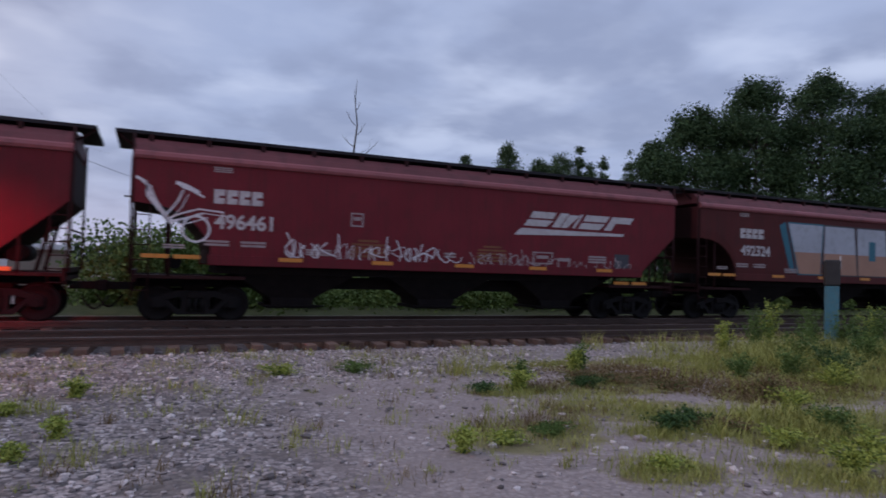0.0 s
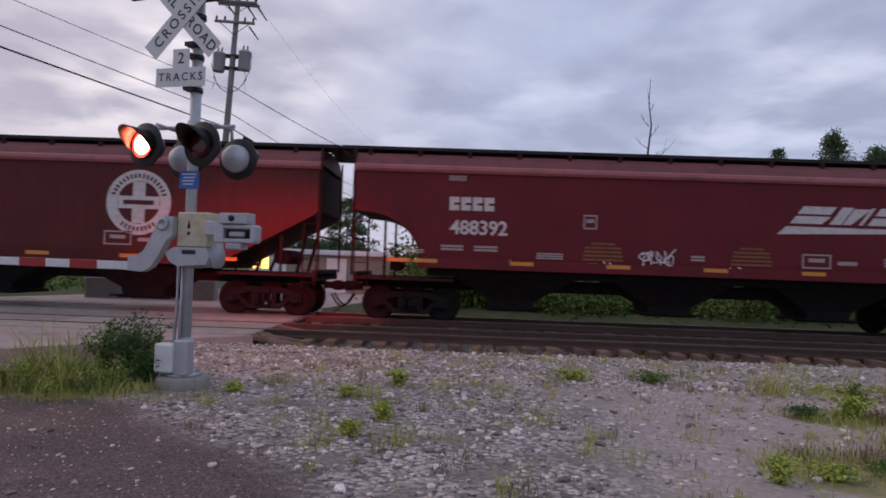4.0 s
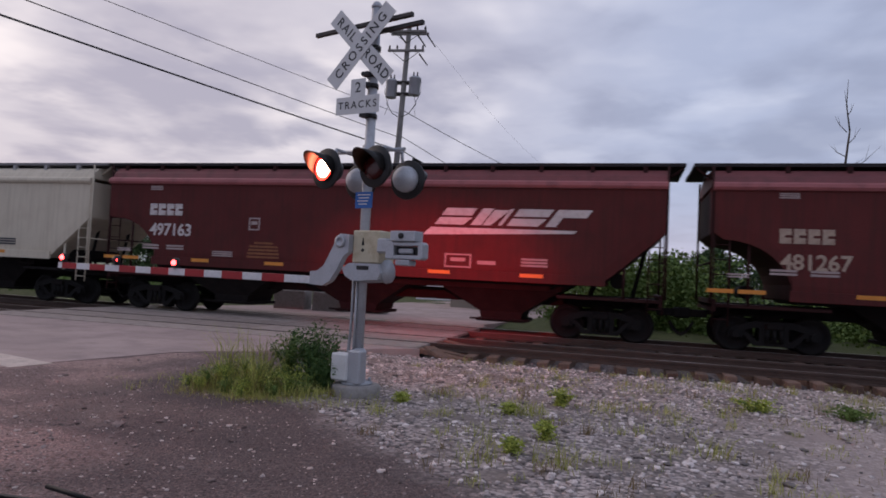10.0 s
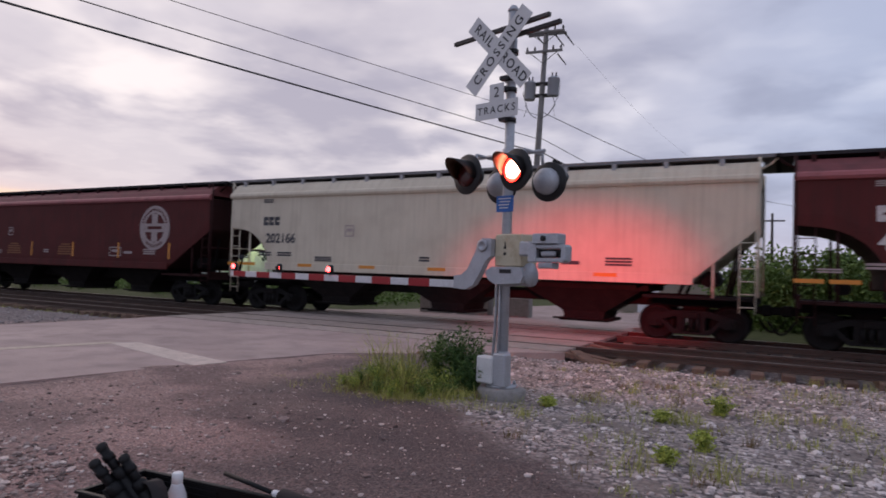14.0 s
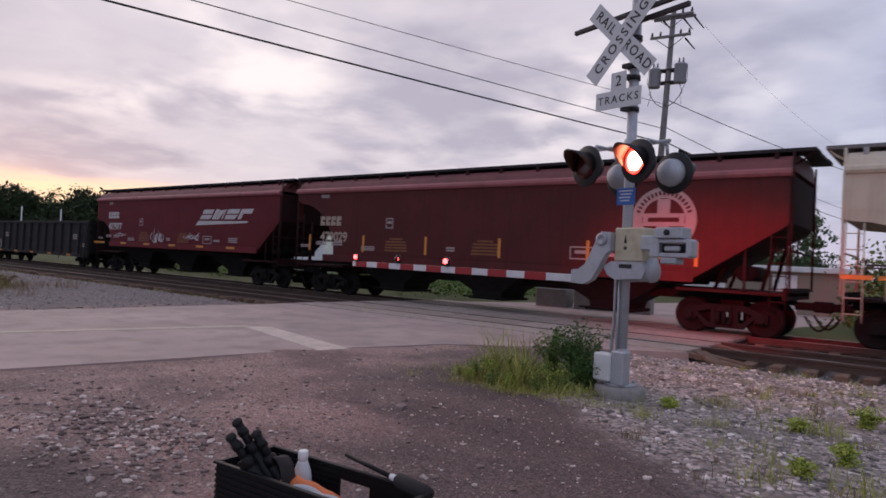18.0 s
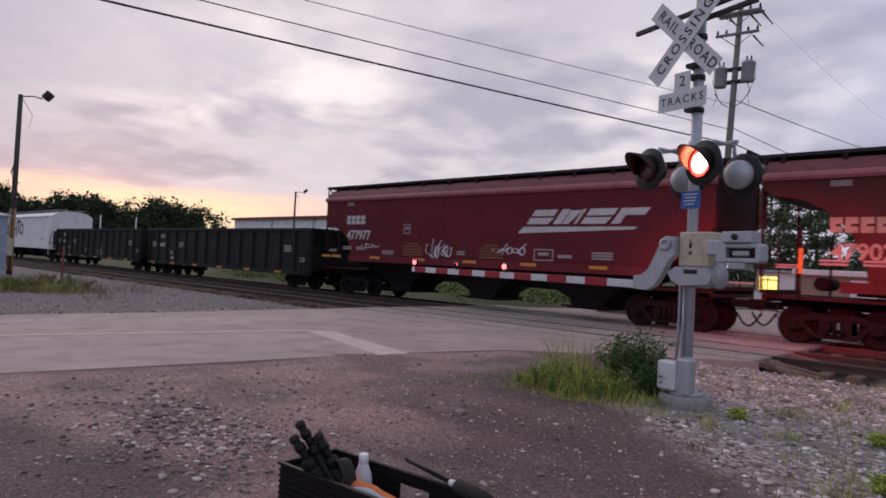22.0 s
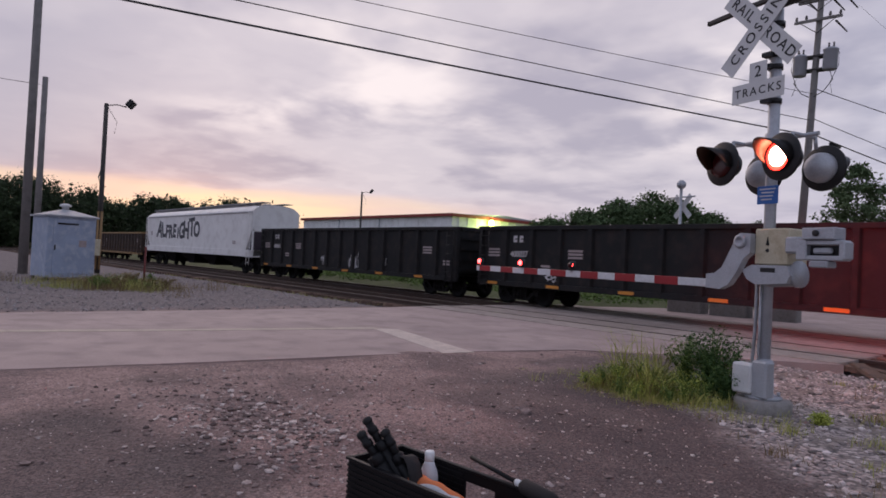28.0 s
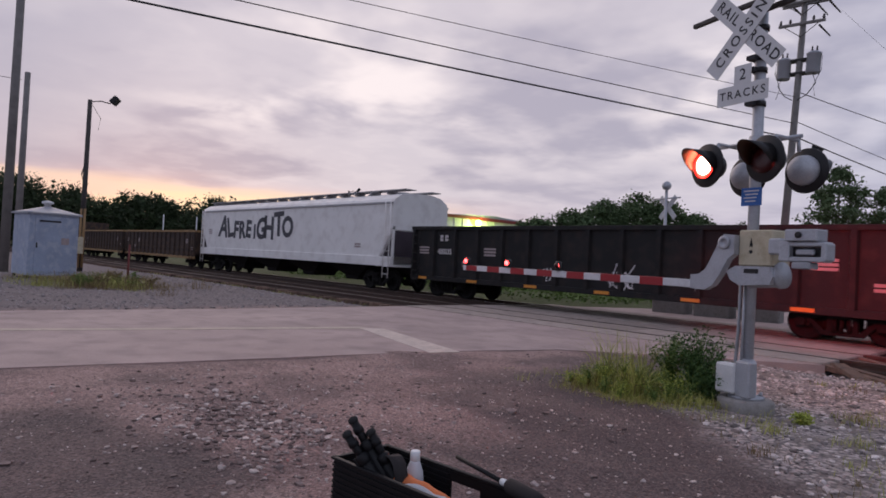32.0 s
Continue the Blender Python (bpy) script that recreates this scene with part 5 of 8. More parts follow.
def build_train():
    c, body, Lh, y = hopper_car("hopper_car", "maroon covered hopper with silver and peach sprayed letters", 17.75, 34.9, "492324", "plain", "brown", label_in=2.0)
    graffiti_a(body, Lh, y)
    CARS.append(c)
    c, body, Lh, y = hopper_car("hopper_car", "maroon covered hopper with white scrawls along its sill", -0.45, 16.6, "496461", "wedge", "maroon", label_in=1.85)
    graffiti_b(body, Lh, y)
    CARS.append(c)
    c, body, Lh, y = hopper_car("hopper_car", "maroon covered hopper with small tags on its sill", -19.4, -1.75, "488392", "wedge", "maroon", label_in=2.55)
    small_tags(body, Lh, y, ((2.9, 1.52, 1.9, 0.2), (6.2, 1.52, 1.7, 0.22), (7.6, 1.75, 0.9, 0.35), (9.6, 1.52, 1.2, 0.18)), 3)
    CARS.append(c)
    c, body, Lh, y = hopper_car("hopper_car", "reddish covered hopper with a round pale emblem", -39.0, -20.35, "481267", "disc", "brown", "low", cut=2.7)
    CARS.append(c)
    c, body, Lh, y = hopper_car("hopper_car", "dark maroon covered hopper with a white slanting emblem", -57.2, -40.1, "497163", "wedge", "brown", label_in=1.58)
    CARS.append(c)
    c, body, Lh, y = hopper_car("hopper_car", "weathered beige covered hopper with dark lettering", -75.4, -58.0, "202166", "plain", "beige", label_in=1.6)
    CARS.append(c)
    c, body, Lh, y = hopper_car("hopper_car", "red covered hopper with a round pale emblem", -94.8, -76.5, "479029", "disc", "brown", "low", disc=3.05, cut=2.3, upright=True)
    CARS.append(c)
    c, body, Lh, y = hopper_car("hopper_car", "red covered hopper with white scribbles near its sill", -113.0, -95.95, "477977", "wedge", "maroon")
    small_tags(body, Lh, y, ((2.5, 2.0, 1.0, 0.3), (6.3, 1.78, 1.2, 0.55), (9.6, 1.95, 1.3, 0.3)), 8)
    CARS.append(c)
    for u0, u1, words, number, spots, seed in ((-132.0, -114.1, "black steel gondola with white lettering and ribbed sides", "400037", ((3.3, 0.95, 0.7, 0.25),), 21), (-150.9, -133.2, "black steel gondola with scrawled ribbed sides", "400035", ((7.0, 1.0, 0.4, 0.5), (9.6, 0.95, 0.9, 0.6), (12.4, 1.0, 0.5, 0.45)), 22)):
        car, side, Lh, y = gondola_car(u0, u1, words, number)
        small_tags(side, Lh, y, spots, seed)
    white_hopper(-173.4, -152.3)
    gondola_car(-190.3, -174.7, "rusty dark gondola with an ochre edge", "", True, 2.6, 16)
    gondola_car(-206.5, -191.4, "rusty gondola with ochre ribbed sides", "", True, 2.6, 16)
    lumber_car(-224.5, -207.6)


build_train()


# ---- the crossing signal ----
M_GALV = mat("galvanised_steel", (0.42, 0.43, 0.46), 0.5, 0.35, 0.14, 3, 0.08, 60, (0.28, 0.28, 0.30), 0.4)
M_SIGNW = mat("sign_white", (0.62, 0.62, 0.62), 0.5, 0, 0.06, 2, 0.02, 40, (0.45, 0.43, 0.42), 0.3)
M_SIGNK = mat("sign_black", (0.02, 0.02, 0.022), 0.5, 0, 0.1, 5, 0)
M_LAMPK = mat("lamp_black", (0.016, 0.015, 0.016), 0.45, 0.1, 0.25, 6, 0.05)
M_BLUE = mat("sign_blue", (0.03, 0.13, 0.42), 0.45, 0, 0.1, 4, 0)
M_CREAM = mat("yellowed_cover", (0.52, 0.46, 0.33), 0.5, 0, 0.12, 3, 0.04, 60, (0.30, 0.22, 0.12), 0.5)
M_REDTAPE = mat("red_reflective_tape", (0.30, 0.012, 0.018), 0.4, 0, 0.1, 6, 0)
M_WHITETAPE = mat("white_reflective_tape", (0.62, 0.62, 0.64), 0.4, 0, 0.08, 6, 0, 40, (0.4, 0.38, 0.38), 0.3)
M_CONC = mat("old_concrete", (0.27, 0.25, 0.235), 0.9, 0, 0.2, 4, 0.4, 60, (0.16, 0.14, 0.12), 0.5)
M_GLOWRED = mat("lit_red_lens", (1.0, 0.022, 0.014), 0.3, 0, 0, 5, 0, emit=13.0)
M_GLOWHOT = mat("lit_lamp_core", (1.0, 0.36, 0.24), 0.3, 0, 0, 5, 0, emit=190.0)
M_LENSOFF = mat("unlit_red_lens", (0.05, 0.006, 0.006), 0.2, 0, 0.1, 9, 0)
M_HOODIN = mat("hood_inside", (0.055, 0.020, 0.010), 0.5, 0, 0.1, 5, 0)
M_CAN = mat("transformer_grey", (0.34, 0.35, 0.38), 0.5, 0.1, 0.12, 3, 0.05)
M_TIPRED = mat("lit_gate_lamp", (1.0, 0.05, 0.05), 0.3, 0, 0, 5, 0, emit=12.0)

MAST = Vector((-3.24, 7.80, 0.0))
SKEW = 13.5
ARM = Vector((-math.cos(radians(SKEW)), math.sin(radians(SKEW)), 0))       # along the lowered gate, over the road
FACE = Vector((-math.sin(radians(SKEW)), -math.cos(radians(SKEW)), 0))     # towards oncoming traffic
LENSES = []
ARM_LENSES = []


def signal_frame(x, y, turn):
    """Local x runs against the gate arm, -y faces the traffic."""
    return pose(x, y, 0, 0, 0, turn)


def lamp_head(parent, lx, ly, lz, face, keyed):
    """A round black background, housing, visor and lens; face -1 looks to the traffic, +1 to the tracks."""
    turn = -9 if face < 0 else 180
    m = pose(lx, ly, lz, 0, 0, turn)
    bm = bmesh.new()
    lathe(bm, [(0.0001, 0.0), (0.255, 0.0), (0.262, 0.008), (0.262, 0.022), (0.25, 0.03), (0.0001, 0.03)], 36, pose(0, 0, 0, 90, 0, 0))
    head = part("lamp_background", bm, M_LAMPK, parent, "round black background disc", m)
    bm = bmesh.new()
    lathe(bm, [(0.17, 0.0), (0.175, 0.03), (0.165, 0.10), (0.13, 0.16), (0.07, 0.195), (0.001, 0.205)], 28, pose(0, 0.0, 0, -90, 0, 0))
    part("housing", bm, M_GALV if face > 0 else M_LAMPK, head, "pale grey domed housing" if face > 0 else "")
    bm = bmesh.new()
    prof, n = [], 22
    for i in range(n + 1):
        a = radians(-20 + 220 * i / n)
        prof.append((a, 0.04 + 0.28 * max(0.0, (math.sin(a) + 0.5) / 1.5)))
    ro, ri = 0.178, 0.168
    quad = []
    for a, d in prof:
        quad.append([bm.verts.new((r_ * math.cos(a), yy, r_ * math.sin(a))) for r_, yy in ((ro, -0.03), (ro, -0.03 - d), (ri, -0.03 - d), (ri, -0.03))])
    for A_, B_ in zip(quad, quad[1:]):
        for k in range(4):
            f_ = bm.faces.new((A_[k], A_[(k + 1) % 4], B_[(k + 1) % 4], B_[k]))
            f_.smooth, f_.material_index = True, int(k == 2)
    bm.faces.new(quad[0])
    bm.faces.new(quad[-1][::-1])
    bmesh.ops.recalc_face_normals(bm, faces=bm.faces)
    part("visor", bm, [M_LAMPK, M_HOODIN], head, "black hood above the lens")
    # the lens turns its lit or its dark face outwards
    bm = bmesh.new()
    lathe(bm, [(0.0001, 0.022), (0.112, 0.017), (0.112, 0.012)], 28, pose(0, 0, 0, 90, 0, 0), 1)
    lathe(bm, [(0.113, 0.014), (0.156, 0.008), (0.156, 0.001), (0.113, 0.001)], 28, pose(0, 0, 0, 90, 0, 0), 0)
    lathe(bm, [(0.159, -0.001), (0.160, 0.03), (0.164, 0.03), (0.164, -0.006), (0.10, -0.014), (0.0001, -0.018)], 28, pose(0, 0, 0, 90, 0, 0), 2)
    me = mesh_of("lens", bm, [M_GLOWRED, M_GLOWHOT, M_LENSOFF])
    lens = part("lens", me, None, head, "red flashing lens", pose(0, -0.05, 0, 0, 0, 0))
    if keyed is not None:
        LENSES.append((lens, keyed))
    return head


def crossbuck(parent, y, z, face=-1):
    turn = 0 if face < 0 else 180
    ang = 46
    for k, (tilt, words) in enumerate(((ang, ("RAIL", "ROAD")), (-ang, ("CROSSING",)))):
        bm = bmesh.new()
        box(bm, -0.64, 0.64, -0.003, 0.003, -0.118, 0.118, 0.002)
        yy = y - 0.012 * k * (1 if face < 0 else -1)
        b = part("crossbuck_blade", bm, M_SIGNW, parent, "white reflective crossbuck blade", pose(-0.10, yy, z) @ pose(0, 0, 0, 0, 0, turn) @ pose(0, 0, 0, 0, tilt, 0))
        if face < 0:
            if k == 0:
                for s, wd in ((-0.355, "RAIL"), (0.355, "ROAD")):
                    me = letters(wd, 0.172, 0.001, 0, 0.002, 1.2)
                    me.materials.append(M_SIGNK)
                    part("lettering", me, None, b, "", pose(s, -0.0045, 0))
            else:
                me = letters("CROSSING", 0.172, 0.001, 0, 0.002, 1.36)
                me.materials.append(M_SIGNK)
                part("lettering", me, None, b, "", pose(0, -0.0045, 0))


def crossing_signal():
    s = thing("crossing_signal", signal_frame(MAST.x, MAST.y, -SKEW), "grey railroad crossing signal mast with flashing red lamps", "crossing signal")
    bm = bmesh.new()
    rod(bm, (0, 0, 0.13), (0, 0, 5.02), 0.064, n=20)
    lathe(bm, [(0.07, 5.02), (0.075, 5.05), (0.04, 5.10), (0.001, 5.11)], 16)
    part("mast", bm, M_GALV, s)
    bm = bmesh.new()
    lathe(bm, [(0.20, 0.13), (0.20, 0.16), (0.11, 0.17), (0.10, 0.55), (0.075, 0.58), (0.064, 0.585)], 20)
    for k in range(4):
        a = math.pi / 4 + math.pi / 2 * k
        rod(bm, (0.16 * math.cos(a), 0.16 * math.sin(a), 0.16), (0.16 * math.cos(a), 0.16 * math.sin(a), 0.21), 0.02, n=6)
    part("base_casting", bm, M_GALV, s)
    bm = bmesh.new()
    lathe(bm, [(0.31, -0.25), (0.31, 0.10), (0.28, 0.13), (0.001, 0.13)], 28)
    part("foundation", bm, M_CONC, s, "round cast concrete foundation")
    bm = bmesh.new()
    box(bm, -0.25, 0.0, -0.24, -0.06, 0.18, 0.52, 0.02)
    part("junction_box", bm, M_SIGNW, s, "white junction box")
    bm = bmesh.new()
    box(bm, -0.02, 0.17, -0.2, -0.04, 0.15, 0.57, 0.02)
    part("junction_box", bm, M_GALV, s)
    bm = bmesh.new()
    tube(bm, [(-0.115, -0.06, 0.52), (-0.10, -0.05, 0.9), (-0.098, -0.05, 1.3), (-0.10, -0.05, 1.5)], 0.02, 8)
    tube(bm, [(-0.02, -0.085, 0.55), (-0.02, -0.082, 1.0), (-0.02, -0.082, 1.5)], 0.014, 8)
    part("conduit", bm, M_GALV, s)
    # signs
    for z, r_ in ((4.48, 0.085), (4.12, 0.085), (3.98, 0.08), (3.58, 0.08)):
        bm = bmesh.new()
        lathe(bm, [(r_, z - 0.03), (r_, z + 0.03)], 14)
        box(bm, -0.09, 0.02, -0.14, -0.05, z - 0.025, z + 0.025)
        part("clamp", bm, M_LAMPK, s, "dark steel clamp band")
    crossbuck(s, -0.16, 4.47)
    skew = pose(0, 0, 0, 0, 0, -5)
    bm = bmesh.new()
    box(bm, -0.98, 0.68, -0.125, -0.07, 4.755, 4.81, 0.005)
    part("cross_bracket", bm, M_STEEL, s, "", skew)
    bm = bmesh.new()
    box(bm, 0.05, 0.80, -0.06, -0.005, 4.655, 4.71, 0.005)
    part("cross_bracket", bm, M_STEEL, s, "", skew)
    bm = bmesh.new()
    prism(bm, [(-0.343, -0.115), (0.343, -0.115), (0.343, 0.115), (0.115, 0.115), (0.115, 0.343), (-0.115, 0.343), (-0.115, 0.115), (-0.343, 0.115)], "y", -0.003, 0.003)
    sg = part("track_count_sign", bm, M_SIGNW, s, "white inverted-T sign with black writing", pose(-0.12, -0.15, 3.71))
    for wd, zz, sz in (("2", 0.225, 0.19), ("TRACKS", 0.0, 0.138)):
        me = letters(wd, sz, 0.001, 0, 0.001, 1.3)
        me.materials.append(M_SIGNK)
        part("lettering", me, None, sg, "", pose(0, -0.0045, zz))
    bm = bmesh.new()
    box(bm, -0.135, 0.135, -0.004, 0.004, -0.105, 0.105, 0.003)
    sg = part("notice_plate", bm, M_BLUE, s, "small blue notice plate", pose(0.02, -0.085, 2.48))
    bm = bmesh.new()
    for k in range(4):
        box(bm, -0.10 + 0.02 * (k % 2), 0.10 - 0.015 * k, -0.0065, -0.0042, 0.06 - 0.04 * k, 0.075 - 0.04 * k)
    part("notice_print", bm, M_SIGNW, sg)
    # lamps
    bm = bmesh.new()
    rod(bm, (-0.55, 0, 3.13), (0.55, 0, 3.13), 0.024, n=10)
    for k in (-0.38, 0.38):
        rod(bm, (k, -0.20, 3.13), (k, 0.20, 3.13), 0.022, n=8)
        for yy in (-0.2, 0.2):
            rod(bm, (k, yy, 3.13), (k, yy * 1.1, 3.0), 0.022, n=8)
    lathe(bm, [(0.09, 3.06), (0.09, 3.20)], 14)
    part("lamp_crossarm", bm, M_GALV, s)
    lamp_head(s, -0.38, -0.36, 2.85, -1, "first")
    lamp_head(s, 0.38, -0.36, 2.85, -1, "second")
    lamp_head(s, -0.38, 0.36, 2.80, 1, None)
    lamp_head(s, 0.38, 0.36, 2.80, 1, None)
    # gate mechanism
    bm = bmesh.new()
    box(bm, -0.02, 0.40, -0.22, 0.12, 1.67, 2.08, 0.015)
    mech = part("mechanism_box", bm, M_CREAM, s, "yellowed square mechanism cover")
    bm = bmesh.new()
    prism(bm, [(0.13, 1.93), (0.16, 1.93), (0.165, 1.89), (0.145, 1.99), (0.125, 1.89)], "y", -0.226, -0.221)
    lathe(bm, [(0.022, 0), (0.022, 0.005)], 10, pose(0.145, -0.2215, 1.83, 90, 0, 0))
    part("cover_symbols", bm, M_SIGNK, mech)
    bm = bmesh.new()
    lathe(bm, [(0.001, -0.30), (0.075, -0.30), (0.09, -0.22), (0.125, -0.14), (0.135, 0.19), (0.15, 0.195), (0.15, 0.25), (0.001, 0.25)], 22, pose(0.19, -0.05, 1.555, 0, 84, 0))
    part("motor_drum", bm, M_GALV, s)
    bm = bmesh.new()
    prism(bm, [(-0.10, 1.50), (0.02, 1.44), (0.40, 1.47), (0.44, 1.56), (0.40, 1.665), (-0.04, 1.665), (-0.16, 1.60)], "y", -0.24, -0.06)
    part("gear_casting", bm, M_GALV, s)
    # thin black plate on the casting, painted shade of a slot
    bm = bmesh.new()
    box(bm, 0.08, 0.26, -0.247, -0.241, 1.585, 1.635)
    part("casting_slot", bm, M_LAMPK, s)
    bm = bmesh.new()
    prism(bm, [(-0.02, 2.02), (-0.16, 2.03), (-0.22, 1.97), (-0.27, 1.86), (-0.40, 1.62), (-0.50, 1.55), (-0.62, 1.535), (-0.62, 1.37), (-0.42, 1.36), (-0.30, 1.42), (-0.20, 1.56), (-0.10, 1.74), (-0.02, 1.80)], "y", -0.30, -0.20)
    part("arm_casting", bm, M_GALV, s, "grey bent casting that holds the gate arm")
    bm = bmesh.new()
    lathe(bm, [(0.075, 0), (0.08, 0.02), (0.045, 0.03), (0.04, 0.012), (0.001, 0.012)], 18, pose(-0.15, -0.30, 1.93, 90, 0, 0))
    part("pivot_cap", bm, M_GALV, s)
    bm = bmesh.new()
    box(bm, 0.40, 0.56, -0.30, -0.16, 1.80, 1.98, 0.02)
    box(bm, 0.54, 0.66, -0.31, -0.15, 1.73, 1.95, 0.01)
    box(bm, 0.66, 1.04, -0.31, -0.15, 1.73, 1.78, 0.01)
    box(bm, 0.66, 1.04, -0.31, -0.15, 1.89, 1.94, 0.01)
    box(bm, 1.0, 1.06, -0.31, -0.15, 1.745, 1.925, 0.01)
    cwa = part("counterweight_arm", bm, M_GALV, s)
    # black block inside the open frame stands for the shade in it
    bm = bmesh.new()
    box(bm, 0.665, 0.995, -0.24, -0.18, 1.785, 1.885)
    part("slot", bm, M_LAMPK, cwa)
    bm = bmesh.new()
    box(bm, 0.72, 0.92, -0.30, -0.25, 1.80, 1.86, 0.015)
    part("slider", bm, M_GALV, cwa)
    bm = bmesh.new()
    box(bm, 0.62, 0.97, -0.34, -0.14, 1.945, 2.07, 0.01)
    cw = part("counterweight", bm, M_GALV, s, "grey bolted counterweight block")
    bm = bmesh.new()
    lathe(bm, [(0.035, 0), (0.035, 0.02), (0.02, 0.03)], 10, pose(0.78, -0.34, 2.01, 90, 0, 0))
    part("bolt", bm, M_LAMPK, cw)
    bm = bmesh.new()
    box(bm, 0.70, 0.90, -0.33, -0.16, 1.655, 1.725, 0.012)
    part("counterweight", bm, M_CAN, s)
    # the lowered arm: alternating stripes
    k, red = 0.62, False
    a = part("gate_arm", cached("gate_arm_core", lambda b_: box(b_, -6.25, -0.45, -0.262, -0.238, 1.375, 1.475, 0.004), M_WHITETAPE), None, s, "red and white striped lowered gate arm")
    k = 1.09
    while k < 6.2:
        bm = bmesh.new()
        hgt = 0.056 - 0.0012 * k
        box(bm, -min(k + 0.405, 6.26), -k, -0.267, -0.233, 1.425 - hgt, 1.425 + hgt, 0.003)
        part("red_stripe", bm, M_REDTAPE, a)
        k += 0.772
    for k in (6.1, 4.67, 3.26):
        bm = bmesh.new()
        box(bm, -k - 0.05, -k + 0.05, -0.30, -0.20, 1.475, 1.50)
        lathe(bm, [(0.045, 0), (0.05, 0.02), (0.05, 0.11), (0.03, 0.13)], 12, pose(-k, -0.25, 1.50))
        hd = part("arm_lamp", bm, M_LAMPK, a)
        bm = bmesh.new()
        bmesh.ops.create_uvsphere(bm, u_segments=16, v_segments=8, radius=0.046)
        for f_ in bm.faces:
            f_.material_index = int(f_.calc_center_median().y > 0)
        lens = part("arm_lamp_lens", bm, [M_TIPRED, M_LENSOFF], hd, "red lamp lens", pose(-k, -0.285, 1.56))
        if k < 6:
            ARM_LENSES.append((lens, k, "first" if k > 4 else "second"))
    return s


crossing_signal()


def signal_light(lx, ly, lz, power):
    d = bpy.data.lights.new("signal_light", "SPOT")
    d.energy, d.color, d.spot_size, d.spot_blend, d.shadow_soft_size = power, (1.0, 0.024, 0.045), radians(34), 1.0, 0.12
    ob = new("signal_light", d)
    w = signal_frame(MAST.x, MAST.y, -SKEW) @ Vector((lx, ly, lz))
    ob.matrix_world = look(w, (-5.0 + lx * 0.5, 17.3, 1.4)) @ Matrix.Diagonal((1.6, 1.0, 1.0, 1.0))      # spread sideways, turned a little towards the far road


signal_light(-0.38, 0.72, 2.80, 1600)
signal_light(0.38, 0.72, 2.80, 1600)


def far_signal():
    """The signal on the other side of the tracks, seen from behind."""
    s = thing("crossing_signal", pose(-14.0, 25.0, 0, 0, 0, 180 - SKEW), "grey crossing signal mast beyond the tracks, seen from behind", "crossing signal")
    bm = bmesh.new()
    rod(bm, (0, 0, -0.2), (0, 0, 5.0), 0.064, n=12)
    part("mast", bm, M_GALV, s)
    bm = bmesh.new()
    bmesh.ops.create_uvsphere(bm, u_segments=14, v_segments=10, radius=0.19, matrix=pose(0, 0, 5.15))
    part("bell", bm, M_GALV, s, "round grey bell on top")
    for tilt in (48, -48):
        bm = bmesh.new()
        box(bm, -0.61, 0.61, -0.003, 0.003, -0.114, 0.114)
        part("crossbuck_blade", bm, M_SIGNW, s, "", pose(0, -0.12 - 0.01 * (tilt > 0), 4.25) @ pose(0, 0, 0, 0, tilt, 0))
    bm = bmesh.new()
    rod(bm, (-0.75, 0, 4.62), (0.75, 0, 4.62), 0.03, n=8)
    part("cross_bracket", bm, M_GALV, s)
    bm = bmesh.new()
    rod(bm, (-0.55, 0, 3.13), (0.55, 0, 3.13), 0.024, n=8)
    part("lamp_crossarm", bm, M_GALV, s)
    for k in (-0.38, 0.38):
        bm = bmesh.new()
        lathe(bm, [(0.26, -0.02), (0.26, 0.02), (0.17, 0.03), (0.10, 0.2)], 20, pose(k, -0.25, 2.85, -90, 0, 0))
        part("lamp_background", bm, M_LAMPK, s)
    bm = bmesh.new()
    box(bm, -6.5, -0.4, -0.26, -0.24, 1.38, 1.47)
    part("gate_arm", bm, M_WHITETAPE, s)
    bm = bmesh.new()
    box(bm, -0.1, 0.4, -0.25, 0.15, 1.5, 2.05, 0.02)
    part("mechanism_box", bm, M_GALV, s)


far_signal()


# ---- poles and wires ----
M_POLE = mat("weathered_pole", (0.20, 0.185, 0.175), 0.85, 0, 0.25, 1.2, 0.4, 50, (0.11, 0.10, 0.095), 0.5)
M_POLEDARK = mat("dark_creosote_pole", (0.06, 0.052, 0.048), 0.85, 0, 0.3, 1.2, 0.4, 50, (0.12, 0.10, 0.09), 0.4)
M_WIRE = mat("black_wire", (0.012, 0.012, 0.014), 0.6, 0, 0.1, 3, 0)
M_PORC = mat("dark_insulator", (0.05, 0.04, 0.04), 0.3, 0, 0.2, 8, 0)
UP = Vector((-11.75, 31.2, 0))


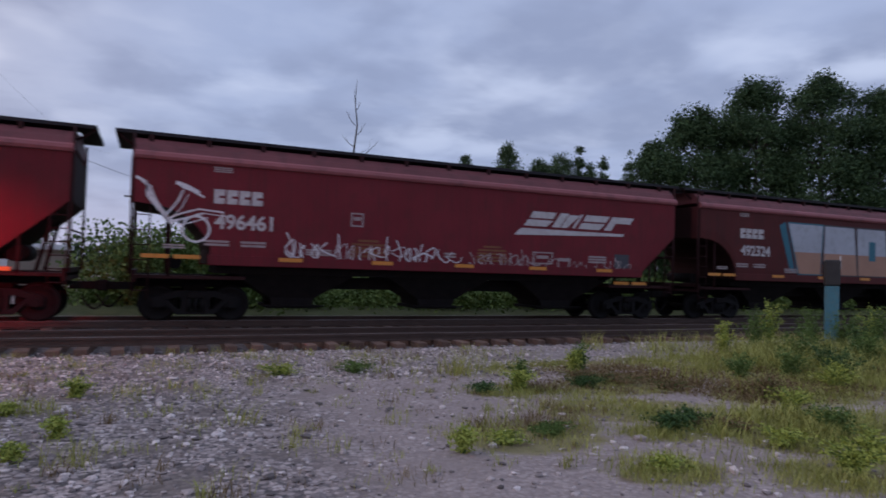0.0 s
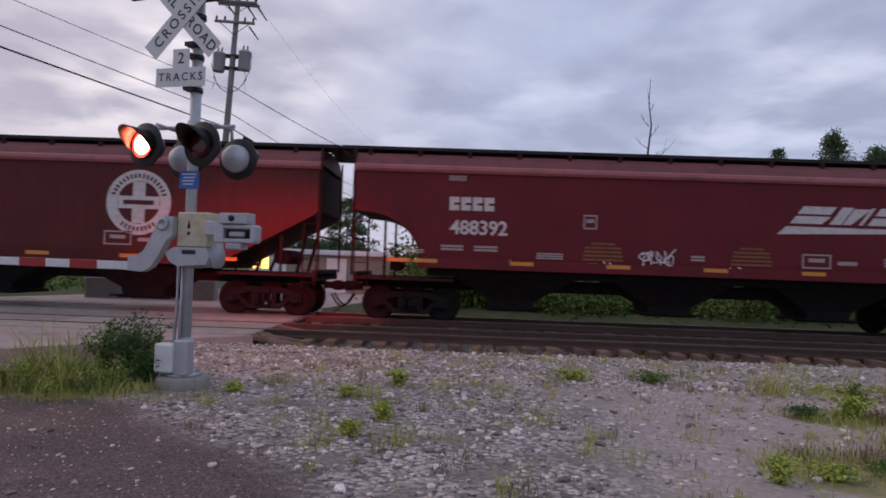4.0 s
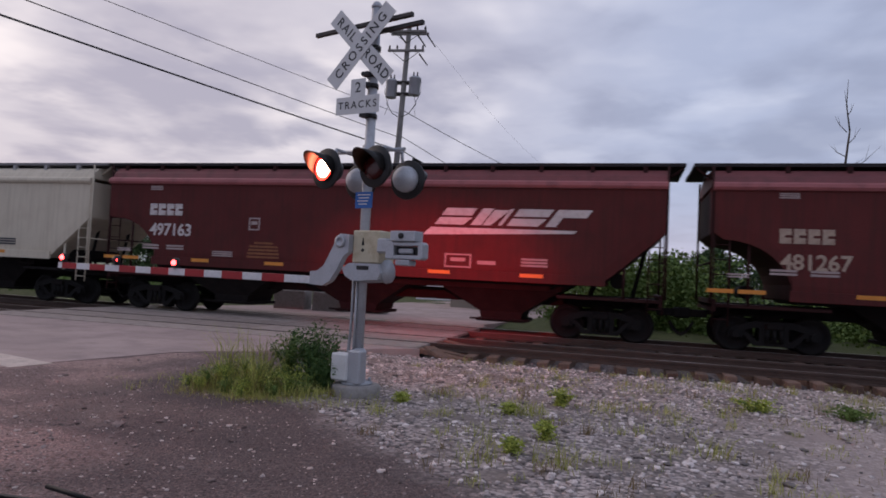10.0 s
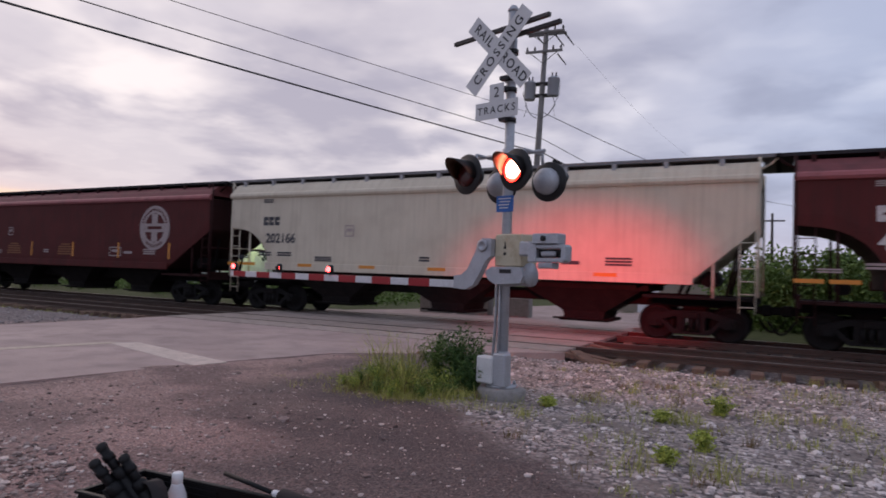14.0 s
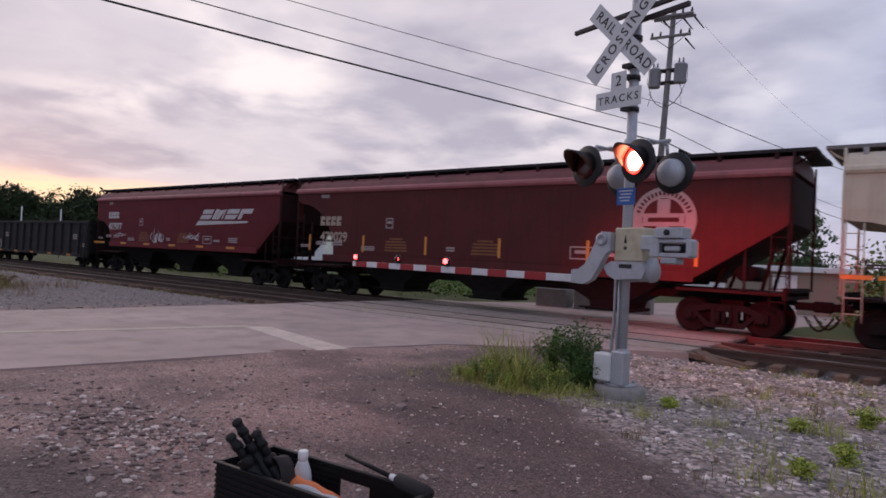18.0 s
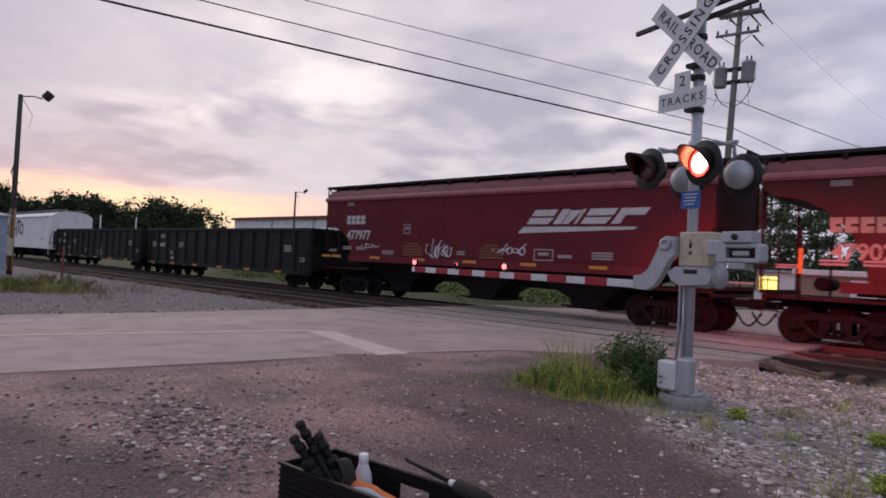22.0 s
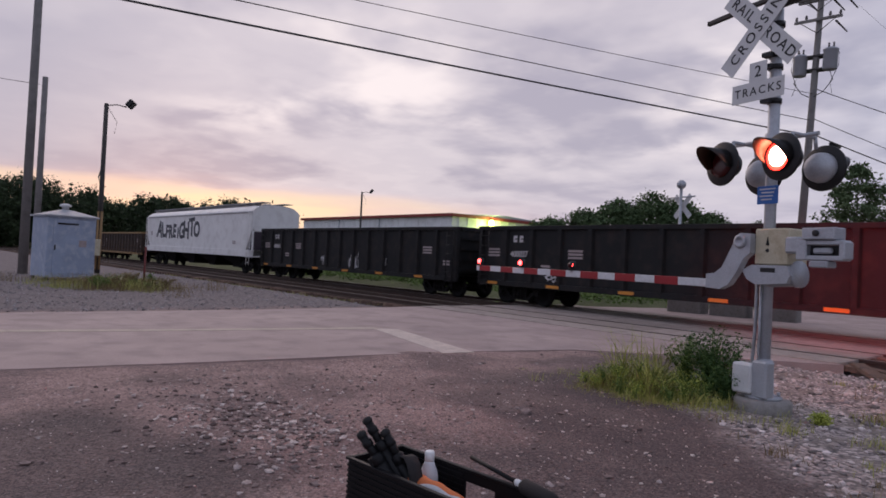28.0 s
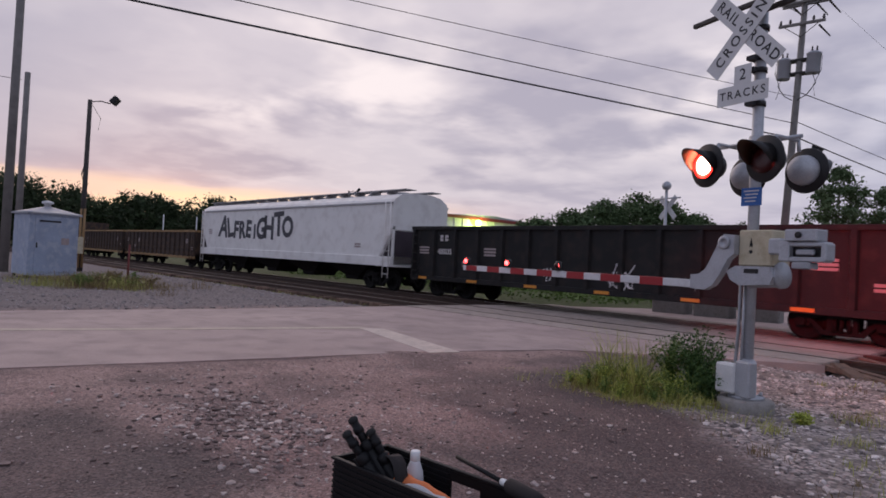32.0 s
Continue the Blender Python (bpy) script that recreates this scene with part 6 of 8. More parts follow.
def utility_pole():
    p = thing("utility_pole", pose(UP.x, UP.y, 0, 0, 2.6, 0), "weathered wooden utility pole with grey transformers", "utility pole")
    bm = bmesh.new()
    rod(bm, (0, 0, -0.3), (0, 0, 14.35), 0.19, 0.12, 14)
    part("pole", bm, M_POLE, p)
    for z, l in ((14.05, 1.02), (13.05, 0.98)):
        bm = bmesh.new()
        box(bm, -l, l, -0.24, -0.13, z - 0.06, z + 0.06, 0.01)
        if z > 14:
            box(bm, -l, l, 0.13, 0.24, z - 0.06, z + 0.06, 0.01)
        arm = part("crossarm", bm, M_POLE, p)
        for k in (-0.92, -0.5, 0.5, 0.92):
            bm = bmesh.new()
            lathe(bm, [(0.02, 0), (0.05, 0.05), (0.07, 0.08), (0.04, 0.13), (0.055, 0.17), (0.02, 0.22)], 8, pose(k * l, -0.18, z + 0.06))
            part("insulator", bm, M_PORC, arm)
        bm = bmesh.new()
        for s in (-1, 1):
            rod(bm, (s * l * 0.75, -0.19, z - 0.05), (0, -0.19, z - 0.6), 0.018, n=5)
        part("brace", bm, M_STEEL, arm)
    for k, (x, y, z) in enumerate(((-0.62, -0.1, 10.6), (0.62, -0.1, 10.75))):
        bm = bmesh.new()
        lathe(bm, [(0.26, 0), (0.29, 0.05), (0.29, 0.82), (0.31, 0.84), (0.31, 0.90), (0.2, 0.97), (0.001, 0.98)], 18, pose(x, y, z))
        tr = part("transformer", bm, M_CAN, p, "grey pole-top transformer can")
        bm = bmesh.new()
        for q in (-0.1, 0.1):
            lathe(bm, [(0.03, 0), (0.05, 0.08), (0.03, 0.14), (0.045, 0.2), (0.02, 0.26)], 8, pose(x + q, y, z + 0.96))
        part("bushing", bm, M_PORC, tr)
    bm = bmesh.new()
    for z in (11.45, 10.85):
        box(bm, -0.66, 0.66, -0.16, 0.3, z - 0.04, z + 0.04)
    part("bracket", bm, M_STEEL, p)
    bm = bmesh.new()
    for s in (-1, 1):
        tube(bm, [(s * 0.62, -0.1, 10.75), (s * 0.8, -0.15, 10.3), (s * 0.45, -0.15, 9.8), (s * 0.1, -0.2, 9.6)], 0.02)
        tube(bm, [(s * 0.62, -0.1, 11.7), (s * 0.95, -0.1, 11.5), (s * 0.98, -0.12, 10.9), (s * 0.7, -0.15, 10.2), (s * 0.82, -0.2, 9.7)], 0.014)
    part("drop_leads", bm, M_WIRE, p)
    for x, z in ((0.95, 14.0), (0.42, 14.0), (-0.55, 14.0), (0.6, 13.0)):
        bm = bmesh.new()
        rod(bm, (x, 0.22, z), (x + 0.12, 1.3, z - 0.22), 0.045, 0.03, 8)
        part("strain_insulator", bm, M_PORC, p, "dark strain insulator at the crossarm's end")


utility_pole()


def wire(name, a, b, sag, r, label):
    a, b = Vector(a), Vector(b)
    pts = []
    for k in range(25):
        u = k / 24
        q = a.lerp(b, u)
        q.z -= sag * 4 * u * (1 - u)
        pts.append(q)
    bm = bmesh.new()
    tube(bm, pts, r, 5)
    return single(name, bm, M_WIRE, label, "wire")


FARPOLE = Vector((-24.9, -22.0, 0))     # the next pole back along the road
wire("power_cable", (UP.x + 0.4, UP.y, 7.9), (FARPOLE.x, FARPOLE.y, 8.08), 0.14, 0.032, "thick black cable slung between poles along the road")
wire("power_wire", (UP.x + 0.4, UP.y, 8.58), (FARPOLE.x, FARPOLE.y, 8.65), 0.15, 0.018, "thin overhead wire between poles along the road")
wire("power_wire", (UP.x + 0.5, UP.y, 9.75), (FARPOLE.x, FARPOLE.y, 8.85), 0.2, 0.012, "thin overhead wire between poles along the road")
wire("power_cable", (UP.x + 0.4, UP.y, 8.0), (-9.0, 82.0, 8.1), 0.3, 0.03, "thick black cable running on beyond the pole")
wire("power_wire", (UP.x + 0.4, UP.y, 8.7), (-8.0, 82.0, 8.8), 0.3, 0.018, "thin overhead wire running on beyond the pole")
wire("power_wire", (UP.x + 0.5, UP.y, 10.0), (1.0, 82.0, 10.4), 0.9, 0.02, "thin overhead wire running off over the trees")
wire("power_wire", (UP.x + 1.75, UP.y + 1.3, 13.8), (-4.5, 82.0, 13.5), 1.8, 0.005, "thin overhead wire running off over the trees")
wire("power_wire", (-37.2, 5.5, 9.2), (-36.0, -40.0, 9.4), 0.5, 0.014, "thin wire running off from the yard pole")
bm = bmesh.new()
rod(bm, (0, 0, -0.3), (0, 0, 12.9), 0.2, 0.14, 12)
single("road_pole", bm, M_POLE, "weathered wooden pole carrying wires along the road", "utility pole", pose(FARPOLE.x, FARPOLE.y, 0))
bm = bmesh.new()
tube(bm, [Vector((UP.x + 0.4, UP.y, 7.9)).lerp(Vector((-11.3, 82.0, 7.9)), u) + Vector((0, 0, 0.02)) for u in (0.05, 0.07)], 0.11, 8)
single("splice_case", bm, M_WIRE, "black splice case hung on the cable", "cable fitting")


def yard_pole(name, x, y, h, r, lean, material, label):
    bm = bmesh.new()
    rod(bm, (0, 0, -0.2), (0, 0, h), r, r * 0.75, 14)
    return single(name, bm, material, label, "pole", pose(x, y, 0, 0, lean, 0))


yard_pole("tall_pole", -34.6, 4.85, 17.0, 0.20, 0.4, M_POLE, "tall weathered wooden pole beside the signal cabinet")
yard_pole("tall_pole", -37.2, 5.7, 9.6, 0.165, 0.2, M_POLE, "shorter weathered wooden pole behind the cabinet")


def flood_pole(x, y, h, label, r=0.13):
    p = thing("floodlight_pole", pose(x, y, 0), label, "floodlight")
    bm = bmesh.new()
    rod(bm, (0, 0, -0.2), (0, 0, h), r, r * 0.8, 10)
    part("pole", bm, M_POLEDARK, p)
    bm = bmesh.new()
    tube(bm, [(0, 0, h - 0.1), (0.05, 0.5, h + 0.02), (0.05, 0.95, h - 0.02)], 0.03)
    tube(bm, [(0, 0.1, h - 0.2), (0.0, 0.55, h - 0.9), (0.0, 0.45, h - 1.5)], 0.012)
    part("bracket", bm, M_STEEL, p)
    bm = bmesh.new()
    box(bm, -0.3, 0.3, -0.12, 0.16, -0.22, 0.22, 0.04)
    part("lamp_head", bm, M_LAMPK, p, "", pose(0.05, 1.15, h + 0.18, -40, 0, -30))
    bm = bmesh.new()
    tube(bm, [(0.16, -0.05, 0.2), (0.17, -0.05, h * 0.4), (0.15, -0.05, h * 0.62)], 0.035)
    tube(bm, [(0.2, -0.1, h * 0.50), (0.32, -0.25, h * 0.56), (0.18, -0.1, h * 0.62)], 0.03)
    part("conduit", bm, M_STEEL, p)
    return p


M_MARKER = mat("faded_red_post_paint", (0.17, 0.04, 0.035), 0.7, 0, 0.25, 4, 0.1)
f1 = flood_pole(-37.0, 8.45, 8.8, "dark wooden floodlight pole beside the signal cabinet")
bm = bmesh.new()
box(bm, 0.14, 0.34, -0.72, 0.02, 0.9, 1.75, 0.02)
part("meter_box", bm, M_CREAM, f1, "cream meter box on the pole")
bm = bmesh.new()
lathe(bm, [(0.135, 0.2), (0.135, 3.2)], 12)
part("rust_sleeve", bm, M_OCHRE, f1, "rust-orange lower sleeve")
flood_pole(-57.5, 38.0, 8.3, "dark floodlight pole in front of the white warehouse", 0.12)
yard_pole("marker_post", -28.7, 8.35, 1.5, 0.05, 1.0, M_MARKER, "thin brownish-red marker post among weeds")

# ---- signal cabinet ----
M_CABINET = mat("weathered_cabinet_paint", (0.31, 0.36, 0.46), 0.55, 0.1, 0.25, 1.6, 0.08, 40, (0.52, 0.53, 0.56), 0.6)


def signal_cabinet():
    c = thing("signal_cabinet", pose(-30.3, 5.62, 0, 0, 0, 8) @ Matrix.Diagonal((0.9, 0.9, 1.0, 1.0)), "weathered blue-grey metal signal cabinet with a hipped roof", "cabinet")
    bm = bmesh.new()
    box(bm, -0.95, 0.95, -1.0, 1.0, 0.12, 2.55, 0.02)
    body = part("body", bm, M_CABINET, c)
    bm = bmesh.new()
    vs = [bm.verts.new(p) for p in ((-1.05, -1.1, 2.53), (1.05, -1.1, 2.53), (1.05, 1.1, 2.53), (-1.05, 1.1, 2.53), (-1.05, -1.1, 2.59), (1.05, -1.1, 2.59), (1.05, 1.1, 2.59), (-1.05, 1.1, 2.59), (-0.12, -0.12, 2.86), (0.12, -0.12, 2.86), (0.12, 0.12, 2.86), (-0.12, 0.12, 2.86))]
    for q in ((3, 2, 1, 0), (0, 1, 5, 4), (1, 2, 6, 5), (2, 3, 7, 6), (3, 0, 4, 7), (4, 5, 9, 8), (5, 6, 10, 9), (6, 7, 11, 10), (7, 4, 8, 11), (8, 9, 10, 11)):
        bm.faces.new([vs[i] for i in q])
    part("roof", bm, M_CAN, c, "pale grey hipped metal roof")
    bm = bmesh.new()
    lathe(bm, [(0.14, 2.84), (0.14, 2.96), (0.24, 2.98), (0.24, 3.05), (0.1, 3.10), (0.001, 3.11)], 16)
    part("vent", bm, M_SIGNW, c, "round white roof vent")
    bm = bmesh.new()
    box(bm, 0.95, 0.975, -0.75, 0.75, 0.25, 2.42, 0.008)
    d = part("door", bm, M_CABINET, c)
    bm = bmesh.new()
    box(bm, 0.976, 0.99, -0.6, 0.25, 2.22, 2.29)
    box(bm, 0.976, 1.01, -0.70, -0.64, 1.2, 1.4, 0.01)
    part("door_hardware", bm, M_LAMPK, d)
    bm = bmesh.new()
    box(bm, 0.976, 0.982, 0.3, 0.62, 1.35, 1.62)
    part("door_label", bm, M_DECALGREY, d)
    bm = bmesh.new()
    for sx in (-0.9, 0.8):
        for sy in (-0.95, 0.85):
            box(bm, sx, sx + 0.1, sy, sy + 0.1, -0.1, 0.13)
    part("feet", bm, M_STEEL, c)


signal_cabinet()

# ---- teal post beside the track ----
M_TEAL = mat("faded_teal_paint", (0.075, 0.20, 0.25), 0.6, 0, 0.25, 5, 0.1, 50, (0.15, 0.2, 0.2), 0.5)
p = thing("marker_post", pose(14.45, 10.05, 0, 0, 0, 40), "faded teal square post with a dark box on top", "post")
bm = bmesh.new()
box(bm, -0.14, 0.14, -0.14, 0.14, -0.2, 1.45, 0.02)
part("post", bm, M_TEAL, p)
bm = bmesh.new()
box(bm, -0.17, 0.17, -0.16, 0.16, 1.45, 2.05, 0.03)
hd = part("box_head", bm, M_STEEL, p, "dark metal box")
bm = bmesh.new()
box(bm, -0.06, 0.06, -0.18, -0.16, 1.85, 2.15, 0.01)
part("tag_plate", bm, M_DECAL, hd)


def far_pole(x, y, h):
    t = thing("utility_pole", pose(x, y, 0), "small distant wooden utility pole above the trees", "utility pole")
    bm = bmesh.new()
    rod(bm, (0, 0, -0.3), (0, 0, h), 0.16, 0.11, 8)
    part("pole", bm, M_POLEDARK, t)
    bm = bmesh.new()
    box(bm, -1.1, 1.1, -0.06, 0.06, h - 0.8, h - 0.66)
    part("crossarm", bm, M_POLEDARK, t)


far_pole(-1.5, 70.0, 8.5)
for px_, py_ in ((-66.3, 22.3), (-65.3, 25.2)):
    yard_pole("pale_post", px_, py_, 4.6, 0.07, 0.0, M_SIGNW, "thin pale post at the far edge of the yard")


# ---- bicycle rack with a loaded crate, in the foreground ----
M_PLASTIC = mat("black_plastic", (0.006, 0.006, 0.007), 0.5, 0, 0.2, 8, 0.03, spec=0.25)
M_STRAP = mat("dark_webbing", (0.024, 0.020, 0.020), 0.85, 0, 0.2, 20, 0.2, 200)
M_ORANGECLOTH = mat("orange_cloth", (0.62, 0.17, 0.06), 0.85, 0, 0.15, 8, 0.15, 120)
M_GREYCLOTH = mat("pale_grey_cloth", (0.42, 0.42, 0.44), 0.85, 0, 0.12, 8, 0.15, 120)
M_BOTTLE = mat("frosted_bottle", (0.60, 0.60, 0.62), 0.35, 0, 0.06, 6, 0)
M_CAP = mat("white_cap", (0.75, 0.75, 0.75), 0.4, 0, 0.05, 6, 0)
M_TYRE = mat("black_tyre", (0.018, 0.018, 0.018), 0.8, 0, 0.2, 8, 0.1)

CR = pose(-1.67, 1.50, 0.55, 0, 0, 4)      # the crate's floor


def build_bicycle():
    b = thing("bicycle", pose(-1.75, 1.49, 0), "black bicycle rear rack and wheel under a crate", "bicycle")
    bm = bmesh.new()
    for s in (-0.09, 0.09):
        tube(bm, [(-0.30, s, 0.53), (0.32, s, 0.53), (0.5, s * 0.6, 0.5)], 0.012)
        rod(bm, (-0.02, s, 0.53), (-0.02, s * 1.0, 0.34), 0.009, n=6)
    for k in range(5):
        rod(bm, (-0.28 + 0.14 * k, -0.09, 0.53), (-0.28 + 0.14 * k, 0.09, 0.53), 0.008, n=6)
    part("rack", bm, M_PLASTIC, b)
    bm = bmesh.new()
    n = 40
    tube(bm, [(0.33 * math.cos(2 * math.pi * k / n) - 0.02, 0, 0.34 + 0.32 * math.sin(2 * math.pi * k / n)) for k in range(n + 1)], 0.022, 8)
    w = part("rear_wheel", bm, M_TYRE, b)
    bm = bmesh.new()
    for k in range(14):
        a = 2 * math.pi * k / 14
        rod(bm, (-0.02, 0.02 * (-1) ** k, 0.34), (0.31 * math.cos(a) - 0.02, 0, 0.34 + 0.31 * math.sin(a)), 0.0025, n=4)
    rod(bm, (-0.02, -0.09, 0.34), (-0.02, 0.09, 0.34), 0.015, n=8)
    part("spokes", bm, M_STEEL, w)
    bm = bmesh.new()
    rod(bm, (-0.02, 0.09, 0.34), (0.42, 0.02, 0.32), 0.013, n=8)
    rod(bm, (0.42, 0, 0.30), (0.30, 0, 0.66), 0.016, n=8)
    rod(bm, (0.28, 0.02, 0.56), (-0.02, 0.09, 0.34), 0.010, n=6)
    part("frame", bm, M_PLASTIC, b)
    bm = bmesh.new()
    rod(bm, (0.10, 0.14, 0.36), (0.18, 0.34, 0.0), 0.01, n=6)
    part("kickstand", bm, M_STEEL, b)


build_bicycle()


def build_crate():
    c = thing("crate", CR, "black slatted plastic crate strapped on a bicycle rack", "crate")
    L_, W_, H_ = 0.37, 0.13, 0.25
    bm = bmesh.new()
    box(bm, -L_, L_, -W_, W_, 0.0, 0.012)
    part("crate_floor", bm, M_PLASTIC, c)
    for s in (-1, 1):
        bm = bmesh.new()
        if s > 0:                                   # the far wall has a hand hole
            box(bm, -L_, -0.02, W_ - 0.004, W_ + 0.004, 0.0, H_)
            box(bm, -0.02, 0.12, W_ - 0.004, W_ + 0.004, 0.0, 0.12)
            box(bm, -0.02, 0.12, W_ - 0.004, W_ + 0.004, 0.21, H_)
            box(bm, 0.12, L_, W_ - 0.004, W_ + 0.004, 0.0, H_)
        else:
            box(bm, -L_, L_, -W_ - 0.003, -W_ + 0.003, 0.10, H_)
            for k in range(9):
                x = -L_ + 2 * L_ * k / 8
                box(bm, x - 0.008, x + 0.008, -W_ - 0.004, -W_ + 0.004, 0.0, 0.10)
            for k in range(3):
                box(bm, -L_, L_, -W_ - 0.005, -W_ + 0.005, 0.012 + 0.035 * k, 0.022 + 0.035 * k)
        wl = part("long_wall", bm, M_PLASTIC, c)
        for k in range(7):
            bm = bmesh.new()
            z = 0.105 + 0.02 * k
            box(bm, -L_, L_ if s < 0 else -0.025, s * W_ - 0.009, s * W_ + 0.009, z, z + 0.007)
            part("rib", bm, M_PLASTIC, wl)
        bm = bmesh.new()
        box(bm, s * L_ - 0.003, s * L_ + 0.003, -W_, W_, 0.08, H_)
        for k in range(4):
            yy = -W_ + 2 * W_ * k / 3
            box(bm, s * L_ - 0.005, s * L_ + 0.005, yy - 0.008, yy + 0.008, 0.0, 0.08)
        ws = part("short_wall", bm, M_PLASTIC, c)
        for k in range(8):
            bm = bmesh.new()
            z = 0.085 + 0.02 * k
            box(bm, s * L_ - 0.009, s * L_ + 0.009, -W_, W_, z, z + 0.007)
            part("rib", bm, M_PLASTIC, ws)
    bm = bmesh.new()
    for s in (-1, 1):
        box(bm, -L_ - 0.012, L_ + 0.012, s * W_ - 0.009, s * W_ + 0.009, H_ - 0.004, H_ + 0.006, 0.002)
        box(bm, s * L_ - 0.009, s * L_ + 0.009, -W_, W_, H_ - 0.004, H_ + 0.006, 0.002)
    part("rim", bm, M_PLASTIC, c)


build_crate()


def crate_goods():
    # folded tripod leaning out of the crate
    axis = Vector((-0.10, -0.075, 0.17)).normalized()
    side = Vector((0.65, 0.76, 0.0))
    side = (side - axis * side.dot(axis)).normalized()
    deep = axis.cross(side)
    m = Matrix((side, deep, axis)).transposed().to_4x4()
    m.translation = Vector((-1.725, 1.51, 0.575))
    t = thing("tripod", m, "folded black tripod standing feet up in the crate", "tripod")
    for k, (lx, ly, top) in enumerate(((-0.028, -0.012, 0.445), (0.012, 0.008, 0.475), (0.045, -0.004, 0.405))):
        bm = bmesh.new()
        rod(bm, (lx * 0.5, ly * 0.5, 0.0), (lx * 0.85, ly * 0.85, top - 0.10), 0.023, n=10)
        rod(bm, (lx * 0.85, ly * 0.85, top - 0.12), (lx, ly, top - 0.02), 0.016, n=8)
        lg = part("leg", bm, M_PLASTIC, t)
        bm = bmesh.new()
        lathe(bm, [(0.010, 0), (0.017, 0.005), (0.019, 0.014), (0.015, 0.024), (0.001, 0.028)], 12, pose(lx, ly, top - 0.024))
        part("rubber_foot", bm, M_TYRE, lg)
        bm = bmesh.new()
        lathe(bm, [(0.018, top - 0.135), (0.025, top - 0.130), (0.025, top - 0.100), (0.017, top - 0.092)], 12)
        box(bm, -0.033, -0.020, -0.008, 0.008, top - 0.155, top - 0.095, 0.004)
        part("leg_clip", bm, M_PLASTIC, lg, "", pose(lx * 0.85, ly * 0.85, 0))
        bm = bmesh.new()
        lathe(bm, [(0.012, top - 0.064), (0.019, top - 0.060), (0.019, top - 0.040), (0.012, top - 0.036)], 12)
        part("leg_clip", bm, M_PLASTIC, lg, "", pose(lx * 0.95, ly * 0.95, 0))
    bm = bmesh.new()
    rod(bm, (0, 0, 0.02), (0, 0, 0.2), 0.012, n=8)
    part("centre_column", bm, M_PLASTIC, t)
    # bottle
    b = thing("bottle", CR @ pose(-0.125, 0.045, 0.014), "frosted white bottle with a white cap", "bottle")
    bm = bmesh.new()
    lathe(bm, [(0.031, 0.0), (0.034, 0.01), (0.034, 0.195), (0.031, 0.218), (0.020, 0.248), (0.016, 0.258)], 20)
    part("bottle_body", bm, M_BOTTLE, b, smooth=False)
    bm = bmesh.new()
    lathe(bm, [(0.0165, 0.256), (0.018, 0.258), (0.018, 0.288), (0.015, 0.292)], 16)
    part("cap", bm, M_CAP, b)

    def cloth(name, material, x0, x1, y0, y1, z0, amp, label, seed):
        bm = bmesh.new()
        nx, ny = 18, 12
        grid = []
        for j in range(ny + 1):
            row = []
            for i in range(nx + 1):
                u, v = i / nx, j / ny
                x, y = x0 + (x1 - x0) * u, y0 + (y1 - y0) * v
                z = z0 + amp * (math.sin(math.pi * u) * math.sin(math.pi * v)) ** 0.6 + 0.018 * noise.noise((x * 14 + seed, y * 14, seed))
                row.append(bm.verts.new((x, y, z)))
            grid.append(row)
        for j in range(ny):
            for i in range(nx):
                bm.faces.new((grid[j][i], grid[j][i + 1], grid[j + 1][i + 1], grid[j + 1][i])).smooth = True
        edge = [grid[0][i] for i in range(nx + 1)] + [grid[j][nx] for j in range(1, ny + 1)] + [grid[ny][i] for i in range(nx - 1, -1, -1)] + [grid[j][0] for j in range(ny - 1, 0, -1)]
        low = [bm.verts.new((v.co.x, v.co.y, 0.014)) for v in edge]
        m_ = len(edge)
        for k in range(m_):
            bm.faces.new((edge[k], low[k], low[(k + 1) % m_], edge[(k + 1) % m_]))
        bm.faces.new(low[::-1])
        bmesh.ops.recalc_face_normals(bm, faces=bm.faces)
        single(name, bm, material, label, "cloth", CR)

    cloth("orange_jacket", M_ORANGECLOTH, -0.19, 0.10, -0.060, 0.008, 0.208, 0.034, "crumpled orange jacket stuffed in the crate", 1)
    cloth("grey_towel", M_GREYCLOTH, -0.055, 0.22, -0.118, -0.062, 0.218, 0.034, "crumpled pale grey towel in the crate", 5)
    bm = bmesh.new()
    path = [(0.0, 0.10), (0.0, 0.20), (-0.008, 0.245), (-0.024, 0.280), (-0.050, 0.300), (-0.078, 0.300), (-0.098, 0.280), (-0.106, 0.245), (-0.104, 0.16), (-0.10, 0.05)]
    A_ = [[bm.verts.new((x, -0.026, z)), bm.verts.new((x + 0.004, 0.026, z))] for x, z in path]
    for p_, q_ in zip(A_, A_[1:]):
        bm.faces.new((p_[0], p_[1], q_[1], q_[0])).smooth = True
    st = single("strap", bm, M_STRAP, "dark webbing strap looped out of the crate", "strap", CR @ pose(-0.080, -0.056, 0, 0, 0, -9))
    so = st.modifiers.new("thickness", "SOLIDIFY")
    so.thickness = 0.004
    # pump lying across the crate's far rim
    p = thing("air_pump", CR @ pose(0.115, 0.145, 0.262, 0, 6, -5), "black bicycle pump lying on the crate's rim", "pump")
    bm = bmesh.new()
    rod(bm, (-0.14, 0, 0.012), (0.09, 0, 0.012), 0.008, n=10)
    part("pump_rod", bm, M_PLASTIC, p)
    bm = bmesh.new()
    lathe(bm, [(0.010, 0.085), (0.012, 0.09), (0.012, 0.105), (0.010, 0.11)], 12, pose(0, 0, 0.012, 0, 90, 0))
    part("collar", bm, M_CAP, p, "pale metal collar")
    bm = bmesh.new()
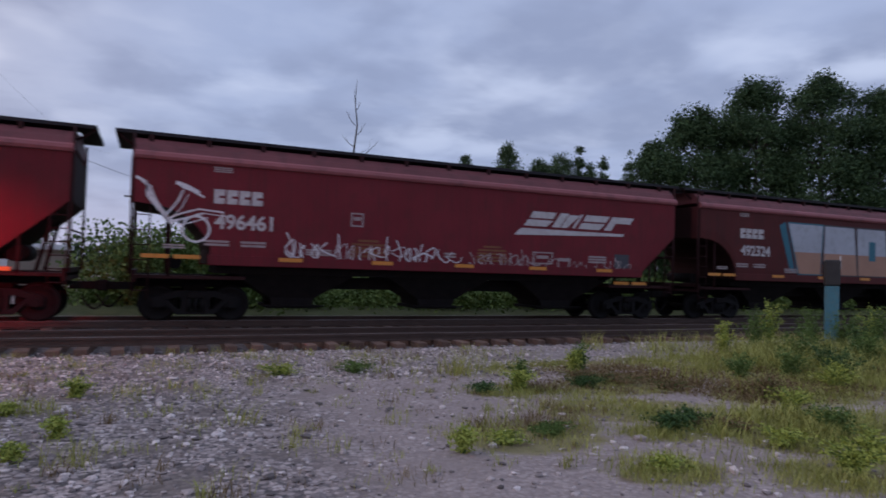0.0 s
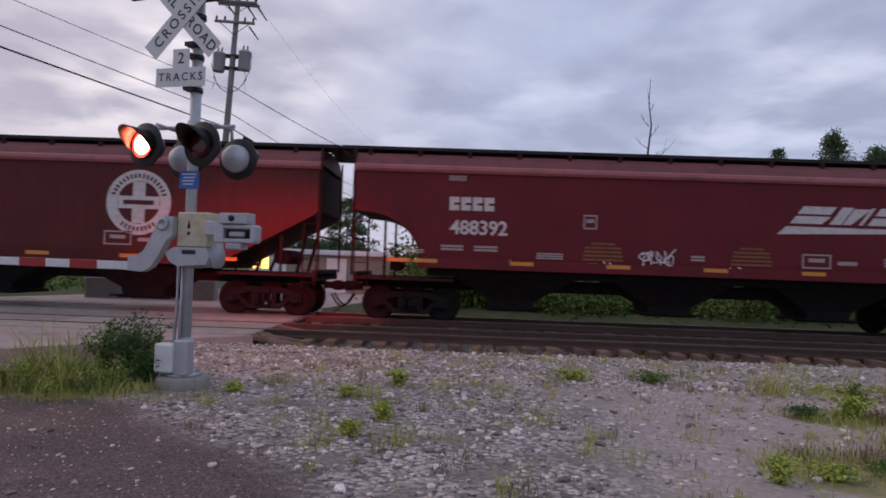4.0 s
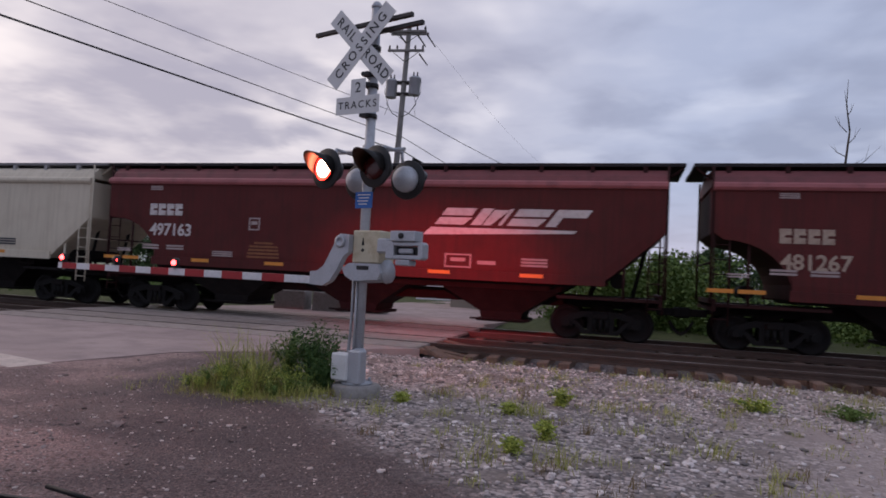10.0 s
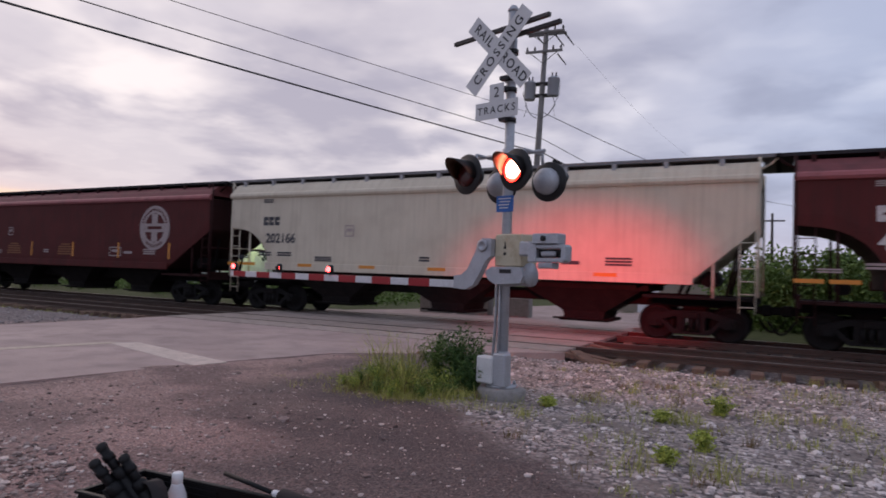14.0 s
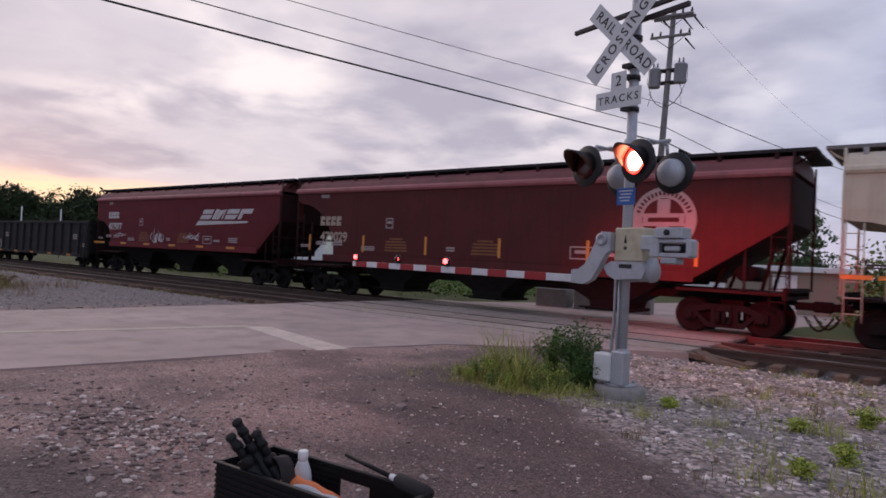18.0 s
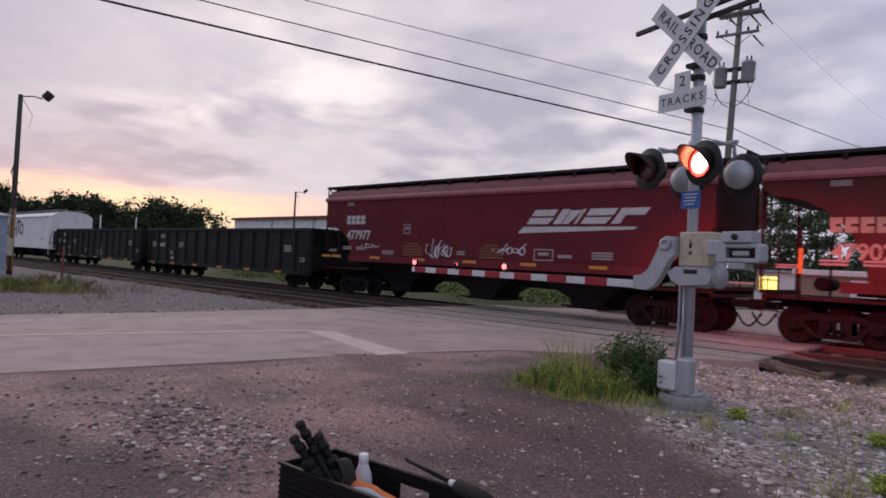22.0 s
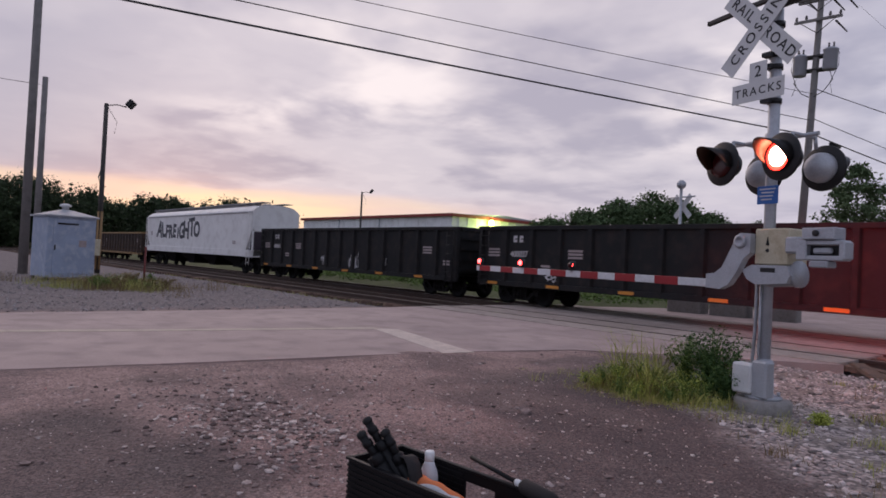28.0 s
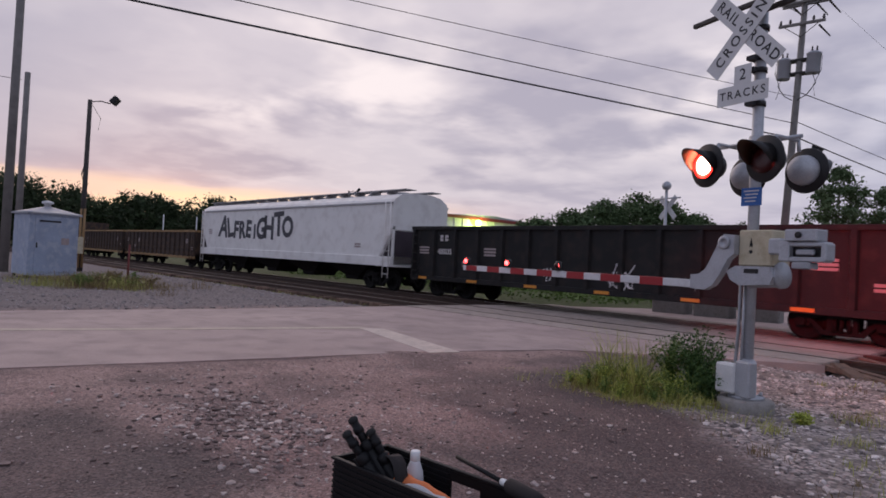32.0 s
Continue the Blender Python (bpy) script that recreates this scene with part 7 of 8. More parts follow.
    lathe(bm, [(0.014, 0.11), (0.026, 0.125), (0.028, 0.24), (0.022, 0.262), (0.01, 0.265)], 14, pose(0, 0, 0.012, 0, 90, 0))
    part("grip", bm, M_STRAP, p, "black padded grip")


crate_goods()

# ---- warehouse and shed behind the yard ----
M_WALLW = mat("white_sheet_wall", (0.80, 0.79, 0.79), 0.6, 0, 0.08, 0.6, 0.05, 30, (0.42, 0.40, 0.38), 0.35)
M_TRIM = mat("red_trim", (0.24, 0.035, 0.03), 0.6, 0, 0.15, 2, 0.05)
M_SHED = mat("tan_shed_wall", (0.30, 0.25, 0.20), 0.8, 0, 0.15, 1.5, 0.1)
M_YARDLAMP = mat("lit_yard_lamp", (0.86, 1.0, 0.22), 0.3, 0, 0, 5, 0, emit=9.0)


def warehouse():
    w = thing("warehouse", pose(0, 0, 0), "long white sheet-metal warehouse with red roof trim", "warehouse")
    x0, x1, y0, y1, h = -73.0, -45.0, 39.8, 54.0, 5.95
    bm = bmesh.new()
    box(bm, x0, x1, y0, y0 + 0.2, -0.3, h - 0.3)
    box(bm, x0, x1, y1 - 0.2, y1, -0.3, h - 0.3)
    box(bm, x0, x0 + 0.2, y0 + 0.2, y1 - 0.2, -0.3, h - 0.3)
    box(bm, x1 - 0.2, x1, y0 + 0.2, y1 - 0.2, -0.3, h - 0.3)
    part("wall", bm, M_WALLW, w)
    bm = bmesh.new()
    k = x0 + 1.0
    while k < x1:
        box(bm, k, k + 0.06, y0 - 0.05, y0 - 0.002, -0.2, h - 0.32)
        k += 1.1
    k = y0 + 0.8
    while k < y1:
        box(bm, x1 + 0.002, x1 + 0.05, k, k + 0.06, -0.2, h - 0.32)
        k += 1.1
    part("wall_seams", bm, M_WALLW, w)
    bm = bmesh.new()
    for px in (-56.5, -64.5):
        tube(bm, [(px, y0 - 0.12, -0.2), (px, y0 - 0.12, h - 0.3)], 0.06)
    part("downpipe", bm, M_CAN, w)
    bm = bmesh.new()
    prism(bm, [(y0 - 0.25, h - 0.3), (y1 + 0.25, h - 0.3), (y1 + 0.25, h - 0.1), ((y0 + y1) / 2, h + 0.25), (y0 - 0.25, h - 0.1)], "x", x0 - 0.2, x1 + 0.2)
    part("roof", bm, M_CAN, w)
    bm = bmesh.new()
    box(bm, x0 - 0.25, x1 + 0.25, y0 - 0.33, y0 - 0.26, h - 0.34, h - 0.05)
    box(bm, x1 + 0.21, x1 + 0.28, y0 - 0.3, y1 + 0.3, h - 0.34, h - 0.05)
    part("roof_trim", bm, M_TRIM, w, "dull red roof trim")
    bm = bmesh.new()
    box(bm, x1 + 0.05, x1 + 0.3, 44.3, 44.7, h - 0.75, h - 0.45, 0.03)
    lp = part("wall_lamp", bm, M_LAMPK, w)
    bm = bmesh.new()
    bmesh.ops.create_uvsphere(bm, u_segments=16, v_segments=10, radius=0.3, matrix=pose(x1 + 0.42, 44.5, h - 0.62))
    part("wall_lamp_glass", bm, M_YARDLAMP, lp, "glowing greenish-yellow lamp")


warehouse()
lw = bpy.data.lights.new("wall_lamp_light", "POINT")
lw.energy, lw.color, lw.shadow_soft_size = 420, (0.75, 1.0, 0.25), 0.2
new("wall_lamp_light", lw).location = (-44.0, 44.5, 5.2)


def shed():
    s = thing("shed", pose(-6.2, 34.5, 0, 0, 0, 8), "low tan shed with a pale flat roof behind the tracks", "shed")
    bm = bmesh.new()
    box(bm, -2.6, 2.6, -1.6, 1.6, -0.3, 1.9)
    part("wall", bm, M_SHED, s)
    bm = bmesh.new()
    box(bm, -2.85, 2.85, -1.85, 1.85, 1.9, 2.15, 0.03)
    part("roof", bm, M_WALLW, s, "pale flat roof")
    bm = bmesh.new()
    box(bm, -0.6, 0.4, -1.66, -1.602, -0.1, 1.75)
    part("door", bm, M_WALLW, s)


shed()
M_GARAGELIT = mat("lit_garage_window", (1.0, 0.72, 0.20), 0.5, 0, 0, 5, 0, emit=1.6)


def garage():
    """A low white garage beyond the far road, its window lit from inside."""
    g = thing("garage", pose(-11.75, 42.6, 0, 0, 0, 15), "low white garage with a wide window lit warm yellow", "garage")
    bm = bmesh.new()
    box(bm, -1.75, -1.55, -1.4, 1.4, -0.3, 2.05)
    box(bm, -0.55, 1.75, -1.4, 1.4, -0.3, 2.05)
    box(bm, -1.55, -0.55, -1.4, 1.4, 1.80, 2.05)
    box(bm, -1.55, -0.55, -1.4, 1.4, -0.3, 0.98)
    part("wall", bm, M_WALLW, g)
    bm = bmesh.new()
    box(bm, -1.95, 1.95, -1.6, 1.6, 2.05, 2.18, 0.02)
    part("roof", bm, M_CAN, g, "thin grey flat roof")
    bm = bmesh.new()
    box(bm, -1.55, -0.55, -1.25, -1.20, 1.0, 1.80)
    part("window_light", bm, M_GARAGELIT, g, "warm yellow light in the wide window")
    for k in (-1.59, -1.08, -0.55):
        bm = bmesh.new()
        box(bm, k, k + 0.05, -1.45, -1.402, 0.96, 1.82)
        part("window_bar", bm, M_LAMPK, g)


garage()
for k in range(3):
    single("concrete_block", cached("concrete_block", lambda b_: box(b_, 0, 1.3, -0.4, 0.4, -0.2, 0.75, 0.05), M_CONC), None, "pale concrete barrier block beside the far road", "barrier", pose(-13.2 + 1.6 * k, 23.2 + 0.1 * k, 0, 0, 0, 4 + 3 * k), "barrier blocks")

# ---- plants ----
def leaf_material(name, lo, hi, rough=0.7):
    m = bpy.data.materials.new(name)
    m.use_nodes = True
    N, L = m.node_tree.nodes, m.node_tree.links
    b = N["Principled BSDF"]
    b.inputs["Roughness"].default_value = rough
    b.inputs["Specular IOR Level"].default_value = 0.2
    g = N.new("ShaderNodeNewGeometry")
    tc = N.new("ShaderNodeTexCoord")
    n = N.new("ShaderNodeTexNoise")
    n.inputs["Scale"].default_value = 0.9
    L.new(tc.outputs["Object"], n.inputs["Vector"])
    ad = N.new("ShaderNodeMath")
    ad.operation = "MULTIPLY_ADD"
    L.new(g.outputs["Random Per Island"], ad.inputs[0])
    ad.inputs[1].default_value = 0.6
    sb = N.new("ShaderNodeMath")
    sb.operation = "MULTIPLY_ADD"
    L.new(n.outputs[0], sb.inputs[0])
    sb.inputs[1].default_value, sb.inputs[2].default_value = 0.9, -0.25
    L.new(sb.outputs[0], ad.inputs[2])
    cr = N.new("ShaderNodeValToRGB")
    L.new(ad.outputs[0], cr.inputs[0])
    cr.color_ramp.elements[0].color, cr.color_ramp.elements[1].color = (*lo, 1), (*hi, 1)
    L.new(cr.outputs[0], b.inputs["Base Color"])
    return m


M_LEAF = leaf_material("tree_leaves", (0.028, 0.056, 0.025), (0.088, 0.145, 0.058))
M_LEAFFAR = leaf_material("far_leaves", (0.016, 0.028, 0.014), (0.055, 0.080, 0.034))
M_YOUNG = leaf_material("young_tree_leaves", (0.040, 0.070, 0.030), (0.125, 0.180, 0.080))
M_LEAFLIGHT = leaf_material("light_leaves", (0.05, 0.085, 0.040), (0.15, 0.21, 0.10))
M_SHRUB = leaf_material("shrub_leaves", (0.055, 0.100, 0.020), (0.180, 0.260, 0.070))
M_WEEDLIGHT = leaf_material("yellow_green_weed", (0.19, 0.25, 0.035), (0.55, 0.58, 0.13))
M_WEEDDARK = leaf_material("dark_weed_leaves", (0.022, 0.060, 0.018), (0.085, 0.150, 0.045))
M_GRASS = leaf_material("grass_blades", (0.18, 0.20, 0.040), (0.54, 0.52, 0.16))
M_GRASSDRY = leaf_material("dry_grass", (0.13, 0.080, 0.038), (0.30, 0.225, 0.11))
M_FLOWER = leaf_material("small_yellow_flowers", (0.30, 0.28, 0.08), (0.48, 0.46, 0.22))
M_BARK = mat("grey_bark", (0.085, 0.07, 0.06), 0.9, 0, 0.3, 6, 0.6, 40)


def cards(name, centers, size, rng, material, flat=0.4):
    """Small pointed leaves at given centres, in one mesh."""
    c = np.asarray(centers, float)
    n = len(c)
    a = rng.normal(size=(n, 3))
    a[:, 2] *= flat + 0.3
    a /= np.linalg.norm(a, axis=1)[:, None]
    b = np.cross(a, rng.normal(size=(n, 3)))
    b /= np.linalg.norm(b, axis=1)[:, None]
    s = (size * rng.uniform(0.6, 1.35, n))[:, None]
    v = np.stack([c - a * s, c + b * s * 0.55, c + a * s, c - b * s * 0.55], 1).reshape(-1, 3)
    me = bpy.data.meshes.new(name)
    me.from_pydata(v.tolist(), [], np.arange(4 * n).reshape(n, 4).tolist())
    me.materials.append(material)
    return me


def crown_points(rng, n, h0, h1, rad, pointed=0.5, fill=2.0):
    """Leaf places in a lobed crown about a trunk: an uneven outline, small gaps, leaves in sprays."""
    k = max(40, n // 26)
    ph = rng.uniform(0, 6.283, 8)
    u, a = rng.uniform(0, 1, int(k * fill)), rng.uniform(0, 6.283, int(k * fill))
    dome = np.sqrt(np.clip(1 - (2 * u - 0.85) ** 2 / 1.33, 0.02, 1))
    cone = (1 - u) ** 0.85 * np.minimum(1, 0.35 + u * 5) + 0.03
    w = (1 - pointed) * dome + pointed * cone
    lob = 1 + 0.20 * np.sin(3 * a + 7 * u + ph[0]) + 0.16 * np.sin(5 * a - 13 * u + ph[1]) + 0.14 * np.sin(2 * a + 23 * u + ph[2])
    r_ = rad * w * lob * np.sqrt(rng.uniform(0.15, 1.0, len(u)))
    c = np.stack([r_ * np.cos(a), r_ * np.sin(a), h0 + (h1 - h0) * u + 0.10 * rad * np.sin(3 * a + ph[3])], 1)
    f_ = 2.6 / rad + 0.5
    g = np.sin(f_ * 1.7 * c[:, 0] + ph[4]) * np.sin(f_ * 1.9 * c[:, 1] + ph[5]) + np.sin(f_ * 2.1 * c[:, 2] + ph[6]) * 0.7
    c = c[np.argsort(g + rng.normal(0, 0.35, len(g)))[-k:]]
    sg = 0.055 * rad + 0.10
    p = np.repeat(c, 26, 0) + rng.normal(size=(len(c) * 26, 3)) * (sg, sg, sg * 0.7)
    return p


def make_tree(name, x, y, height, rad, seed, leaves, size, label, pointed=0.5, low=0.18, material=None, fill=2.0):
    rng = np.random.default_rng(seed)
    t = thing(name, pose(x, y, -0.1), label, "tree", "trees")
    bm = bmesh.new()
    top = height * 0.86
    r0 = 0.018 * height
    lean = rng.uniform(-0.03, 0.03, 2) * height
    trunk = [Vector((lean[0] * u * u, lean[1] * u * u, top * u)) for u in (0, 0.25, 0.5, 0.75, 1)]
    for k in range(4):
        rod(bm, trunk[k], trunk[k + 1], r0 * (1 - 0.22 * k), r0 * (1 - 0.22 * (k + 1)), 8)
    for k in range(11):
        u = rng.uniform(low, 0.9)
        b0 = trunk[0].lerp(trunk[4], u)
        a = rng.uniform(0, 6.283)
        l = rad * (1.05 - 0.6 * u) * rng.uniform(0.6, 0.95)
        e = b0 + Vector((l * math.cos(a), l * math.sin(a), l * rng.uniform(0.25, 0.7)))
        rod(bm, b0, b0.lerp(e, 0.5) + Vector((0, 0, 0.1 * l)), r0 * 0.4, r0 * 0.25, 6)
        rod(bm, b0.lerp(e, 0.5) + Vector((0, 0, 0.1 * l)), e, r0 * 0.25, r0 * 0.08, 5)
    part("trunk", bm, M_BARK, t)
    pts = crown_points(rng, leaves, height * low, height * 0.97, rad, pointed, fill)
    part("crown", cards("crown", pts, size, rng, material or M_LEAF), None, t, "dense dark green leaves")
    return t


def build_trees():
    k = 0
    for x, y, h, r_, n in ((35.0, 38.5, 11.8, 3.4, 5000), (36.6, 36.2, 14.2, 4.2, 8000), (40.0, 33.8, 16.2, 4.6, 9000), (43.6, 31.2, 16.4, 4.6, 9000), (47.0, 29.2, 15.4, 4.4, 8000), (51, 29, 15.6, 5.0, 6000), (57, 30, 16, 5.2, 5000), (44, 38, 15.5, 5, 5000), (64, 32, 16, 5, 4000)):
        make_tree("oak_tree", x, y, h, r_ * 1.02, 20 + k, int(n * 6.0), 0.10, "broad dark green deciduous tree behind the tracks", 0.42, 0.08, fill=1.5)
        k += 1
    for x, y, h, r_, n, p_ in ((24.5, 50.3, 11.8, 1.0, 1800, 0.5), (27.8, 48.6, 12.9, 1.6, 4200, 0.55), (30.2, 47.2, 11.6, 1.5, 3800, 0.3), (31.6, 46.2, 12.0, 1.6, 3800, 0.3), (32.9, 45.4, 12.7, 0.8, 1500, 0.9), (33.6, 44.9, 11.3, 0.9, 1600, 0.6), (34.5, 44.2, 11.9, 0.8, 1500, 0.9), (36.1, 42.8, 12.2, 0.95, 1900, 0.85), (37.2, 41.8, 13.0, 1.2, 2600, 0.8), (29.6, 52, 11.4, 2.4, 3400, 0.4)):
        make_tree("young_tree", x, y, h, r_ * 1.4, 50 + k, int(n * 4.2), 0.085, "slender green tree with a feathery pointed crown", p_, 0.15, M_YOUNG, 1.4)
        k += 1
    for x, y, h, r_, n in ((-17.3, 57.4, 10.6, 2.4, 3600), (-14.2, 58.6, 9.0, 2.2, 2800), (-20.5, 60, 6.4, 1.4, 1200), (-24.5, 56, 6.2, 1.5, 1400), (-10.5, 62, 8.0, 2.4, 2500)):
        make_tree("young_tree", x, y, h, r_, 80 + k, int(n * 2.6), 0.14, "light open-crowned tree beyond the road", 0.2, 0.22, M_LEAFLIGHT, 1.5)
        k += 1
    for x, y, h, r_, n in ((-38.6, 46.0, 5.7, 3.2, 4500), (-36.2, 48.0, 6.5, 3.4, 4500), (-34.0, 49.5, 7.5, 3.4, 5200), (-31.6, 51.0, 8.2, 3.4, 5200), (-29.2, 52.2, 7.6, 3.2, 4800), (-27.0, 53.4, 6.6, 2.6, 3600)):
        make_tree("spreading_shrub_tree", x, y, h, r_, 110 + k, int(n * 2.8), 0.14, "low wide leafy green thicket tree", 0.1, 0.03, M_YOUNG, 1.3)
        k += 1
    for x, y, h, r_ in ((2.2, 37.5, 3.2, 1.7), (4.8, 38.6, 3.8, 2.0), (7.6, 37.2, 4.6, 2.2), (10.4, 38.8, 5.3, 2.4), (13.4, 37.6, 5.5, 2.4), (16.4, 39.0, 5.6, 2.5), (19.6, 38.0, 5.8, 2.5), (22.8, 39.4, 6.2, 2.6)):
        make_tree("scrub_tree", x, y, h, r_, 150 + k, 6000, 0.10, "low dark green scrub tree behind the tracks", 0.25, 0.03, M_LEAF, 1.5)
        k += 1
    make_tree("slender_tree", 6.35, 49.6, 10.7, 0.6, 200, 3600, 0.10, "slim dark green columnar tree behind the tracks", 0.45, 0.06)
    # bare dead tree
    rng = np.random.default_rng(9)
    t = thing("dead_tree", pose(12.4, 43.2, -0.1), "thin leafless dead tree with sparse twigs", "tree")
    bm = bmesh.new()
    z0, x = 0.0, 0.0
    P = [Vector((0, 0, 0)), Vector((0.1, 0, 5)), Vector((0.0, 0, 9)), Vector((0.25, 0, 11.5)), Vector((0.05, 0, 13.0)), Vector((0.12, 0, 14.6))]
    for k in range(5):
        rod(bm, P[k], P[k + 1], (0.16, 0.11, 0.075, 0.05, 0.032)[k], (0.11, 0.075, 0.05, 0.032, 0.012)[k], 7)
    part("trunk", bm, M_BARK, t)
    for z, sx, l, up in ((8.6, -1, 1.9, 1.0), (8.9, 1, 1.7, 1.6), (9.9, -1, 0.9, 0.8), (10.6, 1, 0.8, 1.1), (11.4, -1, 0.6, 1.0), (12.4, 1, 0.45, 0.8), (9.4, 1, 1.0, 0.5), (8.2, -1, 1.2, 0.4), (12.9, -1, 0.3, 0.9)):
        bm = bmesh.new()
        b0 = Vector((0.1, 0, z))
        e = b0 + Vector((sx * l, rng.uniform(-0.5, 0.5), up))
        mid = b0.lerp(e, 0.55) + Vector((0, 0, -0.12))
        rod(bm, b0, mid, 0.03, 0.02, 5)
        rod(bm, mid, e, 0.02, 0.006, 5)
        rod(bm, mid, mid + Vector((sx * l * 0.15, 0.1, up * 0.6)), 0.012, 0.004, 4)
        part("branch", bm, M_BARK, t)


build_trees()


def far_woods():
    """Woods on the skyline all round, and on the hill beyond the yard."""
    rng = np.random.default_rng(31)
    pts, core = [], []
    for k in range(5200):
        az = rng.uniform(-100, 112) if k < 2300 else rng.uniform(64, 104)
        r_ = rng.uniform(150, 215)
        hill = 1.0
        h = 6.5 + 4.0 * noise.noise((az * 0.09, 2.0, 0)) + 2.0 * noise.noise((az * 0.4, 5.0, 0))
        if 62 < az < 112:
            h = 12.5 + 3.6 * noise.noise((az * 0.35, 8.0, 0)) + (2.5 if az > 80 else 0.0)
        elif az < -20:
            h += 3
        a = radians(az)
        c = np.array([-r_ * math.sin(a), r_ * math.cos(a), 0])
        rad = rng.uniform(1.3, 3.2)
        m_ = 84 if k < 2300 else 130
        p = rng.normal(size=(m_, 3))
        p /= np.linalg.norm(p, axis=1)[:, None]
        p *= rad * rng.uniform(0.2, 1.1, m_)[:, None]
        zc = rng.uniform(0.05, 0.92) * h
        pts.append(p * (1, 1, 0.8) + c + (0, 0, zc))
        core.append(rng.normal(size=(26, 3)) * rad * 0.36 + c + (0, 0, zc - 0.3))
    single("far_woods", cards("far_woods", np.concatenate(pts), 0.17, rng, M_LEAFFAR), None, "dark woods along the skyline", "woods", kind="stuff")
    single("far_undergrowth", cards("far_undergrowth", np.concatenate(core), 0.5, rng, M_LEAFFAR), None, "dense dark foliage inside the skyline woods", "woods", kind="stuff")
    rng = np.random.default_rng(77)
    pts = []
    for k in range(900):
        x, y = rng.uniform(-2.5, 46), rng.uniform(23.8, 31)
        if x < 2 and y < 26:
            continue
        h = rng.uniform(0.5, 1.7) * (1.0 if x < 8 else 1.25)
        m_ = 120
        p = rng.normal(size=(m_, 3)) * (0.55, 0.55, 0.0)
        p[:, 2] = rng.uniform(0.0, 1.0, m_) ** 0.8 * h * (1 - 0.5 * np.hypot(p[:, 0], p[:, 1]))
        pts.append(p + (x, y, -0.1))
    for k in range(170):
        x, y = rng.uniform(-46, -16), rng.uniform(23.5, 34)
        m_ = 80
        h = rng.uniform(0.3, 0.8)
        p = rng.normal(size=(m_, 3)) * (0.6, 0.6, 0.0)
        p[:, 2] = rng.uniform(0.0, 1.0, m_) * h
        pts.append(p + (x, y, -0.1))
    for k in range(48):        # a thicket where the road leaves the crossing
        x, y = max(-1.9, rng.normal(0.6, 1.3)), rng.uniform(24.5, 29)
        m_ = 300
        h = rng.uniform(1.6, 3.2)
        p = rng.normal(size=(m_, 3)) * (0.6, 0.6, 0.0)
        p[:, 2] = rng.uniform(0.0, 1.0, m_) ** 0.8 * h
        pts.append(p + (x, y, -0.1))
    single("trackside_shrubs", cards("trackside_shrubs", np.concatenate(pts), 0.085, rng, M_SHRUB), None, "green weeds and shrubs along the far side of the tracks", "shrubs", kind="stuff")


far_woods()


def blades(name, tufts, rng, material, label, category="grass"):
    """Grass: bent pointed blades; tufts give x, y, spread, height, count."""
    T = np.array([(x, y, sp, h, n, ground_z(x, y) - 0.004) for x, y, sp, h, n in tufts], float)
    T = np.repeat(T, T[:, 4].astype(int), 0)
    m_ = len(T)
    bx, by = T[:, 0] + rng.normal(size=m_) * T[:, 2], T[:, 1] + rng.normal(size=m_) * T[:, 2]
    hh, a = T[:, 3] * rng.uniform(0.45, 1.15, m_), rng.uniform(0, 6.283, m_)
    dx, dy = np.cos(a), np.sin(a)
    w = 0.0022 + 0.0035 * np.minimum(1, hh / 0.3)
    ln = hh * rng.uniform(0.2, 1.2, m_)
    z = T[:, 5]
    V = np.stack([np.stack(q, 1) for q in (
        (bx + dy * w, by - dx * w, z), (bx - dy * w, by + dx * w, z),
        (bx + dx * ln * 0.35 - dy * w * 0.7, by + dy * ln * 0.35 + dx * w * 0.7, z + hh * 0.62),
        (bx + dx * ln * 0.35 + dy * w * 0.7, by + dy * ln * 0.35 - dx * w * 0.7, z + hh * 0.62),
        (bx + dx * ln, by + dy * ln, z + hh * 0.95))], 1).reshape(-1, 3)
    i = np.arange(m_) * 5
    F = np.stack([i, i + 1, i + 2, i + 3], 1).tolist() + np.stack([i + 3, i + 2, i + 4], 1).tolist()
    me = bpy.data.meshes.new(name)
    me.from_pydata(V.tolist(), [], F)
    me.materials.append(material)
    return single(name, me, None, label, category, kind="stuff")


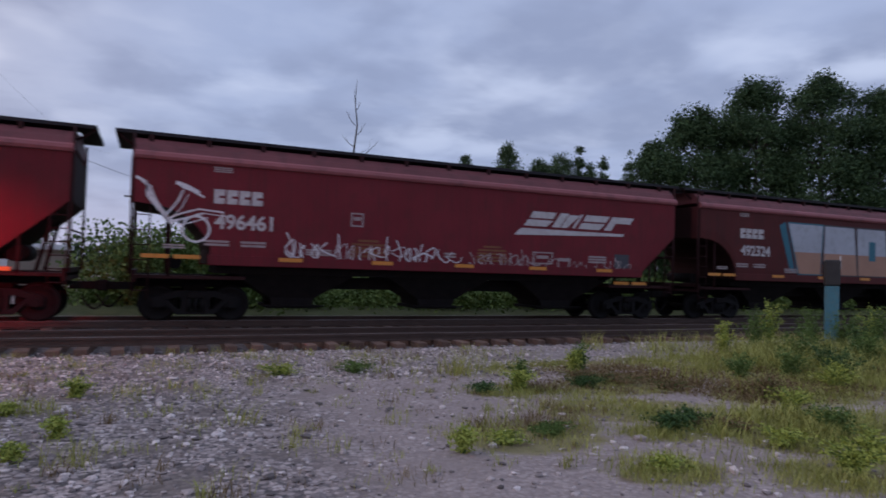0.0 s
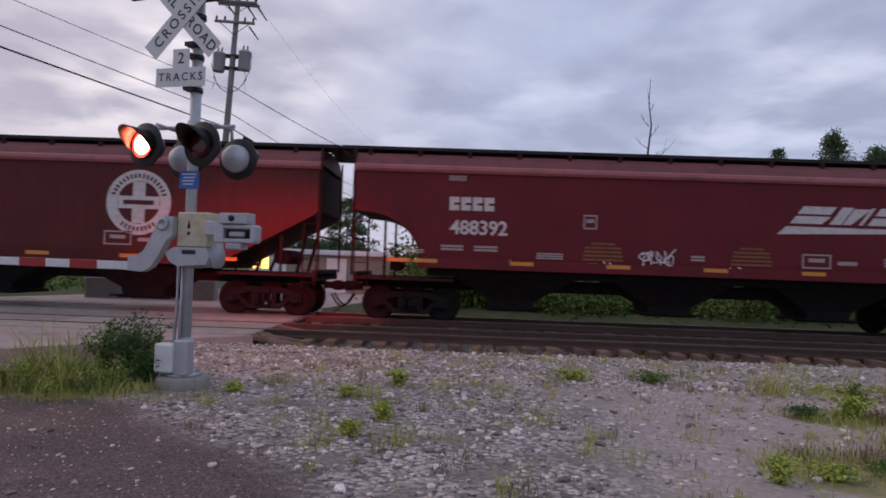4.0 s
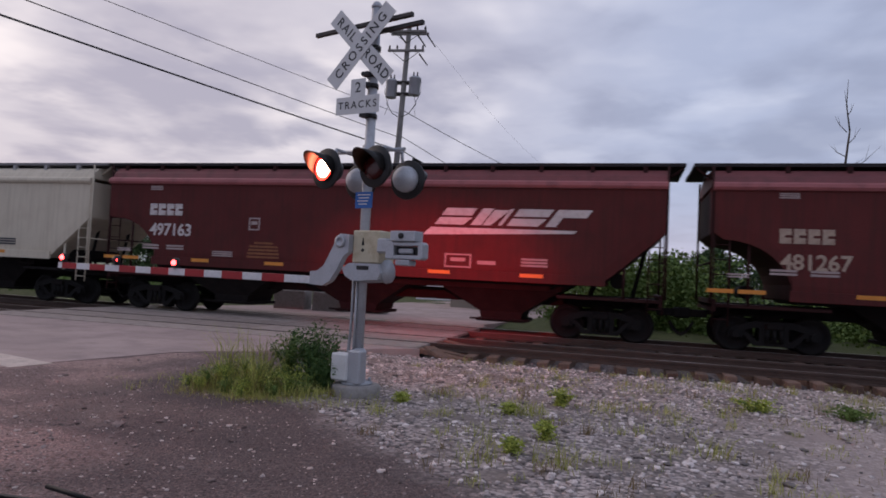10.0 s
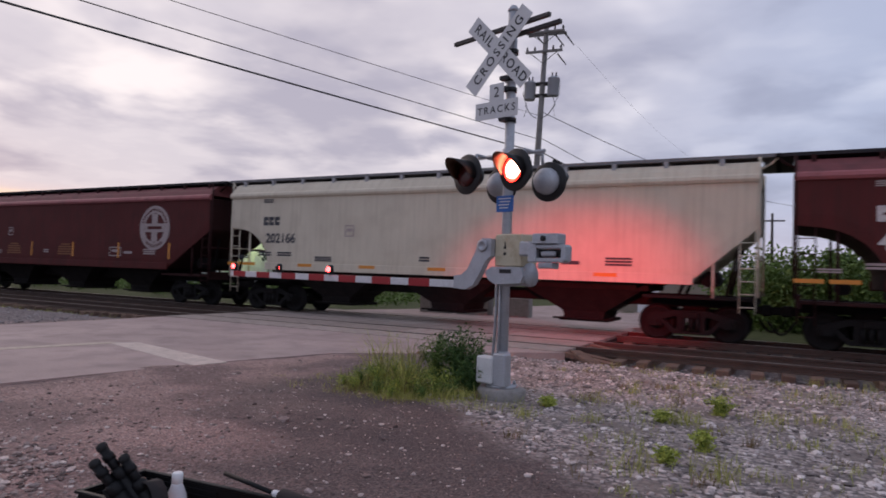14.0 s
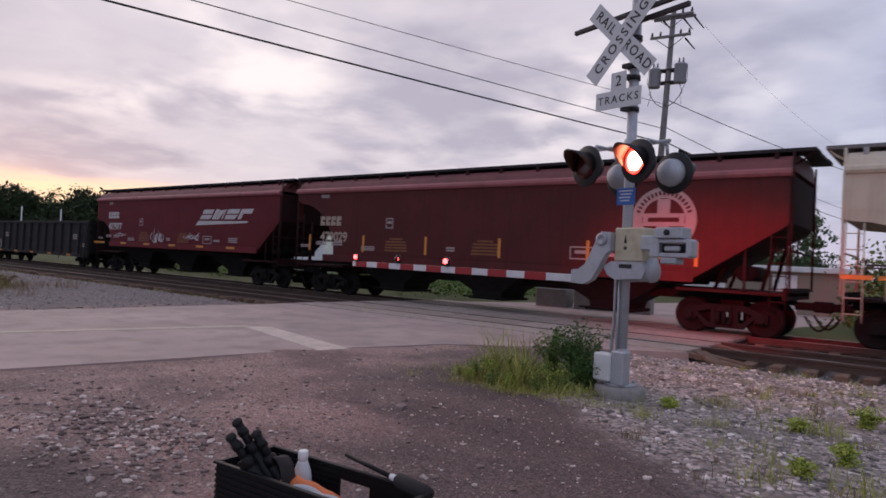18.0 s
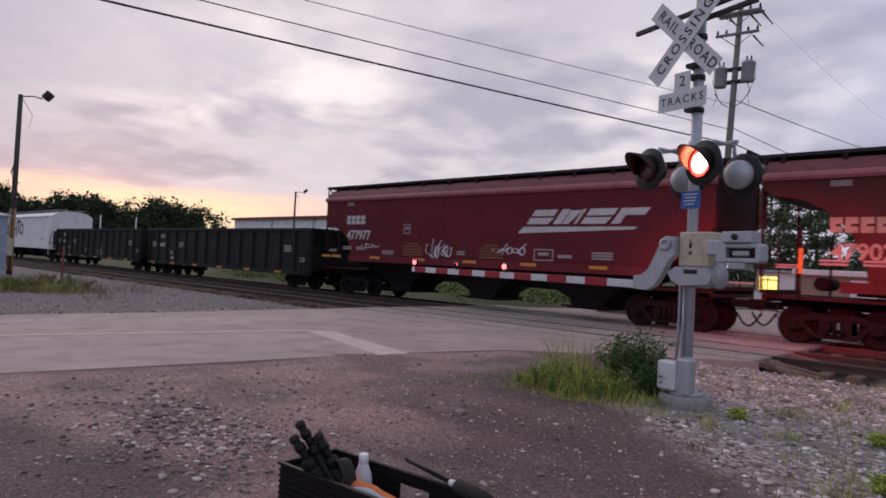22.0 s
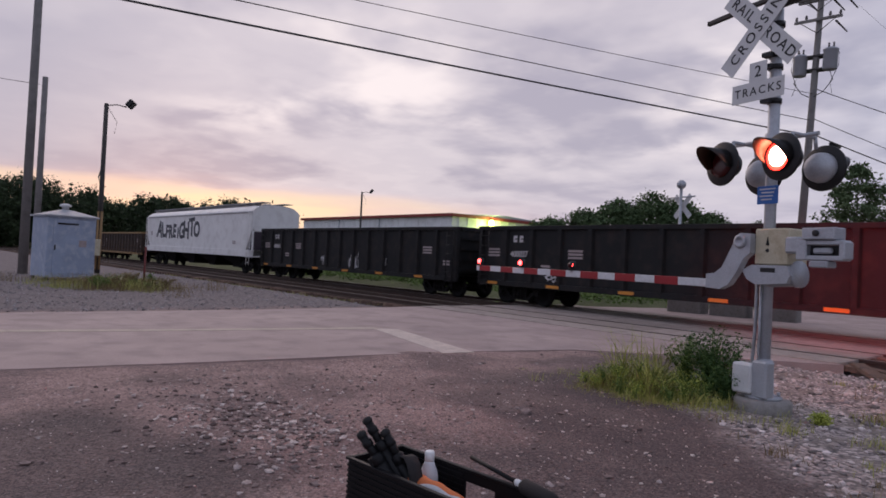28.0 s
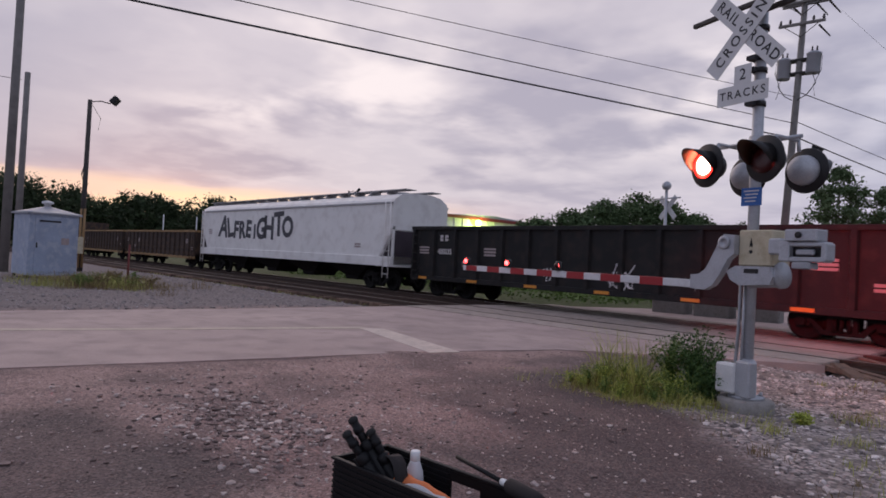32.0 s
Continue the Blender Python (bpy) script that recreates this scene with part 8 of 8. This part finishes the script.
def weed_plant(name, x, y, h, seed, stems, label, spread=0.3, material=None, leaf=0.036, per=26):
    """A leafy weed: stems with leaves up their length."""
    rng = np.random.default_rng(seed)
    t = thing(name, pose(x, y, ground_z(x, y) - 0.02), label, "plant", "weeds")
    bm = bmesh.new()
    pts = []
    for k in range(stems):
        a, l = rng.uniform(0, 6.283), rng.uniform(0.2, 1.0) * spread
        b0 = Vector((0.25 * l * math.cos(a), 0.25 * l * math.sin(a), 0))
        e = Vector((l * math.cos(a), l * math.sin(a), h * rng.uniform(0.55, 1.0) * (1 - 0.4 * l / spread * 0.6)))
        m_ = b0.lerp(e, 0.5) + Vector((-0.08 * math.cos(a), -0.08 * math.sin(a), 0.04))
        rod(bm, b0, m_, 0.006, 0.005, 5)
        rod(bm, m_, e, 0.005, 0.002, 4)
        for q in range(per):
            u = rng.uniform(0.12, 1.0)
            p = b0.lerp(m_, u * 2) if u < 0.5 else m_.lerp(e, u * 2 - 1)
            pts.append((p.x + rng.normal(0, 0.04), p.y + rng.normal(0, 0.04), p.z + rng.normal(0, 0.02)))
    part("stem", bm, M_SHRUB, t)
    part("leaves", cards("leaves", pts, leaf, rng, material or M_SHRUB, 0.2), None, t, "small green leaves")
    return t


def build_plants():
    rng = np.random.default_rng(6)
    green, dry = [], []
    for cx, cy, rx, ry in TURF:      # short turf over its patches, thinning at their edges
        for _ in range(int(60 * rx * ry) + 14):
            a, q = rng.uniform(0, 6.283), math.sqrt(rng.uniform(0, 1.25))
            x, y = cx + rx * q * math.cos(a), cy + ry * q * math.sin(a)
            if noise.noise((x * 1.3, y * 1.3, 9)) < -0.22:
                continue
            brown = noise.noise((x * 0.9, y * 0.9, 4)) > (0.0 if 5 < x < 7.6 and y > 6.4 else 0.22)
            (dry if brown else green).append((x, y, rng.uniform(0.08, 0.2), rng.uniform(0.04, 0.12) * (1.5 if x > 8 else 1.0), 75))
    for _ in range(230):
        x, y = rng.normal(12.6, 2.0), rng.normal(8.2, 1.3)
        green.append((x, y, rng.uniform(0.15, 0.32), rng.uniform(0.2, 0.5), 60))
    for _ in range(60):
        x, y = rng.normal(6.6, 1.0), rng.normal(4.6, 0.6)
        green.append((x, y, rng.uniform(0.08, 0.2), rng.uniform(0.1, 0.28), 50))
    for _ in range(330):       # sparse tufts in the gravel
        x, y = rng.uniform(-3.4, 6), rng.uniform(4.3, 12.2)
        if on_drive(x, y) or on_road(x, y):
            continue
        (dry if rng.random() < 0.35 else green).append((x, y, rng.uniform(0.03, 0.14), rng.uniform(0.05, 0.17), rng.integers(8, 34)))
    for x, y, s, h, n in ((-1.05, 7.7, 0.13, 0.18, 110), (-0.2, 8.4, 0.2, 0.14, 70), (-2.6, 6.95, 0.1, 0.14, 60), (-1.9, 7.1, 0.12, 0.12, 60), (-0.45, 5.6, 0.1, 0.22, 60), (-2.2, 8.3, 0.15, 0.15, 60), (4.3, 8.9, 0.14, 0.35, 120), (-1.1, 5.5, 0.12, 0.2, 50), (0.9, 6.6, 0.1, 0.22, 50), (-0.9, 10.5, 0.3, 0.13, 100), (1.9, 10.9, 0.35, 0.12, 100), (3.6, 10.7, 0.4, 0.14, 120), (6.0, 10.6, 0.5, 0.16, 160)):
        green.append((x, y, s, h, n))
    for _ in range(60):        # beside the signal's foot
        a, q = rng.uniform(0, 6.283), math.sqrt(rng.uniform(0, 1.5))
        x, y = -4.4 + 0.95 * q * math.cos(a), 7.4 + 0.55 * q * math.sin(a)
        (dry if rng.random() < 0.15 else green).append((x, y, 0.14, rng.uniform(0.06, 0.40) * (1.15 - 0.75 * q) * (0.6 + 0.8 * max(0.0, noise.noise((x * 2.4, y * 2.4, 2)) + 0.45)), 40))
    for x, y, n in ((-5.12, 7.72, 60), (-4.98, 7.86, 40), (-4.72, 8.0, 50), (-4.28, 7.15, 24)):      # tall wisps standing out of it
        green.append((x, y, 0.07, 0.74, n))
    for _ in range(34):        # thin outliers round the clump
        x, y = rng.normal(-4.75, 0.85), rng.normal(7.5, 0.6)
        (dry if rng.random() < 0.3 else green).append((x, y, 0.08, rng.uniform(0.04, 0.16), 16))
    for _ in range(90):        # round the cabinet
        x, y = rng.normal(-25.6, 1.5), rng.normal(6.6, 1.1)
        (dry if rng.random() < 0.65 else green).append((x, y, 0.25, rng.uniform(0.15, 0.5), 60))
    for _ in range(80):        # along the far track shoulder
        x = rng.uniform(-42, -17)
        green.append((x, rng.normal(13.0, 0.25), 0.2, rng.uniform(0.08, 0.22), 26))
    blades("grass", green, rng, M_GRASS, "yellow-green grass tufts growing through the gravel")
    blades("dry_grass", dry, rng, M_GRASSDRY, "brownish dry grass among the green", "grass")
    weed_plant("bushy_weed", -3.95, 8.0, 1.0, 1, 74, "bushy dark green weed beside the signal foundation", 0.50, M_WEEDDARK, 0.019, 55)
    weed_plant("bushy_weed", -3.62, 7.75, 0.62, 3, 26, "bushy dark green weed beside the signal foundation", 0.3, M_WEEDDARK, 0.018, 55)
    weed_plant("bushy_weed", -4.35, 8.05, 0.80, 2, 44, "bushy green weed beside the signal foundation", 0.36, M_SHRUB, 0.017, 55)
    for q in range(26):        # taller towards the bushy weeds, thinning out over the gravel
        a, d = 2.4 * q, math.sqrt((q + 0.5) / 26)
        x, y = -4.55 + 0.85 * d * math.cos(a), 7.45 + 0.55 * d * math.sin(a)
        hq = (0.30 + 0.34 * ((q * 7) % 5) / 5) * (1.15 - 0.75 * d) * (1.0 + 0.35 * max(-1.0, min(1.0, x + 4.5)))
        weed_plant("feathery_weed", x, y, hq + 0.10, 300 + q, 9, "feathery yellow-green weed beside the signal foundation", 0.16 + 0.14 * ((q * 3) % 4) / 4, M_WEEDLIGHT if q % 3 else M_SHRUB, 0.012, 34)
    for q in range(12):
        a, d = 2.4 * q, math.sqrt((q + 0.5) / 12)
        weed_plant("weed", -25.4 + 1.7 * d * math.cos(a), 6.8 + 1.3 * d * math.sin(a), 0.4 + 0.4 * ((q * 3) % 4) / 4, 400 + q, 14, "leafy weed in the gravel beside the cabinet", 0.4, M_GRASSDRY if q % 2 else M_SHRUB, 0.03, 40)
    k = 5
    for x, y, h, s_, tone in ((4.4, 7.3, 0.42, 0.26, M_WEEDLIGHT), (4.55, 7.5, 0.5, 0.2, M_SHRUB), (3.96, 7.4, 0.16, 0.3, M_WEEDDARK), (5.75, 7.7, 0.24, 0.4, M_GRASSDRY), (6.2, 7.5, 0.2, 0.5, M_GRASSDRY), (5.5, 7.4, 0.2, 0.4, M_WEEDDARK), (6.6, 6.9, 0.18, 0.45, M_GRASSDRY), (4.85, 5.05, 0.26, 0.34, M_WEEDDARK), (5.2, 5.2, 0.22, 0.35, M_WEEDDARK), (5.4, 4.9, 0.18, 0.35, M_GRASSDRY), (2.52, 5.04, 0.3, 0.14, M_WEEDLIGHT), (3.88, 4.1, 0.16, 0.24, M_WEEDLIGHT), (6.0, 8.3, 0.55, 0.24, M_WEEDLIGHT), (6.2, 8.4, 0.6, 0.2, M_SHRUB), (3.0, 5.2, 0.16, 0.3, M_WEEDLIGHT), (3.6, 5.3, 0.15, 0.3, M_SHRUB), (5.3, 3.5, 0.3, 0.3, M_WEEDLIGHT), (5.9, 3.7, 0.34, 0.3, M_WEEDLIGHT), (6.4, 4.4, 0.35, 0.35, M_SHRUB), (5.5, 4.3, 0.26, 0.3, M_WEEDLIGHT), (6.9, 5.3, 0.4, 0.35, M_WEEDLIGHT), (7.4, 6.0, 0.45, 0.35, M_GRASSDRY), (8.3, 7.2, 0.5, 0.4, M_SHRUB), (9.2, 7.1, 0.6, 0.4, M_SHRUB), (9.8, 6.6, 0.6, 0.4, M_WEEDDARK), (10.5, 7.3, 0.7, 0.45, M_WEEDDARK), (11.0, 8.2, 0.9, 0.4, M_SHRUB), (9.0, 6.2, 0.5, 0.4, M_WEEDLIGHT), (11.8, 9.9, 1.25, 0.4, M_SHRUB), (12.6, 10.2, 1.3, 0.4, M_WEEDLIGHT), (13.2, 9.6, 1.1, 0.4, M_SHRUB), (13.9, 9.4, 1.1, 0.4, M_SHRUB), (12.9, 8.4, 0.9, 0.4, M_WEEDDARK), (12.0, 7.6, 0.8, 0.4, M_SHRUB), (14.9, 9.2, 1.2, 0.4, M_SHRUB), (15.6, 9.9, 1.2, 0.4, M_WEEDLIGHT), (14.2, 8.2, 0.9, 0.4, M_SHRUB), (11.2, 6.4, 0.6, 0.4, M_WEEDLIGHT), (10.2, 9.3, 0.9, 0.3, M_WEEDLIGHT), (-1.24, 7.65, 0.17, 0.16, M_WEEDLIGHT), (-0.7, 8.41, 0.3, 0.2, M_WEEDLIGHT), (-0.91, 5.87, 0.2, 0.1, M_WEEDLIGHT), (-0.68, 6.52, 0.26, 0.1, M_WEEDLIGHT), (1.73, 9.29, 0.2, 0.35, M_WEEDLIGHT), (2.83, 9.29, 0.22, 0.4, M_SHRUB), (-2.57, 7.66, 0.14, 0.18, M_WEEDLIGHT)):
        weed_plant("weed", x, y, h, k, 14 + int(30 * s_), "low leafy weed growing in the gravel" if h < 0.5 else "tall leafy roadside weed", s_, tone, 0.013 + 0.012 * min(1, h), 44)
        k += 1
    pts = []
    for _ in range(260):
        x, y = rng.normal(10.2, 1.8), rng.normal(7.2, 1.1)
        if x < 7:
            continue
        pts.append((x, y, ground_z(x, y) + rng.uniform(0.1, 0.5)))
    single("wildflowers", cards("wildflowers", pts, 0.022, rng, M_FLOWER), None, "small pale yellow wildflowers above the grass", "flowers", kind="stuff")
    pts = []
    for _ in range(420):       # dark creeping mats of weed
        cx, cy = (6.6, 7.8) if rng.random() < 0.5 else (8.0, 6.5)
        x, y = cx + rng.normal(0, 0.7), cy + rng.normal(0, 0.4)
        for q in range(26):
            pts.append((x + rng.normal(0, 0.13), y + rng.normal(0, 0.13), ground_z(x, y) + rng.uniform(0.0, 0.1)))
    single("creeping_weed", cards("creeping_weed", pts, 0.019, rng, M_GRASSDRY), None, "reddish-brown creeping weed mat on the gravel", "plant", kind="stuff")


build_plants()
build_ties()


# ---- what moves ----
TRAIN = [
    (0, 0.00),
    (1, 4.12),
    (2, 8.30),
    (3, 12.50),
    (4, 16.62),
    (4.5, 18.69),
    (6.5, 26.87),
    (8, 33.00),
    (9, 37.03),
    (10, 41.11),
    (11, 45.21),
    (12, 49.20),
    (13, 53.25),
    (14, 57.33),
    (14.5, 59.36),
    (16.5, 67.42),
    (18, 73.37),
    (19, 77.37),
    (20, 81.40),
    (21, 85.41),
    (22, 89.39),
    (23, 93.38),
    (24, 97.37),
    (25, 101.30),
    (25.5, 103.27),
    (27.5, 112.00),
    (28, 114.06),
    (29, 118.04),
    (30, 121.98),
    (31, 125.85),
    (32, 129.70),
]


def train_at(t):
    return float(np.interp(t, [a for a, _ in TRAIN], [b for _, b in TRAIN]))


def motions():
    for car in CARS:
        x0, y0, z0 = car.matrix_basis.translation
        walk(car, [(t, pose(x0 + s, y0, z0)) for t, s in TRAIN])
    # wheels: one row for each 80 degrees rolled
    total, step = train_at(32.0), WHEEL_R * radians(80)
    ts = np.linspace(0, 32, 3201)
    ss = np.array([train_at(t) for t in ts])
    n = int(total / step) + 1
    marks = [0.0] + [float(np.interp(k * step, ss, ts)) for k in range(1, n)] + [32.0]
    spin = [(t, math.degrees(train_at(t) / WHEEL_R)) for t in marks]
    for w, wx in WHEELSETS:
        walk(w, [(t, pose(wx, 0, WHEEL_R, 0, a, 0)) for t, a in spin])
    # lamps: the two lenses turn their lit face out by turns
    period, on = 0.977, 0.545
    starts = [8.5 + period * k for k in range(-10, 26)]
    def flashes(which, lead):
        """Turns of a two-faced lens: its lit face looks out for its share of each period."""
        def lit(t):
            return ((t + lead - 8.5) % period < on) == (which == "first")
        edges = sorted([q - lead for q in starts if 0.15 < q - lead < 31.96] + [q + on - lead for q in starts if 0.15 < q + on - lead < 31.96])
        a = 0 if lit(0.0) else 180
        rows = [(0.0, a)]
        for e in edges:
            f0 = round(e * FPS) - 1
            for whole in range(0, 33 * FPS, FPS):      # a turn is over by, or starts at, the full second
                if f0 < whole < f0 + 3:
                    f0 = whole - 3 if e * FPS <= whole else whole
            rows += [((f0 + k) / FPS, a + 60 * k) for k in range(4)]
            a += 180
        if rows[-1][0] < 32.0:
            rows.append((32.0, a))
        return rows
    for lens, which in LENSES:
        walk(lens, [(t, pose(0, -0.05, 0, 0, 0, q)) for t, q in flashes(which, 0.0)])
    for lens, k, which in ARM_LENSES:
        walk(lens, [(t, pose(-k, -0.285, 1.56, 0, 0, q)) for t, q in flashes(which, 0.1)])


motions()
